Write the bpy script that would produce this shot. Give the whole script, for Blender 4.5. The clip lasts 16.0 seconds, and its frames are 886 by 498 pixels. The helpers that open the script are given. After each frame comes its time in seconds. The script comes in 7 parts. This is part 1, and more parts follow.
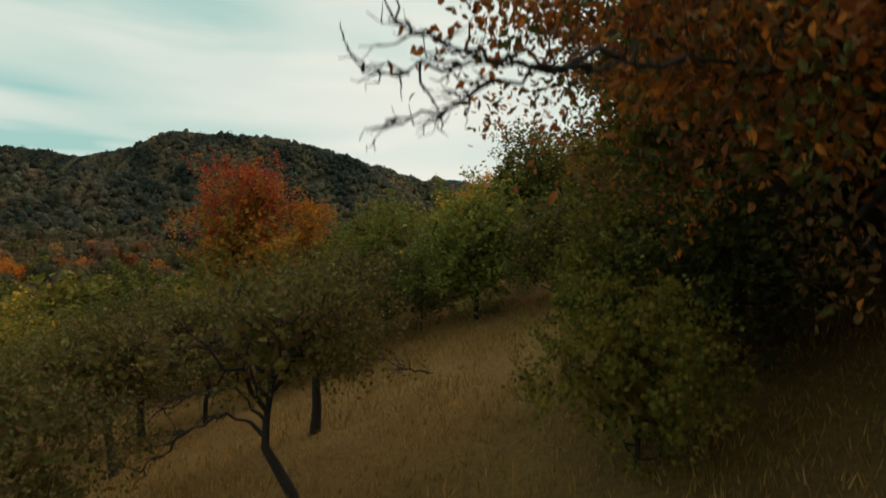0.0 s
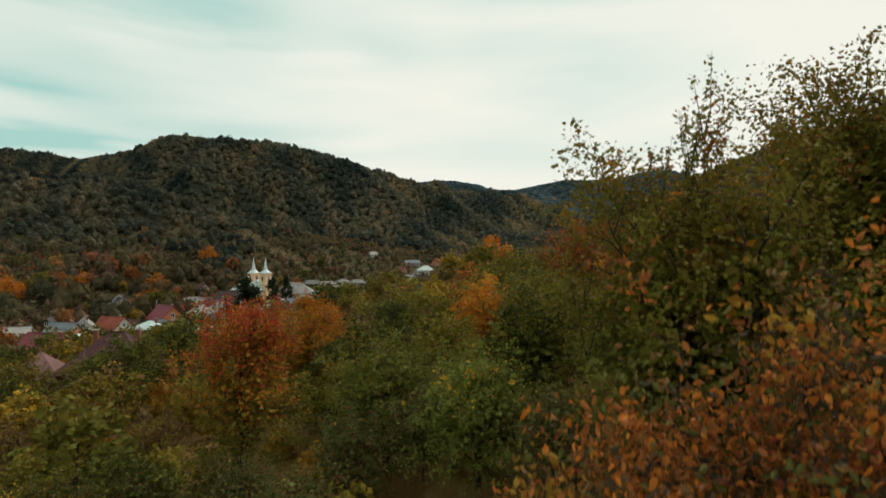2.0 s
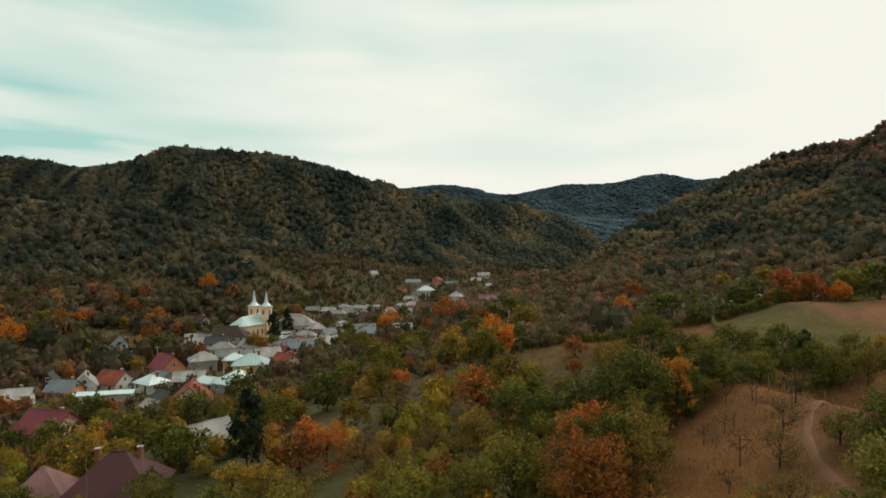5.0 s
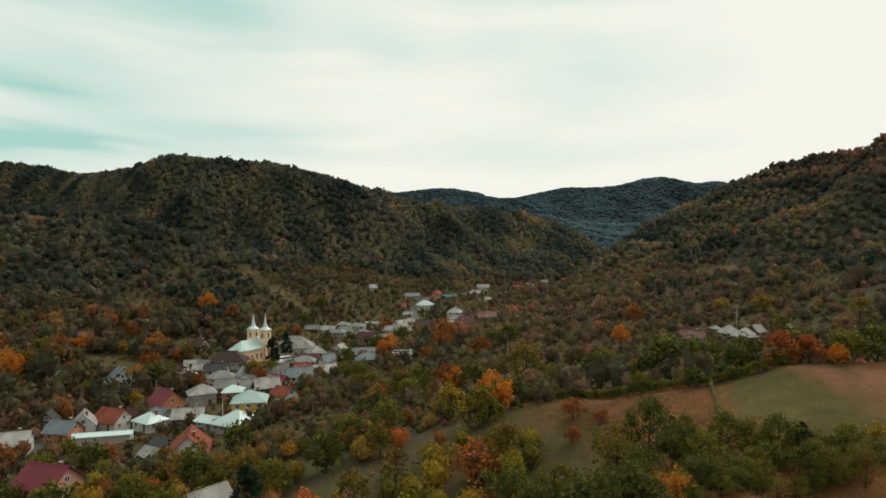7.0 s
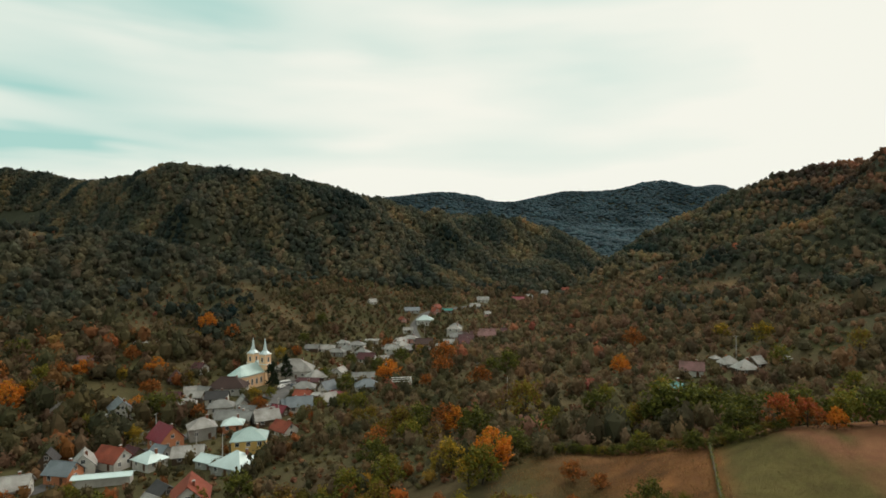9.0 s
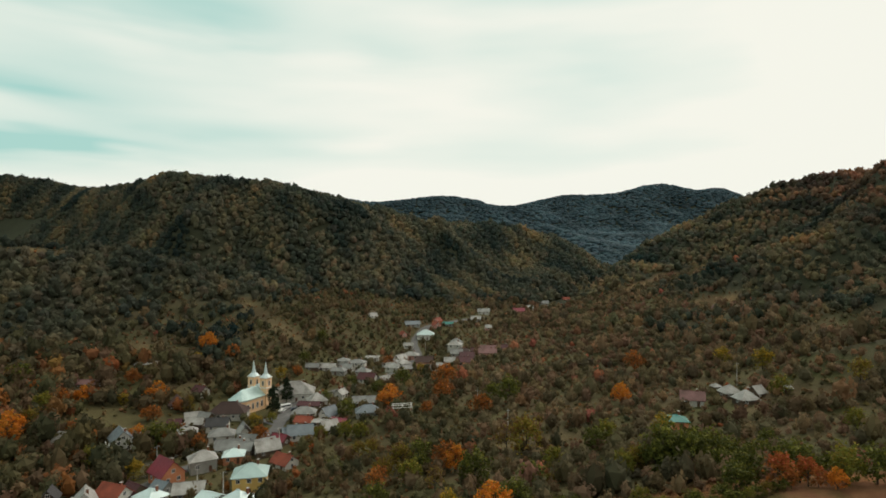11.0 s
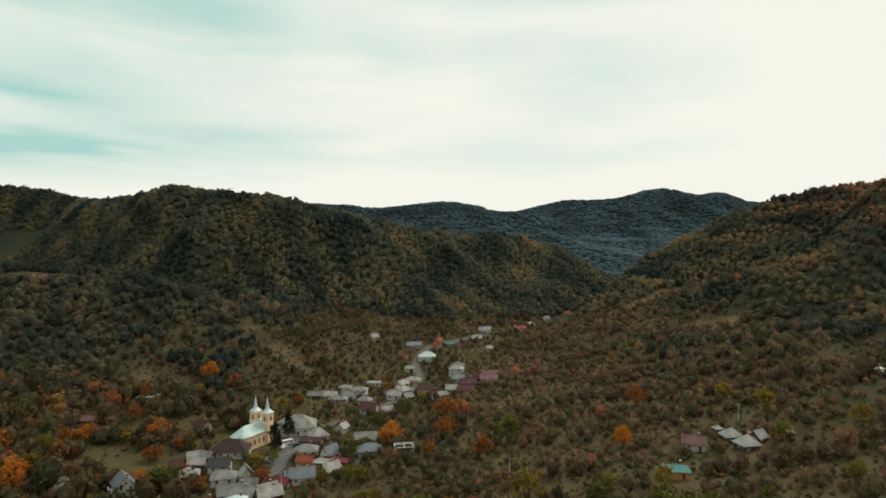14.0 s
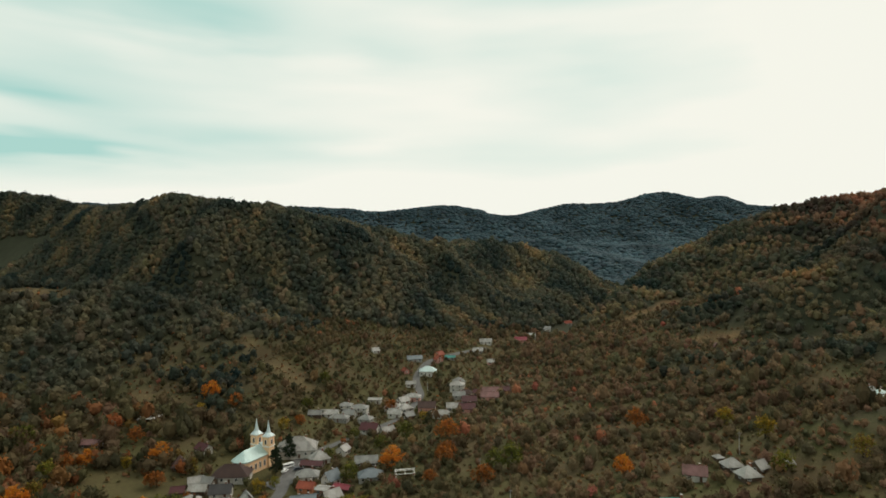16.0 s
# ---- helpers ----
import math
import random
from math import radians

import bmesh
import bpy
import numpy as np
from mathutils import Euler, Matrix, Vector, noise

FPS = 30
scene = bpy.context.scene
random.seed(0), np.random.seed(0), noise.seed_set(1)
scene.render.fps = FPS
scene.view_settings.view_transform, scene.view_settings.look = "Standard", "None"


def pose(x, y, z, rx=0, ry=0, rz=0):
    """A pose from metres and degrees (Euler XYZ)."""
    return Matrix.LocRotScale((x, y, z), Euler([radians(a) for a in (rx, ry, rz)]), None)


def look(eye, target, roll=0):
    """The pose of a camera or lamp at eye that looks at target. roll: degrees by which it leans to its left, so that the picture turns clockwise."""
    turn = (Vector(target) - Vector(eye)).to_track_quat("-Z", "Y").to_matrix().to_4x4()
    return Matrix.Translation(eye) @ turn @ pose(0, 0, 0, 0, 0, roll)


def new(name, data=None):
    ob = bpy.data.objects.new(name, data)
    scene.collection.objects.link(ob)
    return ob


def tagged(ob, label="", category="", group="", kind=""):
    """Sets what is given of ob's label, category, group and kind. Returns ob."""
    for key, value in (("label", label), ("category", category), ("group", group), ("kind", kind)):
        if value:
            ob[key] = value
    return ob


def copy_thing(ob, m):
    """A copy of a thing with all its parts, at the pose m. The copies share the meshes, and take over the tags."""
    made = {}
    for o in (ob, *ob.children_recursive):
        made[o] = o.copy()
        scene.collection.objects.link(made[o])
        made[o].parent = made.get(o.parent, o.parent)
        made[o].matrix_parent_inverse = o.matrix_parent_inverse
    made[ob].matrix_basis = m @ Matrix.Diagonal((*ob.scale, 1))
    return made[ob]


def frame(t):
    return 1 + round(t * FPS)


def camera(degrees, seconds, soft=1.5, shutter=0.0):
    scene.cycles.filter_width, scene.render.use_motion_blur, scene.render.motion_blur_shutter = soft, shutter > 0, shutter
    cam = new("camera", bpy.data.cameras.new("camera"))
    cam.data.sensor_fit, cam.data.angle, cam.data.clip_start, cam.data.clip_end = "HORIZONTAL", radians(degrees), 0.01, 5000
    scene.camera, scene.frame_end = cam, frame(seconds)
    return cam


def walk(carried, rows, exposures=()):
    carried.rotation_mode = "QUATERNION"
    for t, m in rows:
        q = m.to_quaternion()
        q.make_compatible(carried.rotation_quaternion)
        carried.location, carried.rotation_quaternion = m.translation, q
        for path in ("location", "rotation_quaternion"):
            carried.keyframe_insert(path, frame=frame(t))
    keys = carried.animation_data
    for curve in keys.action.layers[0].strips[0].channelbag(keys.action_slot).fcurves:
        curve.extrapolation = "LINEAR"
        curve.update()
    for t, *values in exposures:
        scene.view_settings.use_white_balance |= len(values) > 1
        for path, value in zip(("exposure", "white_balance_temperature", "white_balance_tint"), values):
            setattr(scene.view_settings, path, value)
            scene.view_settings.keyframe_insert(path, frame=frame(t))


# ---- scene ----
cam = camera(74.0, 16.0, soft=1.7, shutter=0.3)
METRES, EYE, TILT, LEAN, TURN = 85.0, 4.0, 0.0, 0.0, 0.0
ROWS = [
    (0.0, 0.0, 0.0, 0.0, -0.0, 0.0, -0.0),
    (0.5, -0.0003, 0.0012, 0.0202, -0.03, -0.23, -0.06),
    (1.0, -0.0003, 0.0021, 0.0402, -0.03, -0.34, -0.07),
    (1.5, -0.0006, 0.0016, 0.0615, -0.01, -0.25, 0.11),
    (2.0, -0.0009, 0.0007, 0.0836, 0.0, -0.12, 0.02),
    (2.5, -0.0007, 0.0006, 0.1099, 0.01, -0.14, 0.02),
    (3.0, -0.0008, 0.0005, 0.139, 0.04, -0.17, 0.02),
    (3.5, -0.0017, 0.0005, 0.1702, 0.05, -0.1, -0.01),
    (4.0, -0.0018, 0.0002, 0.2054, 0.03, -0.12, 0.01),
    (4.5, -0.001, -0.0001, 0.2403, 0.02, -0.12, 0.03),
    (5.0, -0.002, -0.0002, 0.2754, 0.03, -0.15, 0.07),
    (7.5, 0.0007, -0.0009, 0.4438, -0.03, -0.11, 0.1),
    (8.0, 0.0008, -0.0017, 0.4783, -0.01, -0.07, 0.09),
    (8.5, -0.0009, -0.0015, 0.5113, 0.03, -0.05, 0.1),
    (9.0, 0.0015, -0.002, 0.5456, -0.03, -0.08, 0.11),
    (11.5, 0.0032, -0.0035, 0.7062, 0.06, 0.03, 0.26),
    (12.0, 0.0032, -0.0045, 0.7387, 0.08, 0.06, 0.33),
    (12.5, 0.004, -0.005, 0.7699, 0.13, 0.07, 0.38),
    (13.0, 0.0042, -0.0053, 0.8027, 0.12, 0.07, 0.41),
    (13.5, 0.0034, -0.0065, 0.8344, 0.16, 0.11, 0.43),
    (14.0, 0.0045, -0.0064, 0.868, 0.14, 0.11, 0.42),
    (14.5, 0.0031, -0.0075, 0.8999, 0.18, 0.15, 0.42),
    (15.0, 0.0042, -0.0075, 0.9334, 0.17, 0.13, 0.41),
    (15.5, 0.0029, -0.0085, 0.9648, 0.2, 0.13, 0.44),
    (16.0, 0.0056, -0.0092, 0.9994, 0.21, 0.17, 0.45),
]
walk(cam, [(t, pose(0, 0, EYE, TILT, LEAN, TURN) @ pose(METRES * x, METRES * y, METRES * z, 90 + pitch, roll, yaw)) for t, x, y, z, yaw, pitch, roll in ROWS], exposures=[(0.0, -0.09), (1.2, -0.05), (2.4, 0.02), (16.0, 0.04)])

# ---- world and light: a bright overcast sky ----
world = bpy.data.worlds.new("sky")
scene.world = world
world.use_nodes = True
wn, wl = world.node_tree.nodes, world.node_tree.links
wn.clear()


def wnode(kind, **values):
    n = wn.new(kind)
    for key, value in values.items():
        n.inputs[key].default_value = value
    return n


w_out = wn.new("ShaderNodeOutputWorld")
w_back = wnode("ShaderNodeBackground", Strength=1.0)
w_sky = wn.new("ShaderNodeTexSky")
w_sky.sky_type, w_sky.sun_disc = "NISHITA", False
w_sky.sun_elevation, w_sky.sun_rotation = radians(44), radians(46)
w_co = wn.new("ShaderNodeTexCoord")
w_xyz = wn.new("ShaderNodeSeparateXYZ")
wl.new(w_co.outputs["Generated"], w_xyz.inputs[0])


def wmath(op, a, b=0.0, clamp=False):
    n = wn.new("ShaderNodeMath")
    n.operation, n.use_clamp = op, clamp
    for i, v in enumerate((a, b)):
        if isinstance(v, (int, float)):
            n.inputs[i].default_value = v
        else:
            wl.new(v, n.inputs[i])
    return n.outputs[0]


def wmix(fac, a, b):
    n = wn.new("ShaderNodeMix")
    n.data_type = "RGBA"
    wl.new(fac, n.inputs[0])
    for i, v in ((6, a), (7, b)):
        if isinstance(v, tuple):
            n.inputs[i].default_value = (*v, 1)
        else:
            wl.new(v, n.inputs[i])
    return n.outputs[2]


# long flat banks of cloud: the noise is stretched sideways
w_map = wnode("ShaderNodeMapping", Location=(1.9, 0.7, 0.15), Scale=(0.9, 0.55, 4.6))
wl.new(w_co.outputs["Generated"], w_map.inputs[0])
w_noise = wnode("ShaderNodeTexNoise", Scale=1.6, Detail=3.0, Roughness=0.42, Distortion=0.2)
wl.new(w_map.outputs[0], w_noise.inputs["Vector"])
w_fine = wnode("ShaderNodeTexNoise", Scale=4.0, Detail=3.0, Roughness=0.45, Distortion=0.2)
wl.new(w_map.outputs[0], w_fine.inputs["Vector"])
side = wmath("MULTIPLY_ADD", w_xyz.outputs[0], -0.62)
side.node.inputs[2].default_value = 0.14
gap = wmath("ADD", wmath("MULTIPLY", wmath("SUBTRACT", w_noise.outputs["Fac"], 0.5), 1.9), side)
gap = wmath("ADD", gap, wmath("MULTIPLY", wmath("SUBTRACT", w_fine.outputs["Fac"], 0.5), 0.5))
# thinner places in the cloud, frayed by the noise: across, up, half width, half height, depth
frayed_x = wmath("ADD", w_xyz.outputs[0], wmath("MULTIPLY", wmath("SUBTRACT", w_noise.outputs["Fac"], 0.5), 0.5))
frayed_z = wmath("ADD", w_xyz.outputs[2], wmath("MULTIPLY", wmath("SUBTRACT", w_fine.outputs["Fac"], 0.5), 0.09))
for cx, cz, wx, wz, deep in ((-0.43, 0.36, 0.16, 0.05, 0.8), (-0.60, 0.229, 0.10, 0.022, 0.6), (-0.60, 0.150, 0.16, 0.013, 0.85), (-0.14, 0.32, 0.12, 0.03, 0.3), (-0.36, 0.19, 0.2, 0.02, 0.28)):
    ax = wmath("POWER", wmath("ABSOLUTE", wmath("MULTIPLY", wmath("SUBTRACT", frayed_x, cx), 1 / wx)), 2.0)
    az = wmath("POWER", wmath("ABSOLUTE", wmath("MULTIPLY", wmath("SUBTRACT", frayed_z, cz), 1 / wz)), 2.0)
    gap = wmath("ADD", gap, wmath("MULTIPLY", wmath("EXPONENT", wmath("MULTIPLY", wmath("ADD", ax, az), -1.0)), deep))
low = wmath("SUBTRACT", 1.0, wmath("MULTIPLY", wmath("ABSOLUTE", w_xyz.outputs[2]), 6.5), clamp=True)
gap = wmath("SUBTRACT", gap, low, clamp=True)
thin = wmix(wmath("MULTIPLY", gap, 1.0), (0.89, 0.89, 0.80), (0.37, 0.61, 0.54))
nishita = wmix(wmath("MULTIPLY", gap, 0.012), thin, w_sky.outputs[0])
wl.new(nishita, w_back.inputs["Color"])
wl.new(w_back.outputs[0], w_out.inputs[0])

sun_data = bpy.data.lights.new("sun", "SUN")
sun_data.energy, sun_data.angle, sun_data.color = 1.8, radians(24), (1.0, 0.92, 0.82)
sun = new("sun", sun_data)
sun.matrix_world = look((110, 105, 150), (0, 0, 0))
scene.view_settings.exposure = 0.0

# ---- materials ----
MATS = {}


def material(name, build):
    m = bpy.data.materials.new(name)
    m.use_nodes = True
    t = m.node_tree
    t.nodes.clear()
    out = t.nodes.new("ShaderNodeOutputMaterial")
    build(t, out)
    MATS[name] = m
    return m


def node(t, kind, links=None, **values):
    n = t.nodes.new(kind)
    for key, value in values.items():
        n.inputs[key].default_value = value
    for key, source in (links or {}).items():
        t.links.new(source, n.inputs[key])
    return n


def mathn(t, op, a, b=0.0, clamp=False):
    n = t.nodes.new("ShaderNodeMath")
    n.operation, n.use_clamp = op, clamp
    for i, v in enumerate((a, b)):
        if isinstance(v, (int, float)):
            n.inputs[i].default_value = v
        else:
            t.links.new(v, n.inputs[i])
    return n.outputs[0]


def mixn(t, fac, a, b, blend="MIX"):
    n = t.nodes.new("ShaderNodeMix")
    n.data_type, n.blend_type = "RGBA", blend
    for i, v in ((0, fac), (6, a), (7, b)):
        if isinstance(v, tuple):
            n.inputs[i].default_value = (*v, 1)
        elif isinstance(v, (int, float)):
            n.inputs[i].default_value = v
        else:
            t.links.new(v, n.inputs[i])
    return n.outputs[2]


def noise_at(t, co, scale, detail=3.0, rough=0.55):
    return node(t, "ShaderNodeTexNoise", {"Vector": co}, Scale=scale, Detail=detail, Roughness=rough).outputs["Fac"]


def spread(t, fac, lo, hi):
    """Turns a noise value into a brightness factor from lo to hi."""
    n = node(t, "ShaderNodeMapRange", {"Value": fac})
    n.inputs[1].default_value, n.inputs[2].default_value = 0.3, 0.7
    n.inputs[3].default_value, n.inputs[4].default_value = lo, hi
    return n.outputs[0]


def grey(t, value):
    n = t.nodes.new("ShaderNodeCombineColor")
    for i in range(3):
        t.links.new(value, n.inputs[i])
    return n.outputs[0]


def foliage(name, gloss=0.6, through_light=0.35, vary=0.7, patches=0.9):
    """Leaves: the mesh's own leaf colours, varied leaf by leaf and tree by tree."""
    def build(t, out):
        tint = t.nodes.new("ShaderNodeAttribute")
        tint.attribute_name = "tint"
        geo = t.nodes.new("ShaderNodeNewGeometry")
        info = t.nodes.new("ShaderNodeObjectInfo")
        leaf = mathn(t, "MULTIPLY_ADD", geo.outputs["Random Per Island"], vary)
        leaf.node.inputs[2].default_value = 1 - vary / 2
        tree = mathn(t, "MULTIPLY_ADD", info.outputs["Random"], 0.35)
        tree.node.inputs[2].default_value = 0.82
        co = t.nodes.new("ShaderNodeTexCoord").outputs["Object"]
        patch = spread(t, noise_at(t, co, patches), 1.03 - vary * 0.4, 1.0 + vary * 0.35)
        f = grey(t, mathn(t, "MULTIPLY", mathn(t, "MULTIPLY", leaf, tree), patch))
        col = mixn(t, 1.0, tint.outputs["Color"], f, "MULTIPLY")
        p = node(t, "ShaderNodeBsdfPrincipled", {"Base Color": col}, Roughness=gloss)
        p.inputs["Specular IOR Level"].default_value = 0.10
        tr = node(t, "ShaderNodeBsdfTranslucent", {"Color": col})
        mix = node(t, "ShaderNodeMixShader", {1: p.outputs[0], 2: tr.outputs[0]}, Fac=through_light)
        t.links.new(mix.outputs[0], out.inputs[0])
    return material(name, build)


def surface(name, colour, rough=0.8, metal=0.0, stain=0.35, scale=0.8, bump=0.3, stripes=0.0, per_object=0.12, other=None, spec=0.3):
    """A weathered surface: two scales of stain, fine relief, and ribs every so many metres along x where stripes is given."""
    def build(t, out):
        co = t.nodes.new("ShaderNodeTexCoord").outputs["Object"]
        info = t.nodes.new("ShaderNodeObjectInfo")
        big = noise_at(t, co, scale * 0.35, 3)
        fine = noise_at(t, co, scale * 6.0, 4)
        col = mixn(t, spread(t, big, 0.0, 1.0), colour, other or tuple(c * (1 - stain) for c in colour))
        f = mathn(t, "MULTIPLY", spread(t, fine, 1 - stain * 0.5, 1 + stain * 0.3), mathn(t, "ADD", mathn(t, "MULTIPLY", info.outputs["Random"], 2 * per_object), 1 - per_object))
        col = mixn(t, 1.0, col, grey(t, f), "MULTIPLY")
        p = node(t, "ShaderNodeBsdfPrincipled", {"Base Color": col}, Roughness=rough, Metallic=metal)
        p.inputs["Specular IOR Level"].default_value = spec
        h = fine
        if stripes:
            wave = node(t, "ShaderNodeTexWave", {"Vector": co}, Scale=math.pi / (10 * stripes) * 2)
            h = mathn(t, "ADD", mathn(t, "MULTIPLY", wave.outputs["Fac"], 2.0), fine)
        b = node(t, "ShaderNodeBump", {"Height": h}, Strength=bump, Distance=0.04)
        t.links.new(b.outputs[0], p.inputs["Normal"])
        t.links.new(p.outputs[0], out.inputs[0])
    return material(name, build)


def ground_material():
    def build(t, out):
        cover = t.nodes.new("ShaderNodeAttribute")
        cover.attribute_name = "cover"
        co = t.nodes.new("ShaderNodeTexCoord").outputs["Object"]
        a, b, c = noise_at(t, co, 0.05, 5), noise_at(t, co, 0.6, 5, 0.65), noise_at(t, co, 9.0, 5, 0.7)
        col = mixn(t, spread(t, b, 0.0, 0.55), cover.outputs["Color"], mixn(t, 1.0, cover.outputs["Color"], (0.62, 0.80, 0.62), "MULTIPLY"))
        f = mathn(t, "MULTIPLY", mathn(t, "MULTIPLY", spread(t, a, 0.85, 1.15), spread(t, b, 0.75, 1.2)), spread(t, c, 0.6, 1.35))
        col = mixn(t, 1.0, col, grey(t, f), "MULTIPLY")
        p = node(t, "ShaderNodeBsdfPrincipled", {"Base Color": col}, Roughness=0.95)
        p.inputs["Specular IOR Level"].default_value = 0.1
        bm = node(t, "ShaderNodeBump", {"Height": mathn(t, "ADD", c, b)}, Strength=0.7, Distance=0.15)
        t.links.new(bm.outputs[0], p.inputs["Normal"])
        t.links.new(p.outputs[0], out.inputs[0])
    return material("ground", build)


GROUND = ground_material()
LEAF = foliage("leaves", 0.6, 0.28, 0.36)
WOODS = foliage("woods", 0.8, 0.34, 0.22, 0.12)
BARK = surface("bark", (0.040, 0.031, 0.024), 0.9, stain=0.5, scale=3, bump=0.7)
PALE_BARK = surface("pale bark", (0.20, 0.17, 0.14), 0.85, stain=0.5, scale=3, bump=0.6)
ROOF = {
    "grey": surface("grey sheet roof", (0.22, 0.22, 0.205), 0.6, stain=0.4, stripes=0.25, other=(0.13, 0.125, 0.115)),
    "pale": surface("pale asbestos roof", (0.36, 0.35, 0.325), 0.75, stain=0.45, stripes=0.2, other=(0.19, 0.175, 0.155)),
    "slate": surface("slate-blue metal roof", (0.15, 0.175, 0.19), 0.5, stain=0.3, stripes=0.3),
    "red": surface("crimson metal roof", (0.20, 0.022, 0.035), 0.5, stain=0.35, stripes=0.25),
    "brick": surface("rust-red tile roof", (0.27, 0.065, 0.035), 0.8, stain=0.45, stripes=0.25),
    "maroon": surface("dark maroon metal roof", (0.075, 0.020, 0.022), 0.6, stain=0.3, stripes=0.3),
    "brown": surface("dark brown tile roof", (0.055, 0.028, 0.022), 0.7, stain=0.3, stripes=0.3),
    "black": surface("charcoal roof", (0.045, 0.042, 0.042), 0.65, stain=0.3, stripes=0.3),
    "teal": surface("pale teal metal roof", (0.40, 0.53, 0.50), 0.4, metal=0.1, stain=0.2, stripes=0.4, spec=0.5),
    "mint": surface("bright zinc roof", (0.54, 0.66, 0.64), 0.35, metal=0.1, stain=0.15, stripes=0.4, spec=0.5),
    "green": surface("teal-green painted roof", (0.03, 0.19, 0.16), 0.5, stain=0.25, stripes=0.3),
    "wine": surface("faded purple-brown roof", (0.20, 0.10, 0.095), 0.75, stain=0.5, stripes=0.25, other=(0.11, 0.06, 0.05)),
}
WALL = {
    "white": surface("whitewashed render", (0.58, 0.555, 0.50), 0.9, stain=0.35),
    "cream": surface("cream render", (0.60, 0.48, 0.34), 0.9, stain=0.25),
    "yellow": surface("yellow render", (0.66, 0.42, 0.13), 0.9, stain=0.2),
    "orange": surface("salmon-orange render", (0.55, 0.22, 0.11), 0.9, stain=0.25),
    "pink": surface("pink render", (0.52, 0.27, 0.22), 0.9, stain=0.25),
    "grey": surface("grey cement render", (0.34, 0.33, 0.30), 0.95, stain=0.35),
    "timber": surface("weathered timber wall", (0.11, 0.075, 0.05), 0.9, stain=0.4, stripes=0.2),
    "brickwork": surface("bare red brickwork", (0.26, 0.10, 0.06), 0.95, stain=0.4),
    "church": surface("peach church render", (0.78, 0.52, 0.31), 0.9, stain=0.12),
}
TRIM = surface("white trim", (0.72, 0.70, 0.66), 0.7, stain=0.2)
GLASS = surface("dark window glass", (0.025, 0.03, 0.035), 0.12, stain=0.2, bump=0.02, spec=0.6)
SPIRE = surface("pale blue-grey spire sheet", (0.56, 0.66, 0.66), 0.4, metal=0.1, stain=0.15, stripes=0.5, spec=0.5)
IRON = surface("dark iron", (0.06, 0.06, 0.06), 0.5, metal=0.6)
DOOR = surface("brown door paint", (0.12, 0.06, 0.035), 0.6)
CONCRETE = surface("concrete", (0.42, 0.40, 0.37), 0.9, stain=0.3)
ASPHALT = surface("worn asphalt", (0.13, 0.125, 0.12), 0.9, stain=0.3)

# ---- the lie of the land ----
def ridge(X, Y, crest, w, p, floor, round_top=0.0):
    """Height over the valley floor of a ridge with that crest line (x, y, z), falling away over about w metres."""
    best = np.zeros(X.shape)
    for (x0, y0, z0), (x1, y1, z1) in zip(crest, crest[1:]):
        dx, dy = x1 - x0, y1 - y0
        s = np.clip(((X - x0) * dx + (Y - y0) * dy) / (dx * dx + dy * dy), 0, 1)
        d = np.sqrt((X - x0 - s * dx) ** 2 + (Y - y0 - s * dy) ** 2 + round_top ** 2) - round_top
        best = np.maximum(best, (z0 + s * (z1 - z0) - floor) * np.exp(-(d / w) ** p))
    return best


def eased(points, steps=4):
    """A smooth line through the given points."""
    P = [points[0]] + points + [points[-1]]
    out = []
    for a, b, c, d in zip(P, P[1:], P[2:], P[3:]):
        for i in range(steps):
            t = i / steps
            out.append(tuple(0.5 * (2 * q + (r - p) * t + (2 * p - 5 * q + 4 * r - s) * t * t + (3 * q - p - 3 * r + s) * t ** 3) for p, q, r, s in zip(a, b, c, d)))
    return out + [points[-1]]


WOODED_HILL = eased([(-1900, 1250, 240), (-1251.7, 1247, 202.4), (-959.5, 1255.4, 215.6), (-727.8, 1172, 181.6), (-609.7, 1053.2, 163.8), (-477.4, 963.4, 168.5), (-380.2, 860.3, 168), (-313.9, 793.7, 127.4), (-241.7, 800, 149.1), (-144.4, 754.2, 109.4), (-101.5, 874, 118.2), (5.7, 936.1, 86.7), (65.8, 1000.5, 102.8), (154.4, 991.8, 78.8), (186.5, 905.3, 30.6)], 4)
SPUR_WEST = [(-313.8, 879.6, 141), (-291.3, 702.7, 101.6), (-273.5, 673, 44.9)]
SPUR_MID = [(-156.7, 855.7, 120.7), (-139.5, 714.6, 72.5), (-109, 649.7, 33.7)]
SPUR_END = [(-8.1, 854.4, 103.9), (32.6, 761.6, 50), (25.7, 703.4, 11.8)]
EAST_HILL = eased([(1490, 500, 260), (899.8, 600.4, 230.8), (642.8, 675.2, 180.8), (513.7, 706.3, 148.2), (456.6, 684.4, 141), (398.2, 764.2, 115.1), (353.9, 775.3, 68), (282, 729.7, 69.3), (250.5, 866.1, 25)], 3)
EAST_SPUR = [(800, 300, 220), (480, 440, 170), (401, 507.4, 140.1), (330.3, 453.6, 87.5), (273.1, 502.3, 51.9), (230.5, 456.7, 14.9)]
FOOTHILL = [(-800, 260, 130), (-450, 399.5, 64.8), (-317.9, 438.1, 66.2), (-238.1, 464.1, 52.4), (-169.9, 497.9, 25.1)]
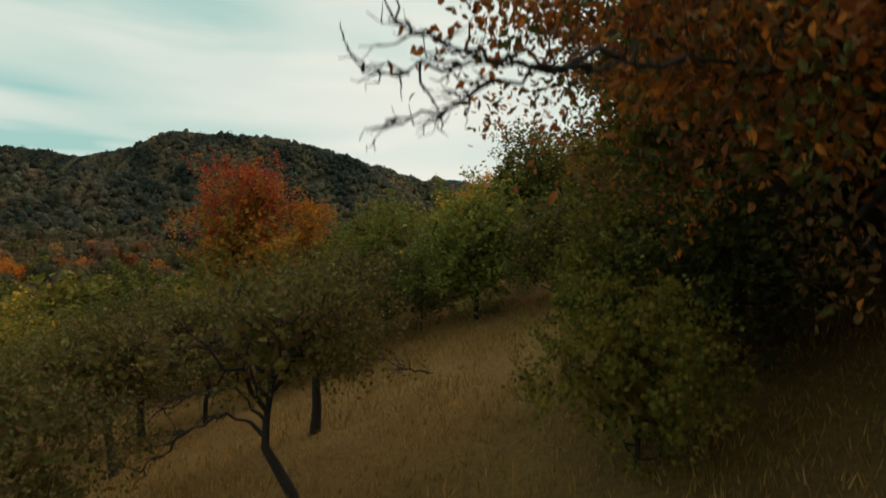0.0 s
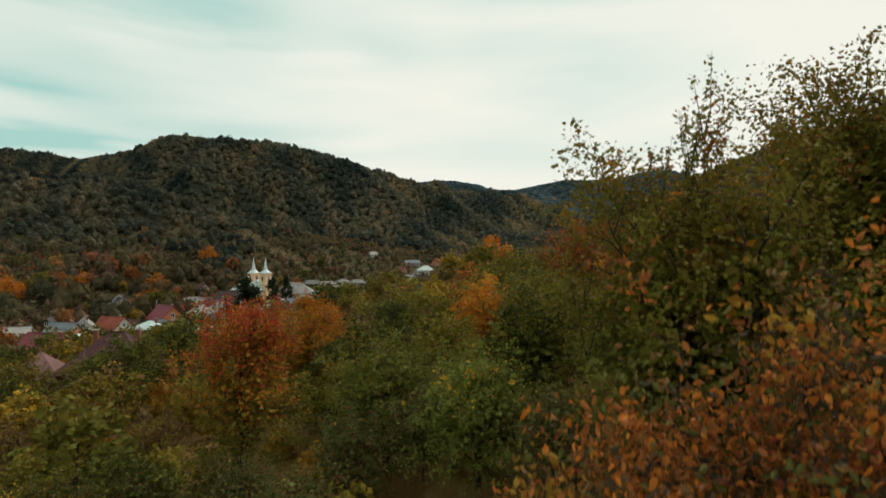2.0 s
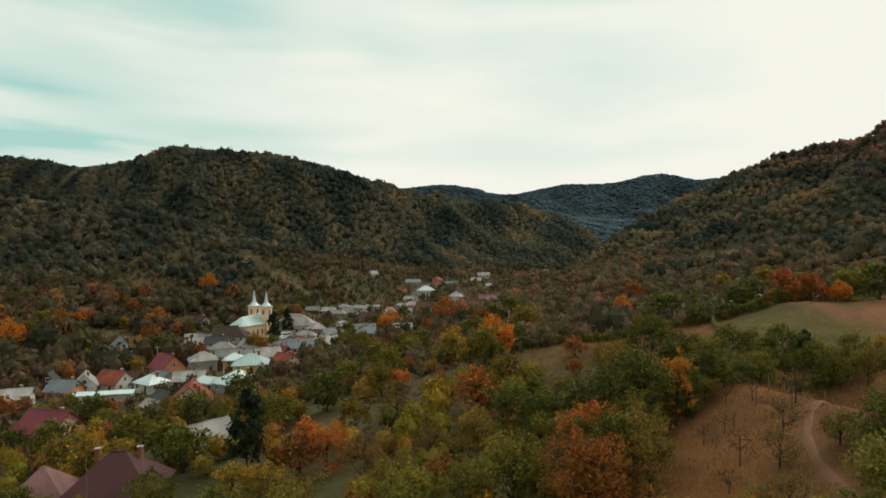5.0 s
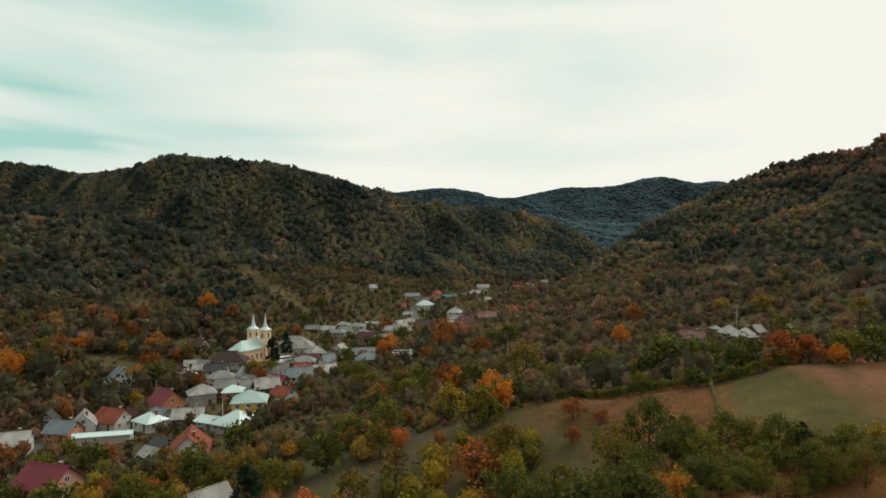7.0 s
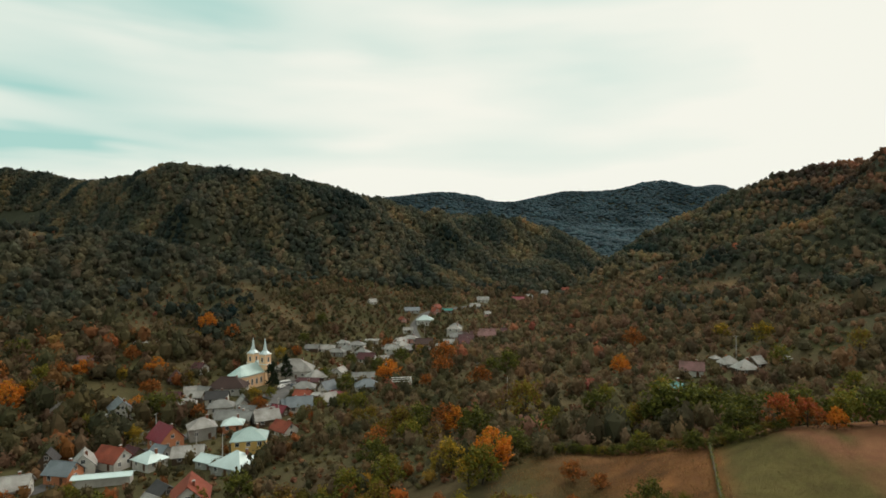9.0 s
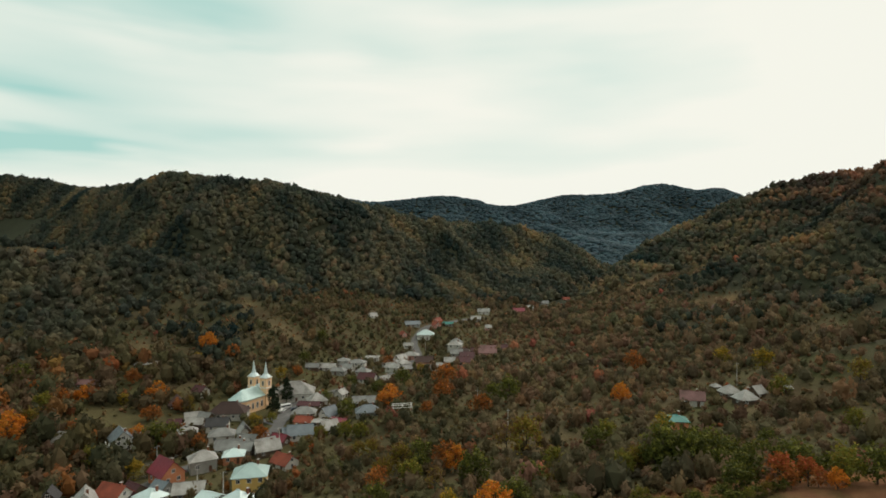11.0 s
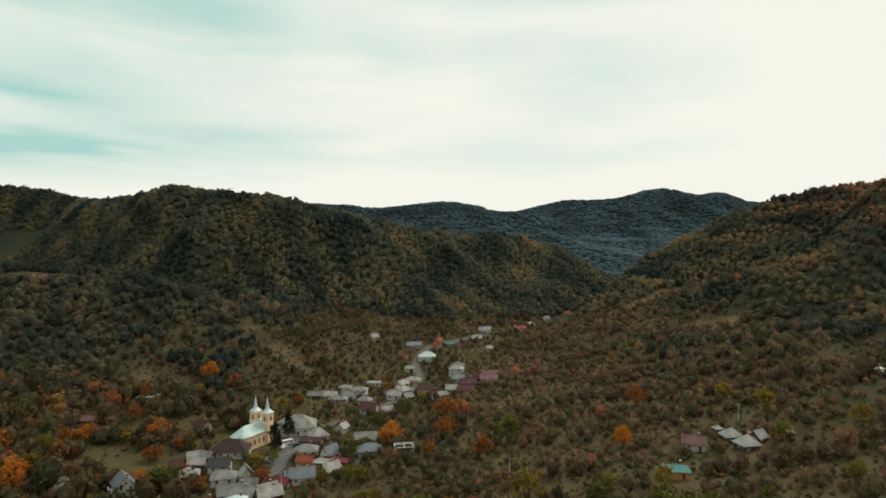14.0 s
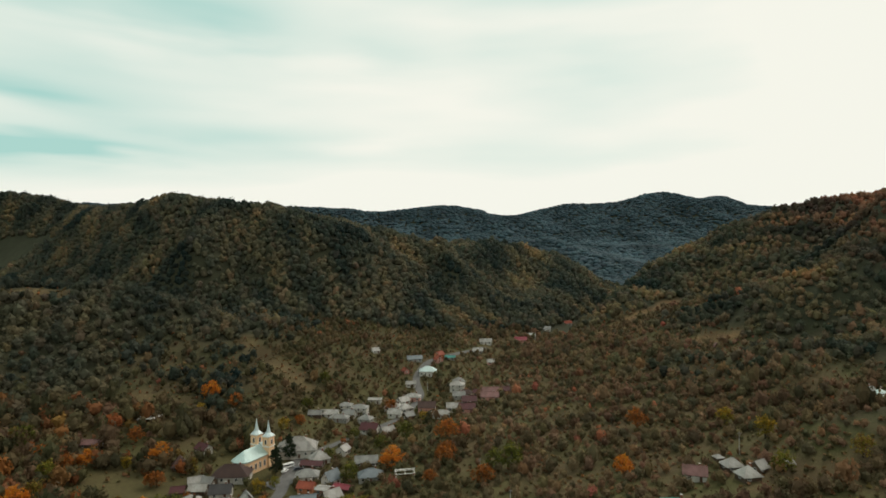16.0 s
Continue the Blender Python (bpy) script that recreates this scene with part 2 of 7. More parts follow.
FAR_RIDGE = eased([(-1464, 2096.3, 267.4), (-463.6, 2156.2, 247.1), (-292.8, 2113.6, 226), (-170.8, 2144.3, 235.2), (32.9, 2101.5, 244.6), (207.4, 2025.4, 202.4), (442.9, 2142, 249), (622.2, 2127.2, 254.3), (816.2, 2235.5, 300.9), (927.2, 2166, 269.8), (1049.2, 2241.3, 283.2), (1195.6, 2245.7, 245), (1708, 2067.7, 234.8), (2684, 1830, 270.7)], 3)
FAR_FOOT = [(250, 1500, 120), (300, 1300.3, 84.9), (331.6, 1164.8, 34.1)]
KNOLL = [(300, 40, 42), (140, 88, 24), (95, 102, 19.5), (68, 106, 16), (49, 107, 12), (30, 114, 7.6), (21, 120, 5.2)]
BANK = [(60, 8, 20.7), (38.1, 23.5, 16.7), (26.9, 47.7, 9.9)]
LOW_RISE = [(380, 332.3, 46.2), (216.6, 351.6, 26.4), (151.2, 455.5, 10)]
FARM_RISE = [(600, 150, 90), (300.6, 229.6, 42.9), (164, 237.1, 19.7)]
SHOULDER = [(36, 43, 8.5), (31, 60, 9), (25, 66, 7)]
SADDLE = [(66, 68, 12), (48, 69, 9), (36, 70, 7), (27, 77, 5)]
FIELD = [(60, 102, 8.5), (50, 92, 9), (42, 82, 9.5)]
# each ridge line with the width and steepness of its flanks and the rounding of its top
RIDGES = [(WOODED_HILL, 101.6, 1.67, 12),
          (SPUR_WEST, 52.6, 1.42, 8),
          (SPUR_MID, 57.3, 1.32, 8),
          (SPUR_END, 44.9, 1.38, 8),
          (EAST_HILL, 153.1, 1.61, 12),
          (EAST_SPUR, 94.3, 1.36, 8),
          (FOOTHILL, 123.4, 1.43, 0),
          (FAR_RIDGE, 257.5, 1.34, 12),
          (FAR_FOOT, 106, 1.4, 0),
          (KNOLL, 60, 1.5, 0),
          (BANK, 40.4, 1.6, 0),
          (LOW_RISE, 80.3, 1.51, 0),
          (FARM_RISE, 58.7, 1.5, 0),
          (SHOULDER, 16, 1.6, 0),
          (SADDLE, 19, 1.6, 0),
          (FIELD, 22, 1.6, 0)]


def valley_axis(Y):
    return np.interp(Y, [-400, 0, 100, 200, 290, 380, 460, 560, 700, 900, 1200], [-260, -150, -120, -100, -78, -45, -12, 75, 150, 270, 420])


def valley_floor(Y):
    return np.interp(Y, [150, 400, 440, 500, 560, 777, 900, 1150, 1600], [-16.0, -16.0, -14.0, -7.0, -5.1, -4.6, 12.2, 27.9, 79.1]) + np.clip((150 - Y) / 150, -0.3, 2)


def land(X, Y):
    """Height of the ground, without its small unevenness."""
    X, Y = np.asarray(X, float), np.asarray(Y, float)
    f = valley_floor(Y)
    e = X - valley_axis(Y)
    r, l = np.clip(e - 8.8, 0, None), np.clip(-e - 25, 0, None)
    total = ((0.122 + 0.011 * np.clip((Y - 60) / 100, 0, 1)) * r * np.exp(-r / 700) + 0.153 * l * np.exp(-l / 600)) ** 4
    for crest, w, p, top in RIDGES:
        total = total + np.clip(ridge(X, Y, crest, w, p, f, top), 0, None) ** 4
    return f + total ** 0.25 * (1 - np.exp(-(np.abs(e) / 47.8) ** 2) * np.clip((1250 - Y) / 300, 0, 1))


def waves(X, Y, size, seed):
    """Smooth pseudo-random unevenness between about -1 and 1, of that wavelength in metres."""
    g = np.random.default_rng(seed)
    z = np.zeros(np.shape(X))
    for k in range(7):
        a, s, q = g.uniform(0, 2 * np.pi), 2 * np.pi / (size * g.uniform(0.6, 1.7)), g.uniform(0, 2 * np.pi)
        z = z + np.sin((X * np.cos(a) + Y * np.sin(a)) * s + q)
    return z / 3.2


def folds(X, Y):
    """Gullies and shoulders on the flanks of the hills, fading out at the crests and the foot."""
    u = np.clip((land(X, Y) - valley_floor(Y)) / 150, 0, 1)
    return 4 * u * (1 - u) * np.clip((Y - 250) / 150, 0, 1) * (6.0 * waves(X + 0.35 * Y, 0.30 * Y, 105, 7) + 2.5 * waves(X, Y, 60, 8))


def ground_z(X, Y):
    X, Y = np.asarray(X, float), np.asarray(Y, float)
    far = np.clip((np.hypot(X, Y) - 60) / 400, 0, 1)
    up = np.clip((land(X, Y) - valley_floor(Y)) / 60, 0.05, 1)
    return land(X, Y) + 0.10 * waves(X, Y, 5, 3) + far * up * (1.2 * waves(X, Y, 70, 5) + 1.5 * waves(X, Y, 190, 6)) + folds(X, Y)


def gz(x, y):
    return float(ground_z(x, y))


def along(X, Y, line):
    """Distance to a line of points on the plan."""
    best = np.full(np.shape(X), 1e9)
    for (x0, y0), (x1, y1) in zip(line, line[1:]):
        dx, dy = x1 - x0, y1 - y0
        s = np.clip(((X - x0) * dx + (Y - y0) * dy) / (dx * dx + dy * dy), 0, 1)
        best = np.minimum(best, np.hypot(X - x0 - s * dx, Y - y0 - s * dy))
    return best


def within(X, Y, poly, soft=1.0):
    """1 inside a convex plan outline (anticlockwise), falling to 0 over soft metres."""
    d = np.full(np.shape(X), 1e9)
    for (x0, y0), (x1, y1) in zip(poly, poly[1:] + poly[:1]):
        n = math.hypot(x1 - x0, y1 - y0)
        d = np.minimum(d, ((x1 - x0) * (Y - y0) - (y1 - y0) * (X - x0)) / n)
    return np.clip(d / soft + 0.5, 0, 1)


MEADOW = [(43, 86), (58, 74), (95, 66), (104, 98), (66, 112), (51, 109)]
BARE_EARTH = [(57, 110), (70, 84), (92, 78), (96, 106), (66, 114)]
TRACK = [(27, 24), (25.6, 31), (25.2, 36), (25.7, 39.5), (26.6, 42.6), (28.1, 45.8), (30.2, 49), (33.2, 52), (37, 54.5)]
MAIN_ROAD = [(-150, 90), (-112, 160), (-90, 210), (-71, 250), (-75.5, 279), (-75, 298), (-62, 317), (-48, 336), (-34, 356), (-25, 370), (-21, 404), (-17, 418), (-21, 446), (-24, 460), (-17, 492), (1, 520), (40, 560)]


# grassy places among the scrub: a line on the plan and half its width
OPEN_GRASS = [([(-150, 447), (-126, 425), (-100, 400)], 8), ([(-182, 341), (-150, 346)], 5), ([(-316, 412), (-286, 434)], 11), ([(-146, 252), (-114, 260)], 11),
              ([(150, 437), (193, 462), (222, 452)], 5), ([(158, 566), (195, 588), (246, 614)], 7), ([(80, 580), (120, 600), (147, 560)], 5), ([(40, 407), (82, 398), (122, 393)], 5),
              ([(30, 382), (66, 376)], 4), ([(130, 394), (178, 364)], 5), ([(80, 291), (100, 281)], 7), ([(108, 206), (136, 209), (166, 215)], 4),
              ([(18, 195), (44, 192)], 6), ([(-43, 216), (-24, 212)], 6), ([(60, 330), (100, 322), (150, 318)], 4), ([(95, 430), (150, 412)], 4)]


def open_share(X, Y):
    """1 on the grassy places, 0 elsewhere, with a ragged edge."""
    best = np.zeros(np.shape(X))
    for line, half in OPEN_GRASS:
        best = np.maximum(best, np.clip(1.6 - along(X, Y, line) / half + 0.35 * waves(X, Y, 14, 45), 0, 1))
    return best


def wood_share(X, Y):
    """0 on open land, 1 in closed forest."""
    h = land(X, Y) - valley_floor(Y)
    hill = np.clip((h - np.where(X < -110, 20, 30) + 12 * waves(X, Y, 120, 11)) / 22, 0, 1)
    hill = np.where(Y > 640, 1.0, np.where(Y > 600, np.clip((h - 6) / 12, 0, 1), hill))
    return np.where(Y < 125, 0, hill * (1 - open_share(X, Y)))


def build_ground():
    u = np.linspace(-1, 1, 320)
    xs = 2700 * np.sinh(4.3 * u) / np.sinh(4.3)
    v = np.linspace(-0.93, 1, 340)
    ys = 70 + 3000 * np.sinh(4.3 * v) / np.sinh(4.3)
    X, Y = np.meshgrid(xs, ys)
    Z = ground_z(X, Y)
    V = np.stack([X, Y, Z], -1).reshape(-1, 3)
    i = (np.arange(339)[:, None] * 320 + np.arange(319)[None]).ravel()
    F = np.stack([i, i + 1, i + 321, i + 320], -1)
    dry, green, earth, floor_leaf, brown = (np.array(c) for c in ((0.215, 0.118, 0.038), (0.082, 0.074, 0.031), (0.215, 0.095, 0.052), (0.042, 0.042, 0.026), (0.102, 0.072, 0.040)))
    C = np.empty(X.shape + (3,))
    n1 = np.clip(0.5 + 0.5 * waves(X, Y, 45, 21) + 0.35 * waves(X, Y, 12, 22), 0, 1)[..., None]
    C[:] = brown * (1 - n1) + green * n1 * 0.9
    C *= np.where((X < 0) & (Y > 130), 0.85, 1.0)[..., None]
    near = np.clip((60 - np.hypot(X, Y - 15)) / 25, 0, 1)[..., None]
    C = C * (1 - near) + near * (dry * (0.65 + 0.35 * n1) + 0.25 * green * (1 - n1))
    knoll = (np.clip((ground_z(X, Y) - 5) / 4, 0, 1) * np.clip((135 - Y) / 10, 0, 1) * np.clip((Y - 25) / 20, 0, 1))[..., None]
    C = C * (1 - knoll * 0.8) + knoll * 0.8 * (0.45 * brown + 0.55 * dry) * np.array([1.05, 0.68, 0.62]) * np.clip(1 + 0.32 * waves(X, Y, 7, 36) + 0.25 * waves(X, Y, 3.2, 37), 0.5, 1.5)[..., None]
    o = (open_share(X, Y) * np.where(Y > 125, 1, 0))[..., None]
    worn = np.where((X > 140) & (Y > 420), 1.0, 0.0)[..., None] * np.array([0.55, 0.30, 0.28]) + 1
    C = C * (1 - o) + o * (np.array([0.105, 0.074, 0.038]) * (0.55 + 0.6 * n1) * worn)
    low = (np.clip((-6 - land(X, Y)) / 5, 0, 1) * np.clip((Y - 60) / 30, 0, 1))[..., None]
    C = C * (1 - low * 0.7) + low * 0.7 * (0.75 * green + 0.25 * brown)
    w = wood_share(X, Y)[..., None]
    C = C * (1 - w) + floor_leaf * w
    m = within(X, Y, MEADOW, 3)[..., None]
    C = C * (1 - m) + m * np.array([0.098, 0.076, 0.027]) * np.clip(1 + 0.25 * waves(0.3 * X + Y, 0.2 * Y, 4, 33), 0.6, 1.4)[..., None]
    m = (within(X, Y, BARE_EARTH, 4) * np.clip(1.0 + 0.6 * waves(X, Y, 9, 31), 0, 1))[..., None]
    C = C * (1 - m) + m * earth
    m = (np.clip(1.6 - along(X, Y, TRACK), 0, 1) * np.clip(0.75 + 0.5 * waves(X, Y, 5, 35), 0, 1))[..., None]
    C = C * (1 - m) + m * np.array([0.165, 0.075, 0.038])
    me = bpy.data.meshes.new("ground")
    me.from_pydata(V.tolist(), [], F.tolist())
    me.polygons.foreach_set("use_smooth", np.ones(len(F), bool))
    at = me.color_attributes.new("cover", "FLOAT_COLOR", "POINT")
    at.data.foreach_set("color", np.concatenate([C.reshape(-1, 3), np.ones((V.shape[0], 1))], 1).astype(np.float32).ravel())
    me.materials.append(GROUND)
    return tagged(new("ground", me), "brown and green autumn hillside grass sloping to a valley", "ground", kind="structure")


build_ground()

# ---- mesh tools ----
def empty(name, m, label="", category="", group="", kind=""):
    ob = new(name)
    ob.empty_display_size = 0.2
    ob.matrix_world = m
    return tagged(ob, label, category, group, kind)


def part(name, bm, mat, parent=None, label="", m=None):
    """Links a bmesh as one mesh object under a thing or part."""
    me = bpy.data.meshes.new(name)
    bm.to_mesh(me)
    bm.free()
    me.materials.append(mat)
    ob = new(name, me)
    ob.parent = parent
    if m is not None:
        ob.matrix_basis = m
    if label:
        ob["label"] = label
    return ob


def mesh_np(name, V, F, mat, tint=None, smooth=False):
    """A mesh from arrays: V (n, 3), F a list of face arrays with 3 or 4 corners."""
    me = bpy.data.meshes.new(name)
    counts = np.concatenate([np.full(len(f), f.shape[1]) for f in F])
    loops = np.concatenate([f.ravel() for f in F]).astype(np.int32)
    me.vertices.add(len(V))
    me.vertices.foreach_set("co", np.ascontiguousarray(V, np.float32).ravel())
    me.loops.add(len(loops))
    me.loops.foreach_set("vertex_index", loops)
    me.polygons.add(len(counts))
    me.polygons.foreach_set("loop_start", (np.cumsum(counts) - counts).astype(np.int32))
    me.polygons.foreach_set("use_smooth", np.full(len(counts), smooth))
    if tint is not None:
        at = me.color_attributes.new("tint", "FLOAT_COLOR", "POINT")
        at.data.foreach_set("color", np.concatenate([tint, np.ones((len(tint), 1))], 1).astype(np.float32).ravel())
    me.materials.append(mat)
    me.update(calc_edges=True)
    me.validate()
    return me


def box(bm, x0, x1, y0, y1, z0, z1):
    vs = [bm.verts.new((x, y, z)) for z in (z0, z1) for x, y in ((x0, y0), (x1, y0), (x1, y1), (x0, y1))]
    for f in ((3, 2, 1, 0), (4, 5, 6, 7), (0, 1, 5, 4), (1, 2, 6, 5), (2, 3, 7, 6), (3, 0, 4, 7)):
        bm.faces.new([vs[i] for i in f])


def boxed(*sizes):
    bm = bmesh.new()
    for s in sizes:
        box(bm, *s)
    return bm


def solid(bm, points, faces):
    vs = [bm.verts.new(p) for p in points]
    for f in faces:
        bm.faces.new([vs[i] for i in f])
    bmesh.ops.recalc_face_normals(bm, faces=bm.faces)


def slab(bm, corners, thick):
    """A sheet of that thickness under the given corners."""
    n = len(corners)
    low = [(x, y, z - thick) for x, y, z in corners]
    solid(bm, corners + low, [tuple(range(n)), tuple(range(2 * n - 1, n - 1, -1))] + [(i, (i + 1) % n, n + (i + 1) % n, n + i) for i in range(n)])


def tube(path, radii, sides=6):
    path, radii = np.asarray(path, float), np.asarray(radii, float)
    d = np.gradient(path, axis=0)
    d /= np.linalg.norm(d, axis=1)[:, None] + 1e-9
    a = np.cross(d, np.where(np.abs(d[:, 2:3]) < 0.9, [[0, 0, 1]], [[1, 0, 0]]))
    a /= np.linalg.norm(a, axis=1)[:, None] + 1e-9
    b = np.cross(d, a)
    th = np.arange(sides) * 2 * np.pi / sides
    V = (path[:, None] + radii[:, None, None] * (np.cos(th)[None, :, None] * a[:, None] + np.sin(th)[None, :, None] * b[:, None])).reshape(-1, 3)
    n = len(path)
    i, j = np.meshgrid(np.arange(n - 1), np.arange(sides), indexing="ij")
    F = np.stack([i * sides + j, i * sides + (j + 1) % sides, (i + 1) * sides + (j + 1) % sides, (i + 1) * sides + j], -1).reshape(-1, 4)
    return V, F


def join_np(pieces):
    Vs, Fs, k = [], [], 0
    for V, F in pieces:
        Vs.append(V)
        Fs.append(F + k)
        k += len(V)
    return np.concatenate(Vs), np.concatenate(Fs)


# ---- trees ----
def limb(g, start, end, r0, n=6, wobble=0.08, sag=0.0):
    """A bent branch from start to end: its path and radii."""
    s = np.linspace(0, 1, n)[:, None]
    L = np.linalg.norm(np.subtract(end, start))
    path = np.asarray(start) * (1 - s) + np.asarray(end) * s
    path[1:-1] += g.normal(0, wobble * L, (n - 2, 3)) * 0.6
    path[:, 2] += sag * L * np.sin(np.pi * s[:, 0])
    return path, r0 * (1 - 0.8 * s[:, 0])


def tree_skeleton(g, H, R, base, trunk_r, lean=(0, 0), limbs=9, twigs=3, upright=0.5, hub=0.8, bend=None):
    """Trunk, limbs and twigs as tubes, and the twig points that carry leaves. upright: 0 spreading, 1 steep. bend: places that a crooked trunk goes through."""
    pieces, tips = [], []
    top = np.array([lean[0], lean[1], H * hub])
    path, rad = limb(g, (0, 0, -0.3), top, trunk_r, 8, 0.03)
    path[:, :2] = np.outer(np.linspace(0, 1, 8) ** 1.3, lean) + g.normal(0, 0.02 * H, (8, 2)) * np.linspace(0, 1, 8)[:, None]
    if bend:
        q = np.array([(0, 0, -0.3)] + bend + [tuple(top)])
        path = np.stack([np.interp(np.linspace(0, 1, 8), np.linspace(0, 1, len(q)), q[:, k]) for k in range(3)], 1)
    pieces.append(tube(path, rad, 7))
    for k in range(limbs):
        f = g.uniform(0, 1)
        z0 = base + (H * hub - base) * f * 0.85
        i = np.clip(np.searchsorted(path[:, 2], z0), 1, 7)
        start = path[i - 1] + (path[i] - path[i - 1]) * np.clip((z0 - path[i - 1, 2]) / (path[i, 2] - path[i - 1, 2] + 1e-6), 0, 1)
        a = k * 2.4 + g.uniform(-0.5, 0.5)
        reach = R * g.uniform(0.65, 1.0) * (1 - 0.55 * f)
        rise = (H - z0) * (0.25 + 0.65 * upright) * g.uniform(0.6, 1.0)
        end = start + np.array([np.cos(a) * reach, np.sin(a) * reach, rise])
        end[2] = min(end[2], H)
        lp, lr = limb(g, start, end, trunk_r * 0.45 * (1 - 0.5 * f), 6, 0.10)
        pieces.append(tube(lp, lr, 5))
        tips += [lp[3], lp[4], lp[5]]
        for _ in range(twigs):
            s = lp[g.integers(2, 6)]
            d = g.normal(0, 1, 3) * np.array([1, 1, 0.6]) + np.array([np.cos(a) * 0.5, np.sin(a) * 0.5, 0.3 + upright])
            d *= R * g.uniform(0.25, 0.5) / np.linalg.norm(d)
            tp, tr = limb(g, s, s + d, trunk_r * 0.14, 4, 0.12)
            pieces.append(tube(tp, tr, 4))
            tips += [tp[1], tp[2], tp[3], tp[3]]
    return pieces, np.array(tips)


def leaves(g, P, size, colour, shape="card", droop=0.3):
    """Leaves at the points P: folded rhombs, or pointed ovals of two halves for the nearest trees."""
    n = len(P)
    d = g.normal(0, 1, (n, 3))
    d[:, 2] = d[:, 2] * 0.6 - droop
    d /= np.linalg.norm(d, axis=1)[:, None]
    s = np.cross(d, g.normal(0, 1, (n, 3)))
    s /= np.linalg.norm(s, axis=1)[:, None] + 1e-9
    nn = np.cross(d, s)
    L = (size * g.uniform(0.6, 1.35, n))[:, None]
    if shape == "card":
        V = np.stack([P - d * L * 0.5, P + s * L * 0.36 + nn * L * 0.12, P + d * L * 0.5, P - s * L * 0.36 + nn * L * 0.12], 1)
        F = np.arange(n)[:, None] * 4 + np.arange(4)[None]
        k = 4
    else:
        curl = nn * L * 0.12
        V = np.stack([P, P + d * L * 0.35 + s * L * 0.25 + curl, P + d * L * 0.72 + s * L * 0.2 + curl * 0.6, P + d * L - curl,
                      P + d * L * 0.72 - s * L * 0.2 + curl * 0.6, P + d * L * 0.35 - s * L * 0.25 + curl, P + d * L * 0.5], 1)
        i = np.arange(n)[:, None] * 7
        F = np.concatenate([i + np.array([[0, 1, 2, 6]]), i + np.array([[6, 2, 3, 4]]), i + np.array([[0, 6, 4, 5]])])
        k = 7
    return V.reshape(-1, 3), F, np.repeat(colour, k, 0)


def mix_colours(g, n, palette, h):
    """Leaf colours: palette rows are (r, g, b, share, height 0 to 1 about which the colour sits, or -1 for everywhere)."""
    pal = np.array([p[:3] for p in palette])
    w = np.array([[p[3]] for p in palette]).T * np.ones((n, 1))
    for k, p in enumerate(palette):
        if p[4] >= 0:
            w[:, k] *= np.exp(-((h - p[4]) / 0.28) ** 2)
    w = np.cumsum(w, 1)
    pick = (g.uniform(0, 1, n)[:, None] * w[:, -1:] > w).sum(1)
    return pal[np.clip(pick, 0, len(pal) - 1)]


GREEN, DARK, OLIVE, YELLOW = (0.135, 0.130, 0.020), (0.068, 0.074, 0.015), (0.200, 0.145, 0.022), (0.42, 0.25, 0.024)
ORANGE, AMBER, RED, RUST, BROWN = (0.46, 0.150, 0.018), (0.44, 0.20, 0.020), (0.40, 0.065, 0.028), (0.30, 0.100, 0.024), (0.145, 0.078, 0.026)


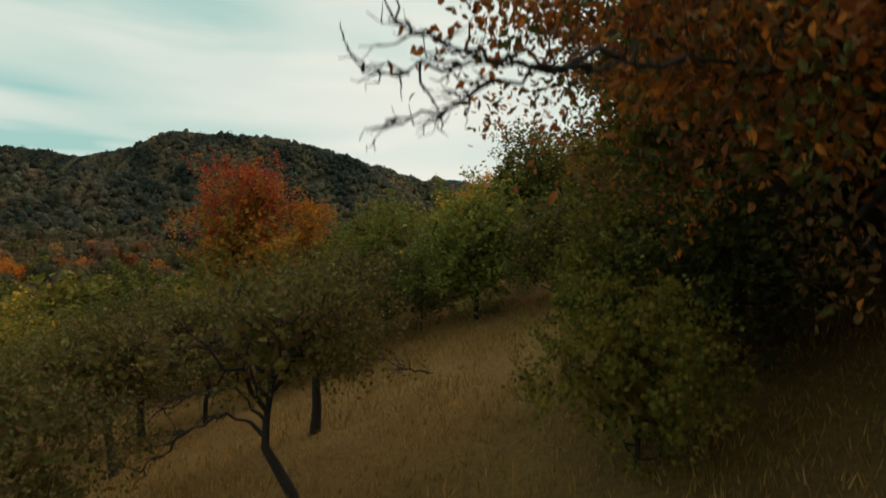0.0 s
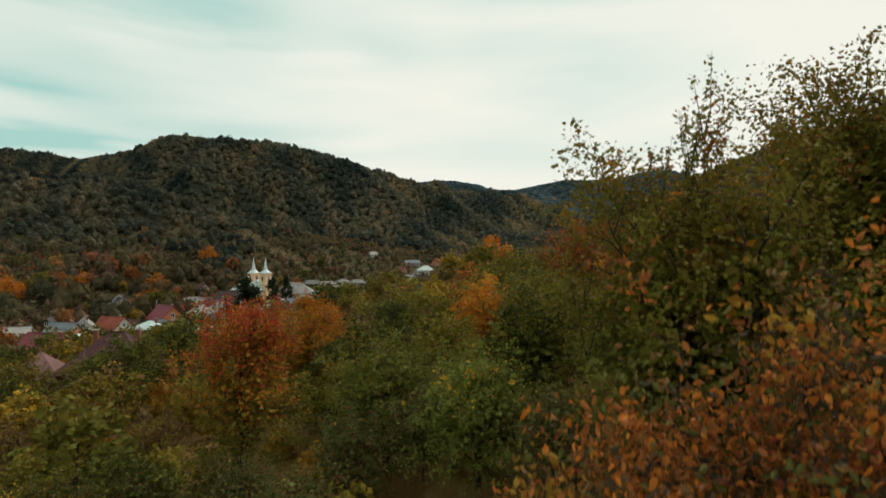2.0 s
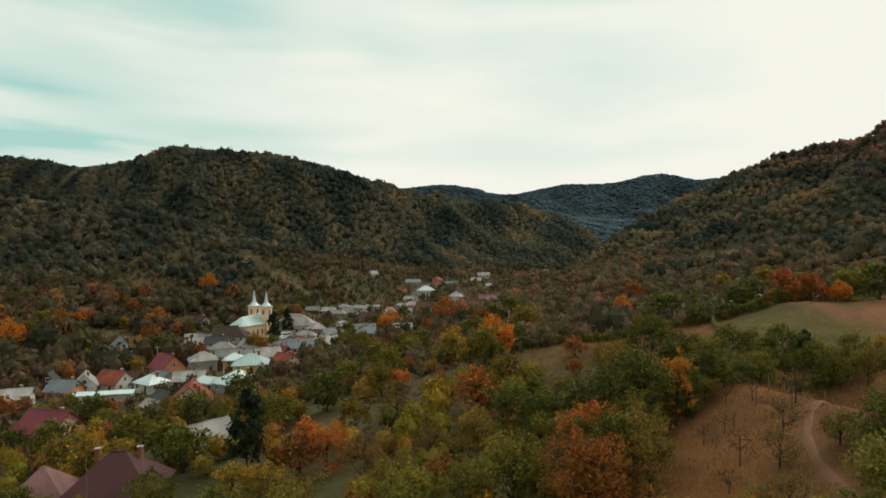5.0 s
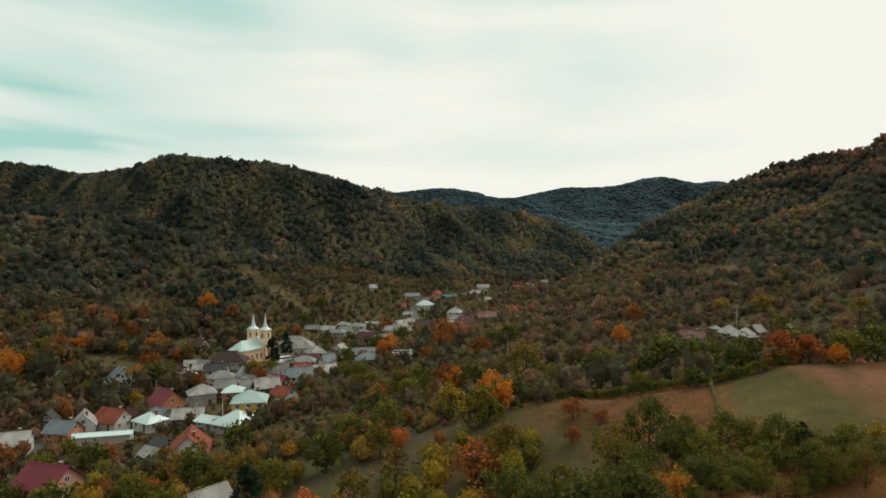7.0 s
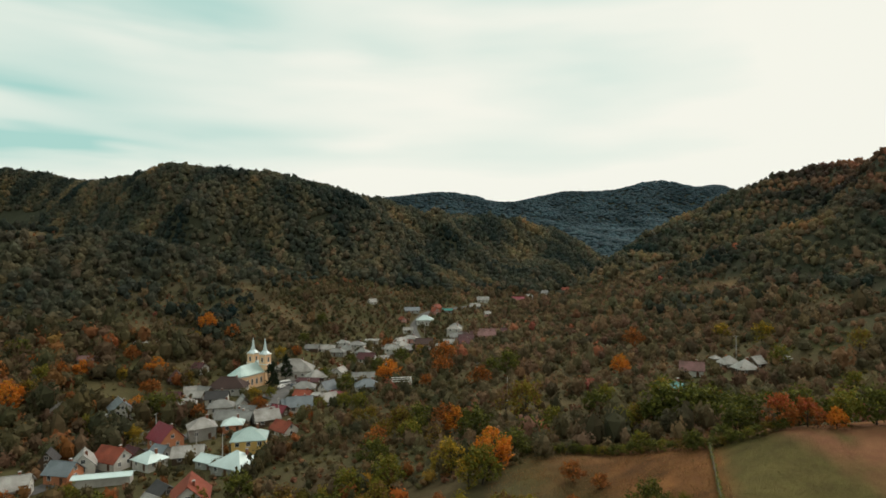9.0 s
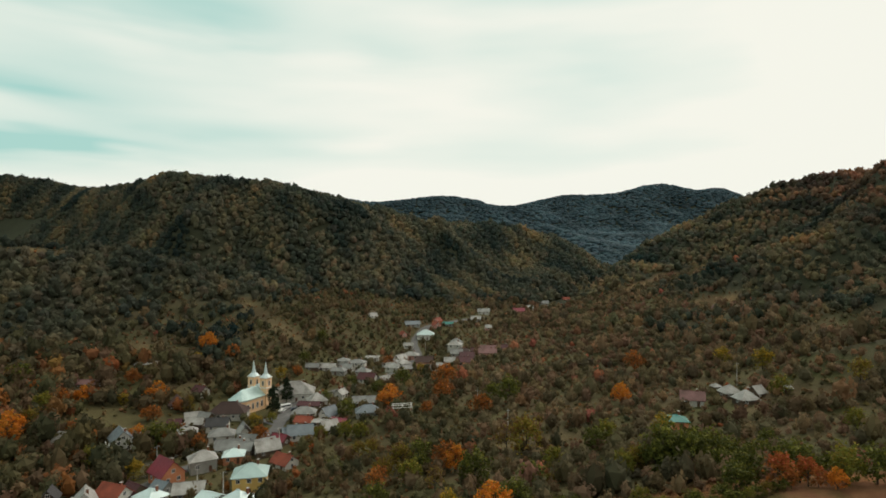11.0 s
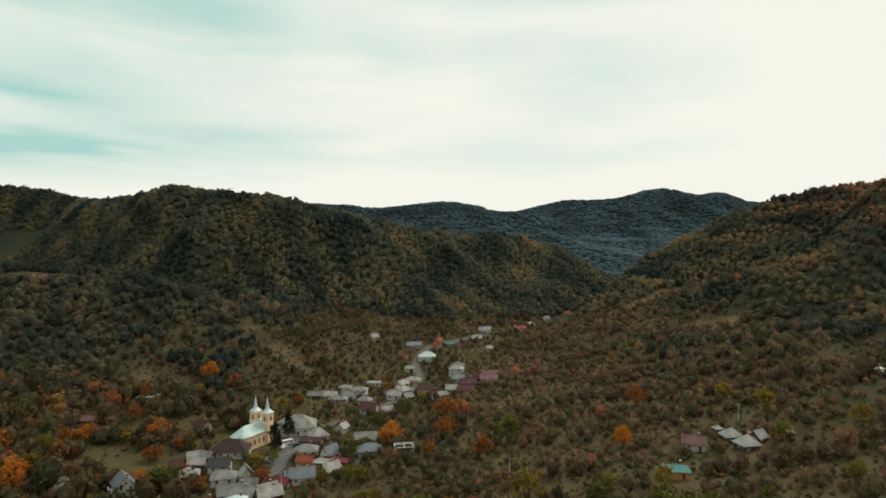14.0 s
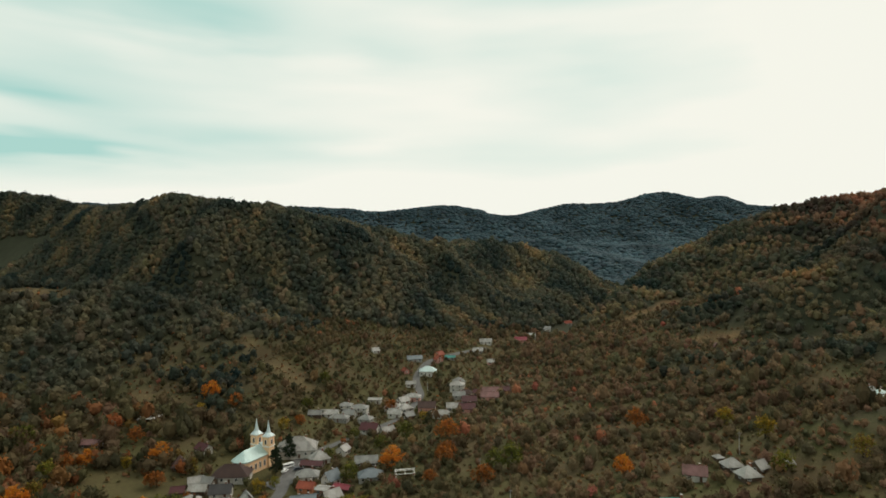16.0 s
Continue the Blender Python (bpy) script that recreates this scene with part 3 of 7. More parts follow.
def make_tree(name, label, seed, H, R, base, n, size, palette, trunk_r=0.16, lean=(0, 0), limbs=9, twigs=3, upright=0.5, scatter=0.16, bark=None,
              shape="card", category="tree", at=(0, 0), turn=0.0, hub=0.8, group="", bare=0.0, droop=0.3, fill=0.6, clumps=60, low=0.06, shoots=0, taper=0.62, heart=0.12, bend=None, shoot=(0.5, 1.3), lobes=(), rays=9):
    """A tree: trunk, limbs, twigs, and leaves in sprays about an uneven crown. heart: share of large leaves deep inside; lobes: more places in the crown, x, y, z and radius."""
    g = np.random.default_rng(seed)
    pieces, tips = tree_skeleton(g, H, R, base, trunk_r, lean, limbs, twigs, upright, hub, bend)
    if bare:
        tips = tips[g.uniform(0, 1, len(tips)) > bare]
    d = g.normal(0, 1, (clumps, 3))
    d /= np.linalg.norm(d, axis=1)[:, None]
    zl = max(low * H, base * 0.45)
    f = d[:, 2] * 0.5 + 0.5
    cone = np.clip(1.2 - 1.1 * f, 0.1, 1) if hub > 0.95 else 1.12 - taper * f ** 3
    mid = np.array([lean[0] * 0.7, lean[1] * 0.7, (H + zl) / 2])
    D = d * g.uniform(0.5, 1.0, (clumps, 1)) * np.stack([R * cone, R * cone, np.full(clumps, (H - zl) / 2)], 1) + mid
    for lx, ly, lz, lr in lobes:
        e = g.normal(0, 1, (26, 3))
        D = np.concatenate([D, np.array([lx, ly, lz]) + e / np.linalg.norm(e, axis=1)[:, None] * lr * g.uniform(0.2, 1, (26, 1))])
    clumps = len(D)
    if shape == "oval":
        for c in D:
            near = tips[np.argsort(np.linalg.norm(tips - c, axis=1))[g.integers(0, 3)]]
            tp, tr = limb(g, near, c, trunk_r * 0.03 + 0.005, 4, 0.10)
            pieces.append(tube(tp, tr, 4))
    # sprays: each leaf sits along one of the shoots that leave a clump or a twig
    rays = clumps * rays
    k = g.uniform(0, 1, rays) < fill
    A = np.where(k[:, None], D[g.integers(0, clumps, rays)], tips[g.integers(0, len(tips), rays)])
    A = A + g.normal(0, 1, (rays, 3)) * R * (np.where(k, 0.06, scatter * 0.6))[:, None]
    B = (A - mid) / (np.linalg.norm(A - mid, axis=1)[:, None] + 1e-6) + g.normal(0, 0.6, (rays, 3)) + np.array([0, 0, 0.7 * upright - 0.5 * droop])
    B *= (R * g.uniform(0.10, 0.26, rays) / np.linalg.norm(B, axis=1))[:, None]
    which = g.integers(0, rays, n)
    P = A[which] + B[which] * g.uniform(-0.1, 1, (n, 1)) + g.normal(0, 1, (n, 3)) * (0.035 * R + 0.2 * size)
    top = max([H * 1.05] + [lz + lr for lx, ly, lz, lr in lobes])
    P[:, 2] = np.where(P[:, 2] > top, top - g.uniform(0, 0.45, n) * R, P[:, 2])
    P[:, 2] = np.maximum(P[:, 2], 0.05 + 0.5 * zl)
    # long upright shoots with leaves along them
    for _ in range(shoots):
        c = D[np.argsort(D[:, 2])[-max(8, clumps // 2):]][g.integers(0, max(8, clumps // 2))]
        e = c + np.array([g.normal(0, 0.25), g.normal(0, 0.25), g.uniform(*shoot)])
        tp, tr = limb(g, c, e, 0.018, 4, 0.03)
        pieces.append(tube(tp, tr, 4))
        q = g.uniform(0, 1, 34)[:, None]
        P = np.concatenate([P, c * (1 - q) + e * q + g.normal(0, 0.07, (34, 3))])
        which = np.concatenate([which, np.full(34, rays - 1 - _ % 50)])
    n = len(P)
    h = np.clip((P[:, 2] - base) / (H - base), 0, 1)
    hs = np.clip((A[:, 2] - base) / (H - base), 0, 1)
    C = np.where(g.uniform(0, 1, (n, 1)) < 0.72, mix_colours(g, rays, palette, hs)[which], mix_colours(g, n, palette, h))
    V, F, C = leaves(g, P, size, C, shape, droop)
    if heart:
        m = int(n * heart)
        e = g.normal(0, 1, (m, 3))
        Q = mid + e / np.linalg.norm(e, axis=1)[:, None] * g.uniform(0.2, 0.74, (m, 1)) * np.array([R, R, (H - zl) / 2])
        hv, hf, hc = leaves(g, Q, min(R * 0.28, 2.3 * size), mix_colours(g, m, palette, np.clip((Q[:, 2] - base) / (H - base), 0, 1)), "card", droop)
        F = np.concatenate([F, hf + len(V)])
        V, C = np.concatenate([V, hv]), np.concatenate([C, hc])
    ob = empty(name, pose(at[0], at[1], gz(*at) - 0.05, 0, 0, turn), label, category, group)
    tv, tf = join_np(pieces)
    t = new("trunk", mesh_np("trunk", tv, [tf], bark or BARK, smooth=True))
    c = new("crown", mesh_np("crown", V, [F], LEAF, C))
    t.parent = c.parent = ob
    return ob

# ---- buildings ----
FOOTPRINTS = [(-94, 286, 16), (75.5, 192, 7), (73.5, 186, 6)]


def window(parent, m, w, h, bars=True, deep=0.10):
    """A framed window set on a wall; m puts its foot's middle on the wall, -y outwards."""
    f = part("window", boxed((-w / 2 - 0.09, w / 2 + 0.09, -deep, 0.02, -0.09, 0), (-w / 2 - 0.09, w / 2 + 0.09, -deep, 0.02, h, h + 0.09),
                             (-w / 2 - 0.09, -w / 2, -deep, 0.02, 0, h), (w / 2, w / 2 + 0.09, -deep, 0.02, 0, h),
                             *([(-0.03, 0.03, -deep * 0.8, 0.02, 0, h)] if bars else [])), TRIM, parent, m=m)
    part("pane", boxed((-w / 2, w / 2, -deep * 0.35, 0.01, 0, h)), GLASS, f, "dark window glass")
    return f


def gable_shell(w, d, h, rise):
    """A house body: walls with gable tops at both ends of x."""
    bm = bmesh.new()
    a, b = w / 2, d / 2
    solid(bm, [(-a, -b, -1.6), (a, -b, -1.6), (a, b, -1.6), (-a, b, -1.6), (-a, -b, h), (a, -b, h), (a, b, h), (-a, b, h), (-a, 0, h + rise), (a, 0, h + rise)],
          [(3, 2, 1, 0), (0, 1, 5, 4), (2, 3, 7, 6), (1, 2, 6, 9, 5), (3, 0, 4, 8, 7), (4, 5, 9, 8), (6, 7, 8, 9)])
    return bm


def house(x, y, w, d, h, turn, roof, wall, kind="gable", pitch=38, chimneys=1, label="", floors=1, dormer=False, veranda=False, group="village houses", category="house", windows=True, lift=0.0):
    """A house with its long side w along its own x; turn in degrees."""
    c, s = math.cos(radians(turn)), math.sin(radians(turn))
    z = min(gz(x + c * i * w / 2 - s * j * d / 2, y + s * i * w / 2 + c * j * d / 2) for i in (-1, 1) for j in (-1, 1)) + 0.5 + lift
    ob = empty("house" if category == "house" else category.replace(" ", "_"), pose(x, y, z, 0, 0, turn), label, category, group)
    FOOTPRINTS.append((x, y, 0.55 * max(w, d)))
    rise, o, a, b = math.tan(radians(pitch)) * d / 2, 0.55, w / 2, d / 2
    k = rise / b
    if kind == "gable":
        part("wall", gable_shell(w, d, h, rise - 0.02), WALL[wall], ob)
        bm = bmesh.new()
        slab(bm, [(-a - o, -b - o, h - o * k + 0.16), (a + o, -b - o, h - o * k + 0.16), (a + o, 0, h + rise + 0.16), (-a - o, 0, h + rise + 0.16)], 0.14)
        slab(bm, [(a + o, b + o, h - o * k + 0.16), (-a - o, b + o, h - o * k + 0.16), (-a - o, 0, h + rise + 0.16), (a + o, 0, h + rise + 0.16)], 0.14)
        part("roof", bm, ROOF[roof], ob)
        part("ridge_cap", boxed((-a - o, a + o, -0.12, 0.12, h + rise + 0.10, h + rise + 0.22)), ROOF[roof], ob)
    else:
        bm = boxed((-a, a, -b, b, -1.6, h + 0.1))
        part("wall", bm, WALL[wall], ob)
        r = max(a - b, 0.05)
        bm = bmesh.new()
        e = h - o * k * 0.5
        solid(bm, [(-a - o, -b - o, e), (a + o, -b - o, e), (a + o, b + o, e), (-a - o, b + o, e), (-a - o, -b - o, e + 0.16), (a + o, -b - o, e + 0.16), (a + o, b + o, e + 0.16),
                   (-a - o, b + o, e + 0.16), (-r, 0, h + rise), (r, 0, h + rise)],
              [(3, 2, 1, 0), (0, 1, 5, 4), (1, 2, 6, 5), (2, 3, 7, 6), (3, 0, 4, 7), (4, 5, 9, 8), (6, 7, 8, 9), (5, 6, 9), (7, 4, 8)])
        part("roof", bm, ROOF[roof], ob)
        part("ridge_cap", boxed((-r, r, -0.12, 0.12, h + rise - 0.06, h + rise + 0.09)), ROOF[roof], ob)
    for i in range(chimneys):
        cx, cy = (0.22 - 0.5 * i) * w, d * 0.13
        zt = h + rise * (1 - abs(cy) / b)
        ch = part("chimney", boxed((cx - 0.3, cx + 0.3, cy - 0.3, cy + 0.3, zt - 0.8, zt + 1.3)), WALL["brickwork"], ob, "brick chimney")
        part("chimney_cap", boxed((cx - 0.38, cx + 0.38, cy - 0.38, cy + 0.38, zt + 1.3, zt + 1.42)), CONCRETE, ch)
    if windows:
        fh = h / floors
        n = max(2, int(w / 3.2))
        for q in range(floors):
            zz = q * fh + fh * 0.38
            for i in range(n):
                xx = -a + w * (i + 0.5) / n
                if q == 0 and i == n // 2:
                    part("door", boxed((xx - 0.5, xx + 0.5, -b - 0.06, -b + 0.02, 0.02, 2.05)), DOOR, ob, "brown wooden door")
                else:
                    window(ob, pose(xx, -b, zz), 1.1, min(1.25, fh * 0.48))
            for sx in (-1, 1):
                for yy in ((-d * 0.22, d * 0.22) if d > 6 else (0,)):
                    window(ob, pose(sx * a, yy, zz, 0, 0, 90 * sx), 1.0, min(1.25, fh * 0.48))
        if kind == "gable" and rise > 2.3:
            for sx in (-1, 1):
                window(ob, pose(sx * a, 0, h + 0.45, 0, 0, 90 * sx), 1.0, 1.1)
    if veranda:
        v = part("veranda", boxed((-a * 0.6, a * 0.6, -b - 1.5, -b - 0.02, h * 0.48, h * 0.48 + 0.14)), TRIM, ob, "white balcony slab")
        for i in range(4):
            xx = -a * 0.56 + a * 1.12 * i / 3
            part("post", boxed((xx - 0.07, xx + 0.07, -b - 1.45, -b - 1.31, h * 0.48 + 0.14, h * 0.48 + 1.1)), TRIM, v)
        part("handrail", boxed((-a * 0.6, a * 0.6, -b - 1.47, -b - 1.29, h * 0.48 + 1.1, h * 0.48 + 1.2)), TRIM, v)
    return ob


def church():
    """Twin-towered church: local x runs from the apse to the tower front."""
    zb = gz(-91.5, 288.4) - 0.8
    ob = empty("church", pose(-91.5, 288.4, zb, 0, 0, 65), "peach rendered church with twin spires and pale metal roof", "church")
    L, B, h, rise = 12.0, 4.8, 7.2, 4.2
    ring = [(-L - 4.0 * math.sin(radians(q)), B * math.cos(radians(q))) for q in (0, 36, 72, 108, 144, 180)]
    plan = [(0, B)] + ring + [(0, -B)]
    bm = bmesh.new()
    slab(bm, [(px, py, h) for px, py in plan], h + 1.5)
    nave = part("nave_wall", bm, WALL["church"], ob)
    bm = bmesh.new()
    grow = [(0, B + 0.5)] + [(-L + (px + L) * 1.1, py * 1.1) for px, py in ring] + [(0, -B - 0.5)]
    n = len(grow)
    pts = [(px, py, h - 0.1) for px, py in grow] + [(px, py, h + 0.2) for px, py in grow] + [(-L + 1.5, 0, h + rise), (0.0, 0, h + rise)]
    faces = [tuple(range(n - 1, -1, -1))] + [(i, i + 1, n + i + 1, n + i) for i in range(n - 1)] + [(n - 1, 0, n, 2 * n - 1)]
    faces += [(n, n + 1, 2 * n, 2 * n + 1), (n + n - 2, n + n - 1, 2 * n + 1, 2 * n)] + [(n + i, n + i + 1, 2 * n) for i in range(1, n - 2)] + [(n, 2 * n + 1, 2 * n - 1)]
    solid(bm, pts, faces)
    part("nave_roof", bm, ROOF["teal"], ob, "pale blue-green metal roof")
    bm = bmesh.new()
    slab(bm, [(px * 1.012, py * 1.05, h - 0.1) for px, py in plan], 0.35)
    part("cornice", bm, TRIM, ob, "white cornice")
    for i in range(4):
        for sy in (-1, 1):
            window(nave, pose(-2.0 - 3.0 * i, sy * B, 2.4, 0, 0, 180 if sy > 0 else 0), 1.2, 2.6, deep=0.14)
    part("front_wall", boxed((0.3, 3.7, -1.9, 1.9, -1.5, h + 3.0)), WALL["church"], ob)
    bm = bmesh.new()
    solid(bm, [(-0.2, -1.9, h + 3), (4.2, -1.9, h + 3), (4.2, 1.9, h + 3), (-0.2, 1.9, h + 3), (-0.2, 0, h + 5), (4.2, 0, h + 5)],
          [(3, 2, 1, 0), (0, 1, 5, 4), (2, 3, 4, 5), (1, 2, 5), (3, 0, 4)])
    part("gable_roof", bm, SPIRE, ob)
    for sy in (-1, 1):
        cy, q = sy * 3.8, 2.0
        t = part("tower", boxed((2.0 - q, 2.0 + q, cy - q, cy + q, -1.5, 15.4)), WALL["church"], ob, "peach bell tower")
        for zc in (10.4, 15.15):
            part("cornice", boxed((2 - q - 0.28, 2 + q + 0.28, cy - q - 0.28, cy + q + 0.28, zc, zc + 0.38)), TRIM, t)
        for k, (dx, dy) in enumerate(((0, -1), (1, 0), (0, 1), (-1, 0))):
            window(t, pose(2 + dx * q, cy + dy * q, 11.6, 0, 0, 90 * k), 1.0, 2.2, bars=False, deep=0.14)
        bm = bmesh.new()
        rings = ((15.54, 2.6), (16.4, 1.75), (17.0, 1.1), (18.6, 0.72), (23.2, 0.05))
        th = [radians(22.5 + 45 * i) for i in range(8)]
        pts = [(2 + r * 1.08 * math.cos(v), cy + r * 1.08 * math.sin(v), zc) for zc, r in rings for v in th]
        faces = [tuple(range(7, -1, -1)), tuple(range(32, 40))] + [(r * 8 + i, r * 8 + (i + 1) % 8, r * 8 + 8 + (i + 1) % 8, r * 8 + 8 + i) for r in range(4) for i in range(8)]
        solid(bm, pts, faces)
        sp = part("spire", bm, SPIRE, t, "pale blue-grey metal spire")
        part("cross", boxed((1.94, 2.06, cy - 0.06, cy + 0.06, 23.1, 24.7), (1.94, 2.06, cy - 0.5, cy + 0.5, 24.0, 24.12)), IRON, sp, "dark iron cross")
    part("door", boxed((3.7, 3.8, -0.9, 0.9, 0.7, 3.6)), DOOR, ob, "brown double door")
    return ob


church()

# ---- the village ----
house(-57.5, 84, 6.5, 6.5, 2.6, 15, "wine", "brickwork", "hip", label="low outbuilding with a faded purple-brown hipped roof", pitch=48, chimneys=0, category='outbuilding')
house(-44.5, 80, 11, 9, 3.2, 8, "maroon", "timber", "hip", label="house with a broad dark maroon metal roof", pitch=46, chimneys=2)
house(-40.5, 101, 6.5, 5.5, 2.6, 52, "pale", "grey", "gable", label="small cottage with a pale weathered sheet roof", pitch=42, chimneys=0)
house(-60.7, 140.8, 9.5, 8.5, 3.8, -72, "brick", "white", "gable", label="white house with a rust-brown tile roof", pitch=42)
house(-70.5, 148, 6, 6, 2.8, -40, "black", "timber", "gable", label="dark shed with a charcoal roof", chimneys=0, category='shed')
house(-70.1, 142.2, 6, 5, 2.2, -30, "pale", "white", "gable", label="small white outbuilding with a pale roof", chimneys=0, category='outbuilding')
house(-84, 125, 10, 8, 4.0, -15, "red", "pink", "gable", label="pink house with a crimson metal roof", pitch=42)
house(-115, 156, 9, 7, 3.0, 20, "pale", "white", "gable", label="white house with a pale sheet roof", pitch=36)
house(-142.1, 222.7, 9.9, 6.9, 2.9, -20, "pale", "white", "gable", label="white cottage with a patched grey sheet roof", pitch=40)
house(-123.6, 225.3, 9.0, 7.3, 4.5, -52, "slate", "white", "gable", label="white two-storey house with a slate-blue roof", pitch=42, floors=2, veranda=True)
house(-121.8, 233.7, 6.0, 5.2, 2.3, -50, "slate", "timber", "gable", label="timber annex with a slate-blue roof", chimneys=0, category='outbuilding')
house(-91.8, 194.7, 9.5, 7.7, 3.8, -40, "red", "orange", "gable", label="orange house with a steep crimson metal roof", pitch=46)
house(-100.3, 178.7, 9.0, 6.9, 2.7, -22, "brick", "white", "gable", label="house with a rust-red tile roof", pitch=42)
house(-106.2, 173.8, 6.9, 6.0, 3.1, -62, "pale", "white", "gable", label="house with a pale roof and red gable end", pitch=46)
house(-108, 167.3, 7.7, 6.0, 2.9, -10, "slate", "orange", "gable", label="orange-walled house with a grey-blue roof", pitch=40)
house(-117.8, 175.6, 4.7, 4.3, 3.2, -70, "black", "timber", "gable", label="narrow timber barn with a charcoal roof", pitch=50, chimneys=0, category='barn')
house(-95.6, 165.4, 14.6, 3.4, 2.2, 14, "mint", "white", "gable", label="long low shed with a bright zinc roof", pitch=16, chimneys=0, category='shed', windows=False)
house(-96.2, 182.7, 5.6, 5.2, 2.5, -30, "maroon", "timber", "gable", label="small house with a dark red roof", chimneys=0)
house(-88.7, 178, 7.7, 6.5, 2.5, -30, "mint", "white", "hip", label="house with a bright zinc roof", pitch=34)
house(-89, 185.5, 5.2, 4.3, 2.3, -25, "slate", "grey", "gable", label="small outbuilding with a grey-blue roof", chimneys=0, category='outbuilding')
house(-79.1, 182.8, 8.6, 6.0, 2.3, 14, "pale", "timber", "gable", label="timber barn with a pale sheet roof", pitch=36, category='barn', chimneys=0)
house(-58.7, 168, 10.8, 9.5, 2.7, -25, "mint", "grey", "hip", label="house with a large bright zinc hipped roof", pitch=34)
house(-69.2, 175, 6.9, 5.2, 2.3, -25, "mint", "grey", "gable", label="low annex with a bright zinc roof", pitch=24, chimneys=0, category='outbuilding')
house(-60.6, 184.6, 9.9, 8.6, 5.6, 12, "teal", "yellow", "hip", label="yellow two-storey building with a teal metal roof", floors=2, pitch=34)
house(-76.1, 213.5, 6.9, 6.0, 2.7, 12, "mint", "orange", "hip", label="small orange house with a bright zinc roof", pitch=34)
house(-84.6, 206.2, 8.6, 6.9, 4.1, 30, "pale", "grey", "hip", label="grey rendered house with a weathered hipped roof", pitch=38)
house(-105, 240, 7.7, 6.9, 2.7, 20, "pale", "brickwork", "hip", label="brick house with a pale hipped roof", pitch=38)
house(-114.3, 249.9, 5.2, 4.3, 2.5, 10, "maroon", "timber", "gable", label="small shed with a dark red roof", chimneys=0, category='shed')
house(-89.8, 238.1, 9.5, 6.9, 2.7, 15, "grey", "white", "hip", label="white house with a grey hipped roof", pitch=36)
house(-98.5, 269.7, 16.3, 9.5, 3.1, 4, "brown", "white", "hip", label="long hall with a dark brown tile roof", pitch=42)
house(-96.5, 251.4, 8.6, 6.0, 2.7, 8, "black", "white", "gable", label="white house with a charcoal roof", pitch=40)
house(-106.9, 261.3, 7.7, 5.2, 2.3, -15, "grey", "timber", "gable", label="barn with a grey sheet roof", category='barn', chimneys=0)
house(-111.4, 261, 6.0, 4.3, 2.3, 25, "pale", "timber", "gable", label="shed with a pale sheet roof", category='shed', chimneys=0)
house(-80.8, 225.2, 12.0, 5.2, 2.7, 10, "grey", "grey", "gable", label="long house with a grey sheet roof", pitch=34)
house(-67.9, 223.5, 7.3, 5.6, 2.5, 38, "pale", "timber", "gable", label="timber house with a pale roof", pitch=40)
house(-54.5, 201.8, 7.3, 6.0, 2.5, -35, "brick", "white", "gable", label="white cottage with a rust-red tile roof", pitch=38)
house(-64, 230.7, 5.6, 4.7, 2.2, -20, "red", "timber", "gable", label="small shed with a crimson roof", chimneys=0, category='shed')
house(-60.7, 236.3, 7.7, 6.0, 2.7, 25, "slate", "white", "gable", label="white house with a slate-grey roof")
house(-82.1, 240.3, 4.3, 3.9, 2.7, -55, "pale", "white", "gable", label="small white gabled outbuilding", pitch=48, chimneys=0, category='outbuilding')
house(-125.1, 275.6, 6.5, 6.5, 2.2, 20, "brown", "timber", "hip", label="timber barn with a steep dark brown roof", pitch=54, chimneys=0, category='barn')
house(-77, 304, 19.5, 13.5, 3.8, 8, "pale", "white", "hip", label="long white school-like building with a weathered pale hipped roof", pitch=38)
house(-62.7, 290.9, 8.6, 7.7, 2.7, 30, "pale", "white", "hip", label="house with a pale pyramid roof", pitch=42)
house(-64.6, 283.8, 10.3, 5.2, 2.2, -8, "maroon", "timber", "gable", label="low timber building with a dark red roof", pitch=24, chimneys=0, category='outbuilding')
house(-63.4, 268.1, 9.9, 6.9, 2.7, 6, "grey", "white", "hip", label="house with a grey hipped roof", pitch=36)
house(-60.5, 255.4, 6.9, 5.2, 2.3, -12, "brick", "orange", "gable", label="house with a bright rust-orange tile roof", pitch=34)
house(-57.6, 236.4, 9.5, 6.9, 2.9, 14, "slate", "white", "gable", label="white house with a slate-grey sheet roof", pitch=40)
house(-51.1, 261.2, 6.9, 5.2, 3.1, 55, "slate", "white", "gable", label="steep white gabled house with a slate roof", pitch=50)
house(-52.1, 249.3, 5.2, 4.7, 2.9, -15, "pale", "brickwork", "gable", label="brick house with a shallow pale roof", pitch=12, chimneys=0)
house(-47.1, 241.1, 6.9, 6.0, 2.5, 42, "pale", "timber", "gable", label="timber house with a pale sheet roof", pitch=40)
house(-44.1, 251.1, 7.7, 4.3, 2.2, -25, "red", "timber", "gable", label="low shed with a crimson roof", pitch=20, chimneys=0, category='shed')
house(-65.8, 219.1, 8.6, 6.0, 2.7, 32, "pale", "timber", "gable", label="timber house with a pale corrugated roof", pitch=40)
house(-78.1, 221.1, 12.9, 6.0, 2.7, -4, "grey", "grey", "gable", label="long house with a grey sheet roof", pitch=36)
house(-76.6, 230.2, 6.9, 5.2, 2.5, -8, "grey", "timber", "gable", label="barn with a weathered grey roof", chimneys=0, category='barn')
house(-82, 241.9, 5.2, 4.3, 3.1, -60, "grey", "timber", "gable", label="narrow timber barn with a grey roof", pitch=50, chimneys=0, category='barn')
house(-65.2, 232.4, 5.2, 4.3, 2.2, -25, "maroon", "timber", "gable", label="small shed with a dark red roof", chimneys=0, category='shed')
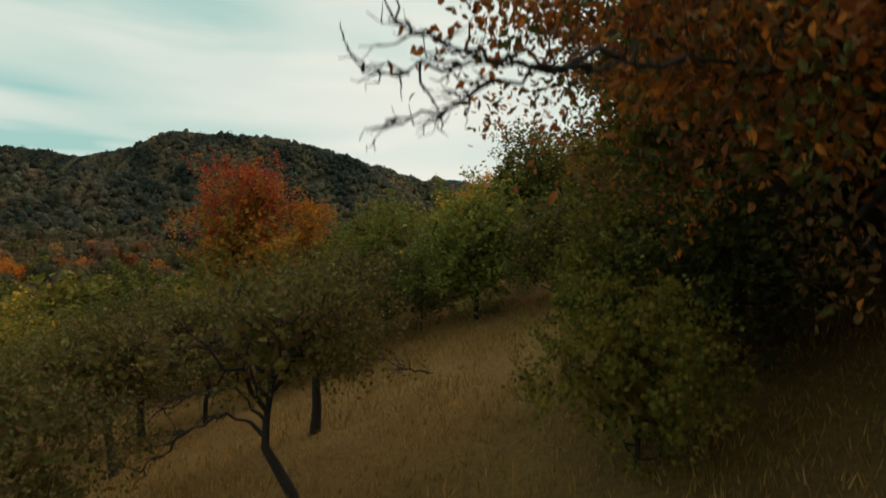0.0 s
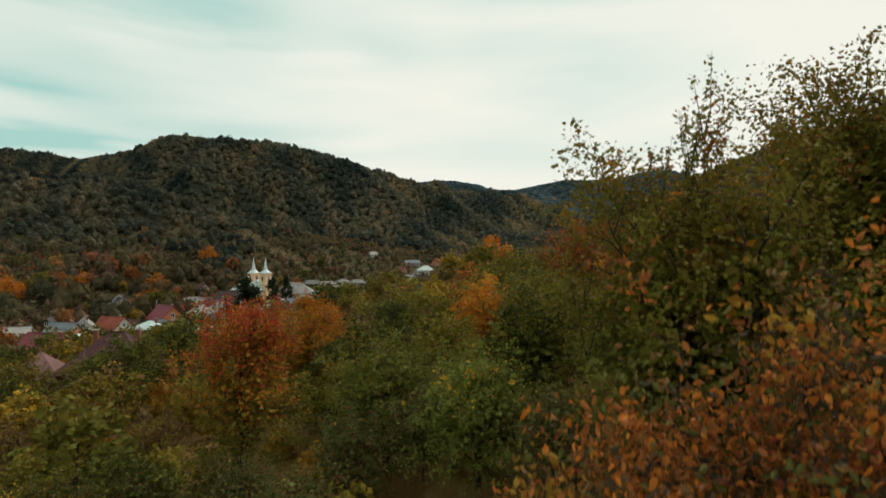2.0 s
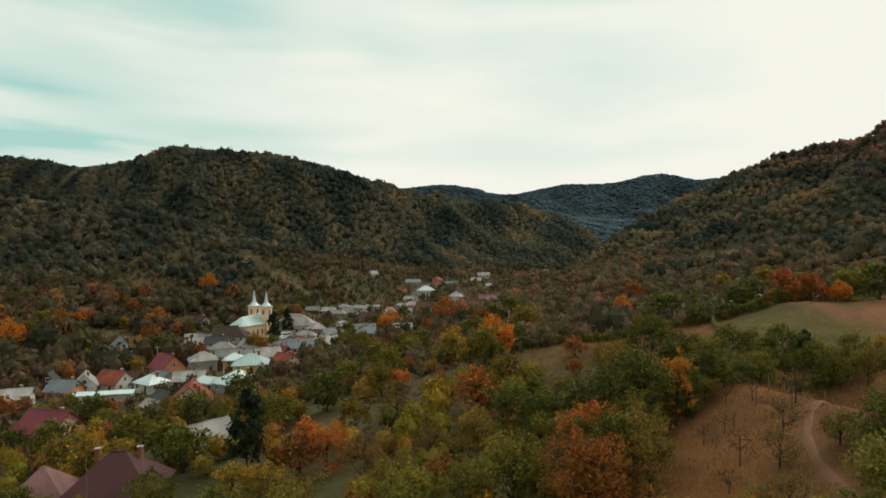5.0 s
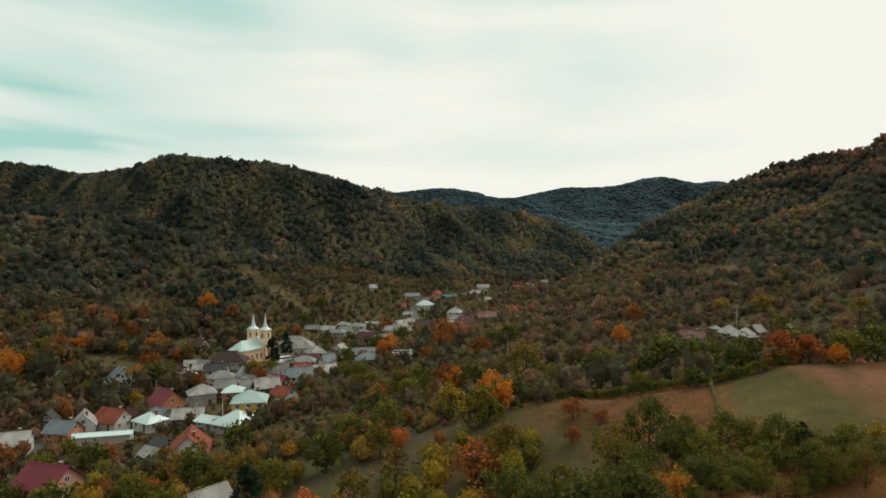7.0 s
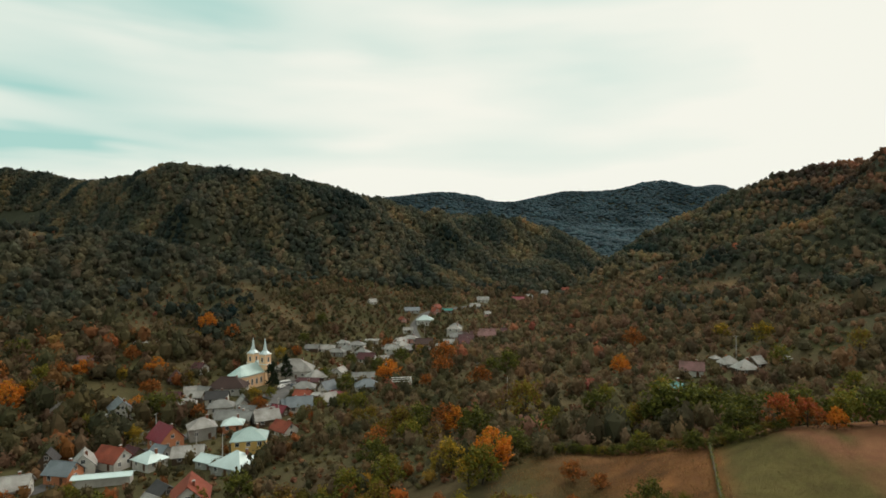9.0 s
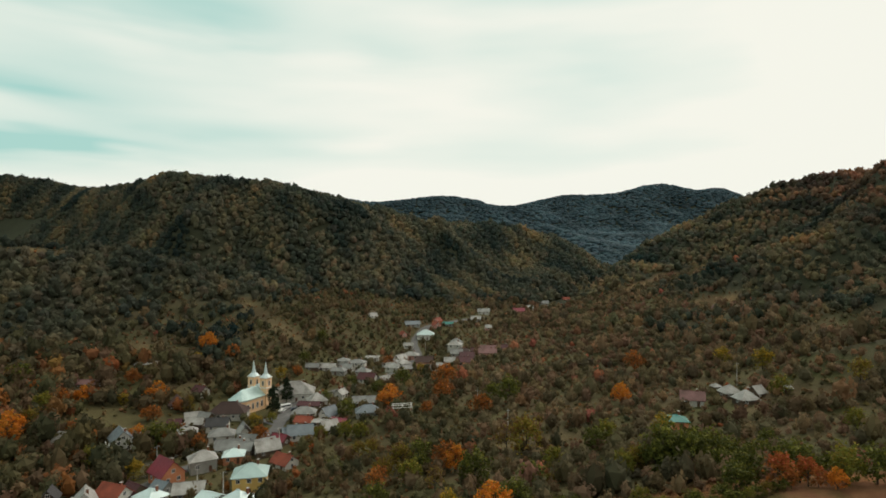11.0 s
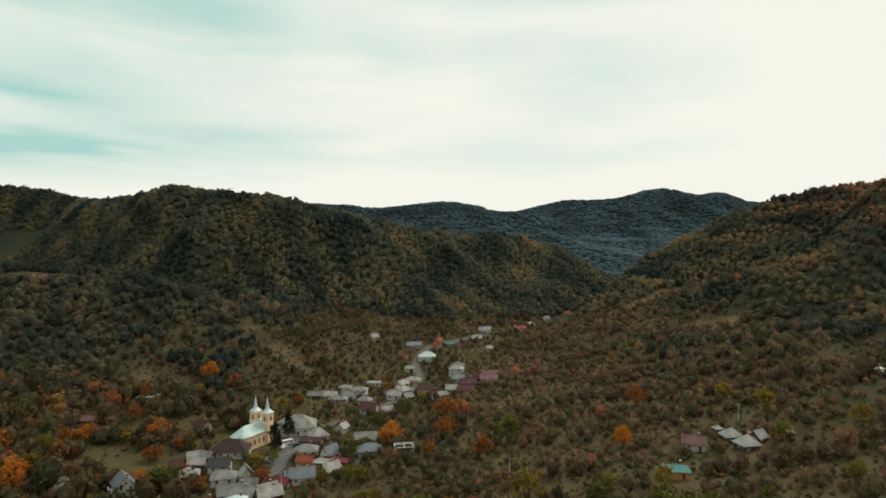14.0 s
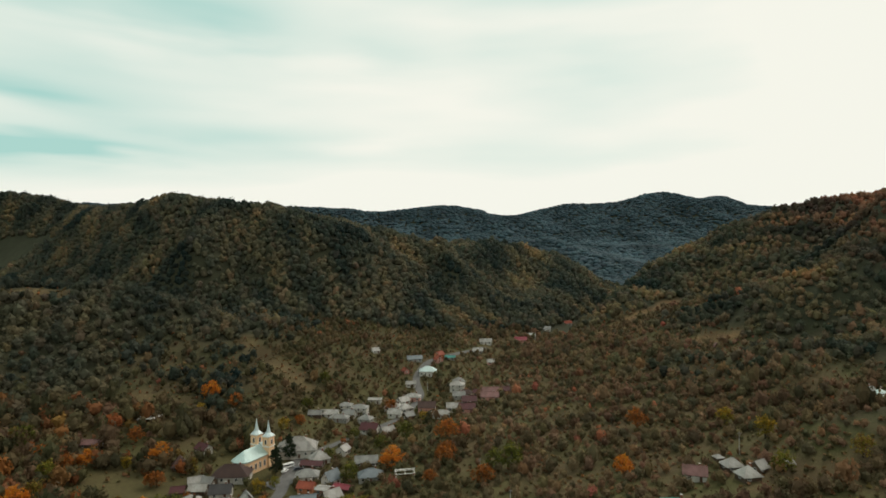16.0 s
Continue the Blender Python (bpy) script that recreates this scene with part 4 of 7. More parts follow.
house(-38.1, 281.7, 10.3, 6.0, 2.5, 6, "grey", "timber", "gable", label="barn with a long grey roof", chimneys=0, category='barn')
house(-33.5, 261, 10.3, 6.9, 2.7, 10, "slate", "grey", "hip", label="grey house with a slate-grey hipped roof", pitch=38)
house(-80.5, 362.5, 7.7, 5.2, 2.5, 0, "grey", "timber", "gable", label="grey-roofed house by the hill foot", pitch=36)
house(-72.4, 367.2, 10.3, 6.0, 2.7, -5, "pale", "white", "gable", label="white house with a pale roof by the hill foot", pitch=34)
house(-65.6, 361.4, 11.2, 6.0, 2.5, -8, "grey", "grey", "hip", label="low house with a grey hipped roof", pitch=32)
house(-65, 382.5, 7.7, 6.0, 3.8, -4, "grey", "white", "hip", label="white two-storey house with a grey roof", floors=2, pitch=32)
house(-55.2, 377.2, 10.3, 6.9, 4.7, -6, "grey", "white", "hip", label="white two-storey house with a broad grey roof", floors=2, pitch=30)
house(-48.5, 404.7, 8.6, 5.2, 2.7, -6, "pale", "white", "gable", label="house with a shallow pale roof", pitch=16)
house(-43.6, 337.4, 9.5, 6.9, 2.9, -14, "maroon", "white", "gable", label="white house with a dark red roof", pitch=40)
house(-34.1, 387.5, 11.2, 6.9, 2.5, -10, "pale", "white", "hip", label="house with a broad pale hipped roof", pitch=34)
house(-29.3, 402.2, 7.7, 6.0, 2.7, 48, "pale", "white", "gable", label="house with a pale sheet roof", pitch=38)
house(-33, 331.4, 6.9, 5.2, 2.5, 35, "pale", "grey", "gable", label="grey house with a pale roof", pitch=38)
house(-22.7, 409.5, 10.3, 6.9, 3.1, -6, "pale", "pink", "hip", label="pink house with a pale hipped roof", pitch=34)
house(-11.9, 374.7, 10.3, 7.7, 4.0, -4, "brown", "pink", "gable", label="pink house with a dark brown roof", pitch=36)
house(-1.9, 356.2, 11.2, 6.9, 2.5, -4, "pale", "white", "hip", label="white house with a pale green-grey roof", pitch=34)
house(13.2, 361.6, 9.5, 6.9, 3.1, -2, "maroon", "pink", "gable", label="pink house with a dark maroon roof", pitch=36)
house(8.4, 425.3, 9.5, 7.7, 5.0, -10, "pale", "white", "hip", label="white two-storey house with a pale hipped roof", floors=2, pitch=34)
house(13.8, 407.5, 10.3, 6.9, 2.7, -4, "brown", "white", "hip", label="house with a dark brown hipped roof", pitch=36)
house(29.2, 388.9, 11.2, 6.9, 3.4, -4, "wine", "pink", "gable", label="pink house with a purple-brown roof", pitch=34)
house(22.4, 407.2, 6.0, 5.2, 2.5, -4, "maroon", "timber", "gable", label="outbuilding with a dark red roof", chimneys=0, category='outbuilding')
house(41.4, 403.6, 6.9, 5.2, 2.3, -4, "maroon", "pink", "gable", label="small house with a dark red roof")
house(-14.1, 470.8, 12.9, 9.5, 4.1, -2, "mint", "white", "hip", label="large white house with a shining zinc roof", pitch=36)
house(-6, 499.6, 7.7, 6.0, 3.2, -70, "brick", "pink", "gable", label="pink gabled house with a rust tile roof", pitch=44)
house(-26, 495.3, 12.0, 6.9, 2.7, 10, "slate", "grey", "gable", label="grey-roofed house beside the road", pitch=34)
house(4.1, 510.6, 8.6, 5.2, 2.3, -8, "green", "grey", "gable", label="shed with a teal-green roof", pitch=26, chimneys=0, category='shed')
house(-59.1, 495, 6.0, 5.2, 2.3, 30, "pale", "white", "gable", label="small white hillside cottage", pitch=42)
house(-32.1, 469.2, 5.2, 4.3, 2.3, -60, "brick", "pink", "gable", label="small cottage with a rust-red roof", pitch=42, chimneys=0)
house(-26.2, 444.1, 6.9, 4.3, 2.5, 0, "pale", "white", "gable", label="white roadside cottage with a pale roof", chimneys=0)
house(29.8, 538.7, 8.6, 6.0, 2.5, 0, "pale", "grey", "gable", label="distant house with a pale roof", windows=True)
house(39.2, 571.4, 11.2, 6.9, 2.9, -4, "pale", "white", "gable", label="distant white house with a pale roof")
house(39.2, 495.8, 7.7, 5.2, 2.3, 8, "pale", "pink", "gable", label="distant pink cottage with a pale roof")
house(76.3, 595.9, 12.0, 6.9, 2.9, -4, "red", "pink", "gable", label="distant house with a crimson roof")
house(89.8, 619.6, 9.5, 6.9, 2.9, 6, "pale", "white", "gable", label="distant house with a pale roof")
house(114.1, 665.8, 9.5, 6.9, 2.9, -10, "grey", "white", "gable", label="distant white house under a grey roof")
house(150.3, 722.6, 8.6, 6.9, 2.9, 6, "brick", "white", "gable", label="distant house with a rust roof")
house(93.7, 220.9, 7.9, 5.8, 2.7, -20, "wine", "white", "gable", label="white farmhouse with a purple-grey roof", pitch=40)
house(109.7, 225.1, 6.5, 5.4, 2.0, 6, "pale", "timber", "hip", label="timber barn with a pale shingle hipped roof", pitch=44, category='barn', chimneys=0)
house(110.7, 215, 6.8, 5.8, 2.1, 10, "pale", "timber", "hip", label="old timber farmhouse with a pale shingle roof", pitch=46, veranda=False)
house(117.1, 219.4, 5.0, 4.3, 2.1, 30, "pale", "timber", "gable", label="timber shed with a pale shingle roof", pitch=44, category='shed', chimneys=0)
house(107.6, 231.7, 2.6, 2.6, 2.7, 10, "pale", "timber", "hip", label="small timber granary with a pale pointed roof", pitch=40, category='granary', chimneys=0, windows=False)
house(126.2, 218.2, 5.0, 2.9, 1.7, 4, "pale", "timber", "gable", label="low shed with a pale roof", pitch=26, category='shed', chimneys=0)
house(200.9, 435.7, 3.2, 3.2, 1.6, 80, "wine", "timber", "gable", label="small timber hut with a steep roof", pitch=56, category='hut', chimneys=0, windows=False)
house(216.7, 301.4, 5.0, 4.3, 2.1, 10, "pale", "white", "gable", label="white hillside house with a pale roof")
house(217.7, 294.4, 6.5, 5.8, 2.6, 20, "mint", "white", "hip", label="white hillside house with a bright zinc roof")
house(-171.3, 284.2, 10.3, 5.2, 2.3, -2, "wine", "timber", "gable", label="long timber barn with a faded brown roof", pitch=30, category='barn', chimneys=0)
house(-121.6, 294.4, 6.9, 5.2, 2.7, -30, "maroon", "white", "gable", label="white cottage under trees with a dark roof")
house(77.1, 196.5, 8.2, 5.6, 2.6, -8, "green", "orange", "hip", label="orange cottage with a teal-green roof", pitch=30)
house(-60.8, 370.1, 7, 5.5, 2.8, -10, "grey", "white", "gable", label="small white house with a grey sheet roof")
house(-49, 358.9, 8, 6, 2.8, -20, "grey", "grey", "hip", label="grey house with a weathered hipped roof")
house(-31.6, 369, 8, 6, 2.8, -15, "pale", "white", "gable", label="white house with a pale sheet roof")
house(-26.3, 380.2, 8.5, 7, 3, 30, "pale", "white", "hip", label="house with a pale hipped roof")
house(4.8, 370.7, 8, 6, 2.6, 0, "pale", "grey", "gable", label="low annex with a pale roof")
house(-22.9, 360.4, 6, 5, 2.6, 40, "grey", "timber", "gable", label="small timber shed with a grey roof", chimneys=0, category='shed')
house(9.1, 403.3, 8, 6, 2.8, 0, "grey", "grey", "gable", label="grey cottage with a sheet roof")
house(15.3, 384.8, 9, 6.5, 2.8, 5, "maroon", "timber", "gable", label="timber house with a dark red roof")
house(9.9, 435.3, 8, 7, 5, 10, "grey", "white", "hip", label="white two-storey house with a grey hipped roof")
house(30.8, 404, 11, 7, 3.2, 3, "wine", "pink", "gable", label="pink house with a faded purple roof")
house(-5.3, 511, 7, 6, 3.4, 50, "brick", "orange", "gable", label="orange house with a rust-red roof")
house(-52.7, 301.4, 6, 5, 2.6, 70, "pale", "white", "gable", label="narrow white cottage with a pale roof")
house(-107, 253.5, 7, 5, 2.4, 0, "pale", "timber", "gable", label="shed with a weathered pale roof", chimneys=0, category='shed')

# ---- road, vehicles, poles and fences ----
def smooth_line(line, step):
    """Points at even steps along a line of plan points."""
    P = np.array(line, float)
    L = np.concatenate([[0], np.cumsum(np.hypot(*np.diff(P, axis=0).T))])
    q = np.arange(0, L[-1], step)
    x, y = np.interp(q, L, P[:, 0]), np.interp(q, L, P[:, 1])
    k = np.ones(5) / 5
    for _ in range(2):
        x[2:-2], y[2:-2] = np.convolve(x, k, "valid"), np.convolve(y, k, "valid")
    return x, y


def ribbon(name, line, width, mat, label, lift=0.12, step=3.0):
    x, y = smooth_line(line, step)
    dx, dy = np.gradient(x), np.gradient(y)
    n = np.hypot(dx, dy)
    nx, ny = -dy / n, dx / n
    rows = []
    for f in (-0.5, -0.25, 0, 0.25, 0.5):
        px, py = x + nx * width * f, y + ny * width * f
        rows.append(np.stack([px, py, ground_z(px, py) + lift - 0.25 * abs(f)], -1))
    top = np.stack(rows, 1)
    V = top.reshape(-1, 3)
    i, j = np.meshgrid(np.arange(len(x) - 1), np.arange(4), indexing="ij")
    F = np.stack([i * 5 + j, (i + 1) * 5 + j, (i + 1) * 5 + j + 1, i * 5 + j + 1], -1).reshape(-1, 4)[:, ::-1]
    return tagged(new(name, mesh_np(name, V, [F], mat, smooth=True)), label, "road", kind="structure")


ribbon("road", MAIN_ROAD, 5.5, ASPHALT, "worn grey asphalt village street", 0.3)
EARTH = surface("worn reddish earth", (0.175, 0.078, 0.040), 0.95, stain=0.45, scale=2.4, bump=0.8, other=(0.125, 0.062, 0.032))
ribbon("dirt_track", TRACK, 0.75, EARTH, "rutted reddish dirt track on the brown slope", 0.11, step=0.6)
ribbon("church_yard", [(-80, 262), (-68, 275), (-70, 290)], 11, ASPHALT, "worn grey asphalt yard by the church", 0.34)


def wheel_pair(parent, x, y, r):
    for sy in (-1, 1):
        bm = bmesh.new()
        bmesh.ops.create_cone(bm, cap_ends=True, segments=14, radius1=r, radius2=r, depth=0.24, matrix=Matrix.Translation((x, sy * y, r)) @ Matrix.Rotation(radians(90), 4, "X"))
        w = part("wheel", bm, TYRE, parent)
        bm = bmesh.new()
        bmesh.ops.create_cone(bm, cap_ends=True, segments=12, radius1=r * 0.55, radius2=r * 0.5, depth=0.26, matrix=Matrix.Translation((x, sy * y, r)) @ Matrix.Rotation(radians(90), 4, "X"))
        part("rim", bm, CONCRETE, w)


def profile(bm, side, half):
    """A body from its side outline (x, z), half its width each way."""
    n = len(side)
    solid(bm, [(x, -half, z) for x, z in side] + [(x, half, z) for x, z in side],
          [tuple(range(n - 1, -1, -1)), tuple(range(n, 2 * n))] + [(i, (i + 1) % n, n + (i + 1) % n, n + i) for i in range(n)])


def bus(x, y, turn):
    ob = empty("minibus", pose(x, y, gz(x, y) + 0.35, 0, 0, turn) @ Matrix.Diagonal((0.6, 0.72, 0.75, 1)), "white minibus parked by the church", "minibus")
    bm = bmesh.new()
    profile(bm, [(-4.6, 0.4), (4.5, 0.4), (4.6, 1.5), (4.3, 2.9), (4.0, 3.05), (-4.5, 3.05), (-4.6, 2.9)], 1.2)
    bmesh.ops.bevel(bm, geom=bm.edges[:], offset=0.08, segments=2, affect="EDGES")
    part("body", bm, BODY_WHITE, ob)
    for sy in (-1, 1):
        for i in range(6):
            cx = -3.7 + 1.35 * i
            part("side_window", boxed((cx - 0.6, cx + 0.6, sy * 1.19 - 0.02, sy * 1.19 + 0.02, 1.6, 2.55)), GLASS, ob, "dark window")
    part("windscreen", boxed((4.44, 4.56, -1.05, 1.05, 1.5, 2.5)), GLASS, ob, "dark windscreen")
    wheel_pair(ob, -2.8, 1.12, 0.48)
    wheel_pair(ob, 2.8, 1.12, 0.48)
    return ob


def parked_car(x, y, turn, mat, label):
    ob = empty("car", pose(x, y, gz(x, y) + 0.35, 0, 0, turn), label, "car", "parked cars")
    bm = bmesh.new()
    profile(bm, [(-2.1, 0.3), (2.1, 0.3), (2.15, 0.75), (1.2, 0.92), (0.6, 1.42), (-1.2, 1.45), (-2.0, 0.95), (-2.15, 0.7)], 0.85)
    bmesh.ops.bevel(bm, geom=bm.edges[:], offset=0.05, segments=2, affect="EDGES")
    part("body", bm, mat, ob)
    for sy in (-1, 1):
        part("side_window", boxed((-1.2, 0.55, sy * 0.84 - 0.02, sy * 0.84 + 0.02, 0.95, 1.32)), GLASS, ob, "dark window")
    wheel_pair(ob, -1.35, 0.78, 0.31)
    wheel_pair(ob, 1.35, 0.78, 0.31)
    return ob


TYRE = surface("black rubber", (0.02, 0.02, 0.02), 0.85)
BODY_WHITE = surface("white vehicle paint", (0.78, 0.78, 0.76), 0.3, stain=0.1, bump=0.0, spec=0.5)
BODY_DARK = surface("dark blue vehicle paint", (0.03, 0.04, 0.06), 0.3, stain=0.1, bump=0.0, spec=0.5)
bus(-76.5, 285.0, 40)
parked_car(-76.8, 280.0, 70, BODY_WHITE, "white car parked near the church")
parked_car(-70.0, 287.5, 20, BODY_WHITE, "white van-like car parked in the yard")
parked_car(-71.0, 281.5, 25, BODY_DARK, "dark car parked in the church yard")


def utility_pole(x, y, h=8.0, turn=0):
    ob = empty("utility_pole", pose(x, y, gz(x, y) - 0.3, 0, 0, turn), "grey concrete utility pole with a crossarm", "pole", "utility poles")
    V, F = tube([(0, 0, 0), (0, 0, h * 0.5), (0, 0, h)], [0.17, 0.14, 0.10], 8)
    p = new("shaft", mesh_np("shaft", V, [F], CONCRETE, smooth=True))
    p.parent = ob
    part("crossarm", boxed((-0.8, 0.8, -0.05, 0.05, h - 0.7, h - 0.58)), IRON, ob)
    for sx in (-0.7, 0, 0.7):
        part("insulator", boxed((sx - 0.05, sx + 0.05, -0.05, 0.05, h - 0.58, h - 0.4)), TRIM, ob)
    return ob


first = utility_pole(22.5, 204, 9.5, 30)
for px, py, q in ((14.0, 240, 20), (-78, 186, 60), (-100, 205, 60), (-62, 222, 70), (-66, 300, 60), (-40, 338, 60), (-28, 372, 80), (-13, 425, 80), (-66, 176, 40), (118, 236, 0)):
    copy_thing(first, pose(px, py, gz(px, py) - 0.3, 0, 0, q))


def mast(x, y, h):
    ob = empty("antenna_mast", pose(x, y, gz(x, y) - 0.3), "thin pale aerial mast beside a house", "mast", "aerial masts")
    V, F = tube([(0, 0, 0), (0, 0, h * 0.5), (0, 0, h)], [0.06, 0.05, 0.035], 6)
    p = new("pole", mesh_np("pole", V, [F], PALE_BARK, smooth=True))
    p.parent = ob
    part("aerial", boxed((-0.5, 0.5, -0.02, 0.02, h - 0.3, h - 0.26), (-0.3, -0.27, -0.25, 0.25, h - 0.3, h - 0.27), (0.2, 0.23, -0.3, 0.3, h - 0.3, h - 0.27)), IRON, ob)
    return ob


mast(-45.5, 74.5, 10.5)
mast(-39.6, 76.5, 10.0)


def tree_guard(x, y):
    """A pale stake by a young fruit tree."""
    ob = empty("stake", pose(x, y, gz(x, y) - 0.2, 2, 1, 0), "pale wooden stake on the brown slope", "stake", "stakes on the slope")
    part("post", boxed((-0.05, 0.05, -0.05, 0.05, 0, 1.7)), PALE_BARK, ob)
    return ob


stake = tree_guard(25.4, 51.8)
for px, py in ((28.6, 54.2), (31.2, 56.6), (34.0, 58.6), (37.5, 61.5), (41.5, 63.0), (30.0, 51.0), (22.8, 49.4), (35.6, 55.0)):
    copy_thing(stake, pose(px, py, gz(px, py) - 0.2, random.uniform(-4, 4), random.uniform(-4, 4), 0))


def paling_fence(line, label, h=1.2, gap=2.5, mat=None):
    """Posts with two rails along a line on the plan."""
    x, y = smooth_line(line, gap)
    ob = empty("fence", pose(x[0], y[0], gz(x[0], y[0])), label, "fence", "fences")
    o = np.array([x[0], y[0], gz(x[0], y[0])])
    post = boxed((-0.06, 0.06, -0.06, 0.06, -0.2, h))
    me = bpy.data.meshes.new("post")
    post.to_mesh(me)
    post.free()
    me.materials.append(mat or PALE_BARK)
    tops = []
    for i in range(len(x)):
        q = new("post", me)
        q.parent = ob
        q.location = (x[i] - o[0], y[i] - o[1], gz(x[i], y[i]) - o[2])
        tops.append(np.array(q.location))
    for f in (0.45, 0.9):
        V, F = tube([t + (0, 0, h * f) for t in tops], [0.045] * len(tops), 4)
        r = new("rail", mesh_np("rail", V, [F], mat or PALE_BARK))
        r.parent = ob
    return ob


paling_fence([(50, 110), (47.5, 104), (45.5, 98), (42, 89), (40, 83)], "weathered wooden field fence overgrown with creeper")
paling_fence([(-110, 205), (-103, 214), (-96, 226), (-90, 236)], "pale garden fence beside the lane", mat=CONCRETE)
paling_fence([(-112, 203), (-100, 197), (-92, 204)], "pale garden fence in front of the yard", mat=CONCRETE)
paling_fence([(-72, 192), (-55, 190), (-50, 178)], "weathered fence round the yellow building")


def open_shed(x, y, turn):
    """A flat roof on posts, half ruined, on the hill foot."""
    ob = empty("open_shed", pose(x, y, gz(x, y), 0, 0, turn), "half-ruined open shed with a pale flat roof", "shed")
    bm = bmesh.new()
    slab(bm, [(-5.5, -3.2, 3.1), (5.5, -3.2, 3.1), (5.5, 3.2, 3.6), (-5.5, 3.2, 3.6)], 0.3)
    part("roof", bm, CONCRETE, ob, "pale flat roof slab")
    for px in (-4.8, -1.6, 1.6, 4.8):
        for py in (-2.8, 2.8):
            part("post", boxed((px - 0.15, px + 0.15, py - 0.15, py + 0.15, -1, 3.0)), WALL["timber"], ob)
    part("back_wall", boxed((-4.6, 1.2, 2.6, 2.9, -1, 3.2)), WALL["brickwork"], ob)


open_shed(-159, 315, 6)


# dry grass by the start: too fine to count
def grass(name, label, seed, n, x0, x1, y0, y1, height, palette, keep=None):
    g = np.random.default_rng(seed)
    X, Y = g.uniform(x0, x1, n), g.uniform(y0, y1, n)
    if keep is not None:
        k = keep(X, Y, g)
        X, Y = X[k], Y[k]
    m = len(X)
    P = np.stack([X, Y, ground_z(X, Y) - 0.02], -1)
    a, h = g.uniform(0, 2 * np.pi, m), height * g.uniform(0.5, 1.3, m)
    s = np.stack([np.cos(a), np.sin(a), np.zeros(m)], -1) * (0.010 + 0.07 * h[:, None]) * 0.5
    lean = np.stack([g.normal(0, 0.35, m), g.normal(0, 0.35, m), np.ones(m)], -1) * h[:, None]
    V = np.stack([P - s, P + s, P + lean * 0.6 + s * 0.8, P + lean * 1.05 - s * 0.2], 1).reshape(-1, 3)
    F = np.arange(m)[:, None] * 4 + np.arange(4)[None]
    me = mesh_np(name, V, [F], LEAF, np.repeat(pick(g, m, palette), 4, 0))
    return tagged(new(name, me), label, "grass", kind="stuff")


def pick(g, n, palette):
    pal, w = np.array([p[:3] for p in palette]), np.array([p[3] for p in palette])
    return pal[g.choice(len(pal), n, p=w / w.sum())] * g.uniform(0.7, 1.3, (n, 1))


DRY = [(0.36, 0.20, 0.052, 4), (0.28, 0.15, 0.04, 4), (0.18, 0.13, 0.028, 3), (0.42, 0.26, 0.085, 2)]
grass("dry_grass", "golden dry grass on the orchard slope", 71, 150000, -24, 20, 3, 40, 0.17, DRY, lambda X, Y, g: g.uniform(0, 1, len(X)) < np.clip(1.5 - np.hypot(X, Y) / 30, 0.15, 1) * (np.abs(X) < 0.8 * Y + 3))
grass("slope_grass", "rusty dry grass tufts on the open slope", 72, 120000, 8, 66, 32, 132, 0.42, [(0.23, 0.112, 0.045, 4), (0.31, 0.155, 0.072, 3), (0.17, 0.10, 0.034, 2), (0.38, 0.24, 0.12, 1.5), (0.09, 0.08, 0.028, 1.5)],
      lambda X, Y, g: (along(X, Y, TRACK) > 0.7) & (g.uniform(0, 1, len(X)) < np.clip(0.6 + 0.7 * waves(X, Y, 6, 38) + 0.5 * waves(X, Y, 2.5, 39), 0.08, 1)) & (within(X, Y, MEADOW, 2) < 0.5))

grass("meadow_grass", "short olive grass on the sloping field", 73, 30000, 42, 104, 66, 114, 0.22, [(0.12, 0.095, 0.028, 4), (0.17, 0.11, 0.04, 3), (0.085, 0.08, 0.024, 3), (0.22, 0.11, 0.05, 1)], lambda X, Y, g: within(X, Y, MEADOW, 2) > g.uniform(0.2, 1, len(X)))

# creeper along the field fence
def creeper(line, label, seed, n=1500):
    x, y = smooth_line(line, 0.5)
    g = np.random.default_rng(seed)
    i = g.integers(0, len(x), n)
    P = np.stack([x[i], y[i], ground_z(x[i], y[i])], -1) + np.abs(g.normal(0, 1, (n, 3))) * np.array([0.3, 0.3, 0.7])
    V, F, C = leaves(g, P, 0.22, pick(g, n, [(0.16, 0.17, 0.05, 3), (0.10, 0.12, 0.03, 2), (0.24, 0.2, 0.07, 1)]))
    return tagged(new("creeper", mesh_np("creeper", V, [F], LEAF, C)), label, "creeper", kind="stuff")


creeper([(50, 110), (47.5, 104), (45.5, 98), (42, 89), (40, 83)], "pale green creeper on the field fence", 81)


# white-painted roof frame of an unfinished shed among the gardens
def roof_frame(x, y, turn):
    ob = empty("roof_frame", pose(x, y, gz(x, y), 0, 0, turn), "white timber roof frame of an unfinished shed", "roof frame")
    for sx, sy in ((-4, -2), (4, -2), (-4, 2), (4, 2)):
        part("post", boxed((sx - 0.09, sx + 0.09, sy - 0.09, sy + 0.09, -0.4, 2.9)), TRIM, ob)
    for sy in (-2, 2):
        part("beam", boxed((-4.4, 4.4, sy - 0.12, sy + 0.12, 2.9, 3.15)), TRIM, ob)
    part("ridge", boxed((-4.4, 4.4, -0.12, 0.12, 4.2, 4.45)), TRIM, ob)
    for sx in (-4, 0, 4):
        for sy in (-1, 1):
            bm = bmesh.new()
            slab(bm, [(sx - 0.1, 0, 4.3), (sx + 0.1, 0, 4.3), (sx + 0.1, sy * 2.2, 3.2), (sx - 0.1, sy * 2.2, 3.2)][::sy], 0.2)
            part("rafter", bm, TRIM, ob)


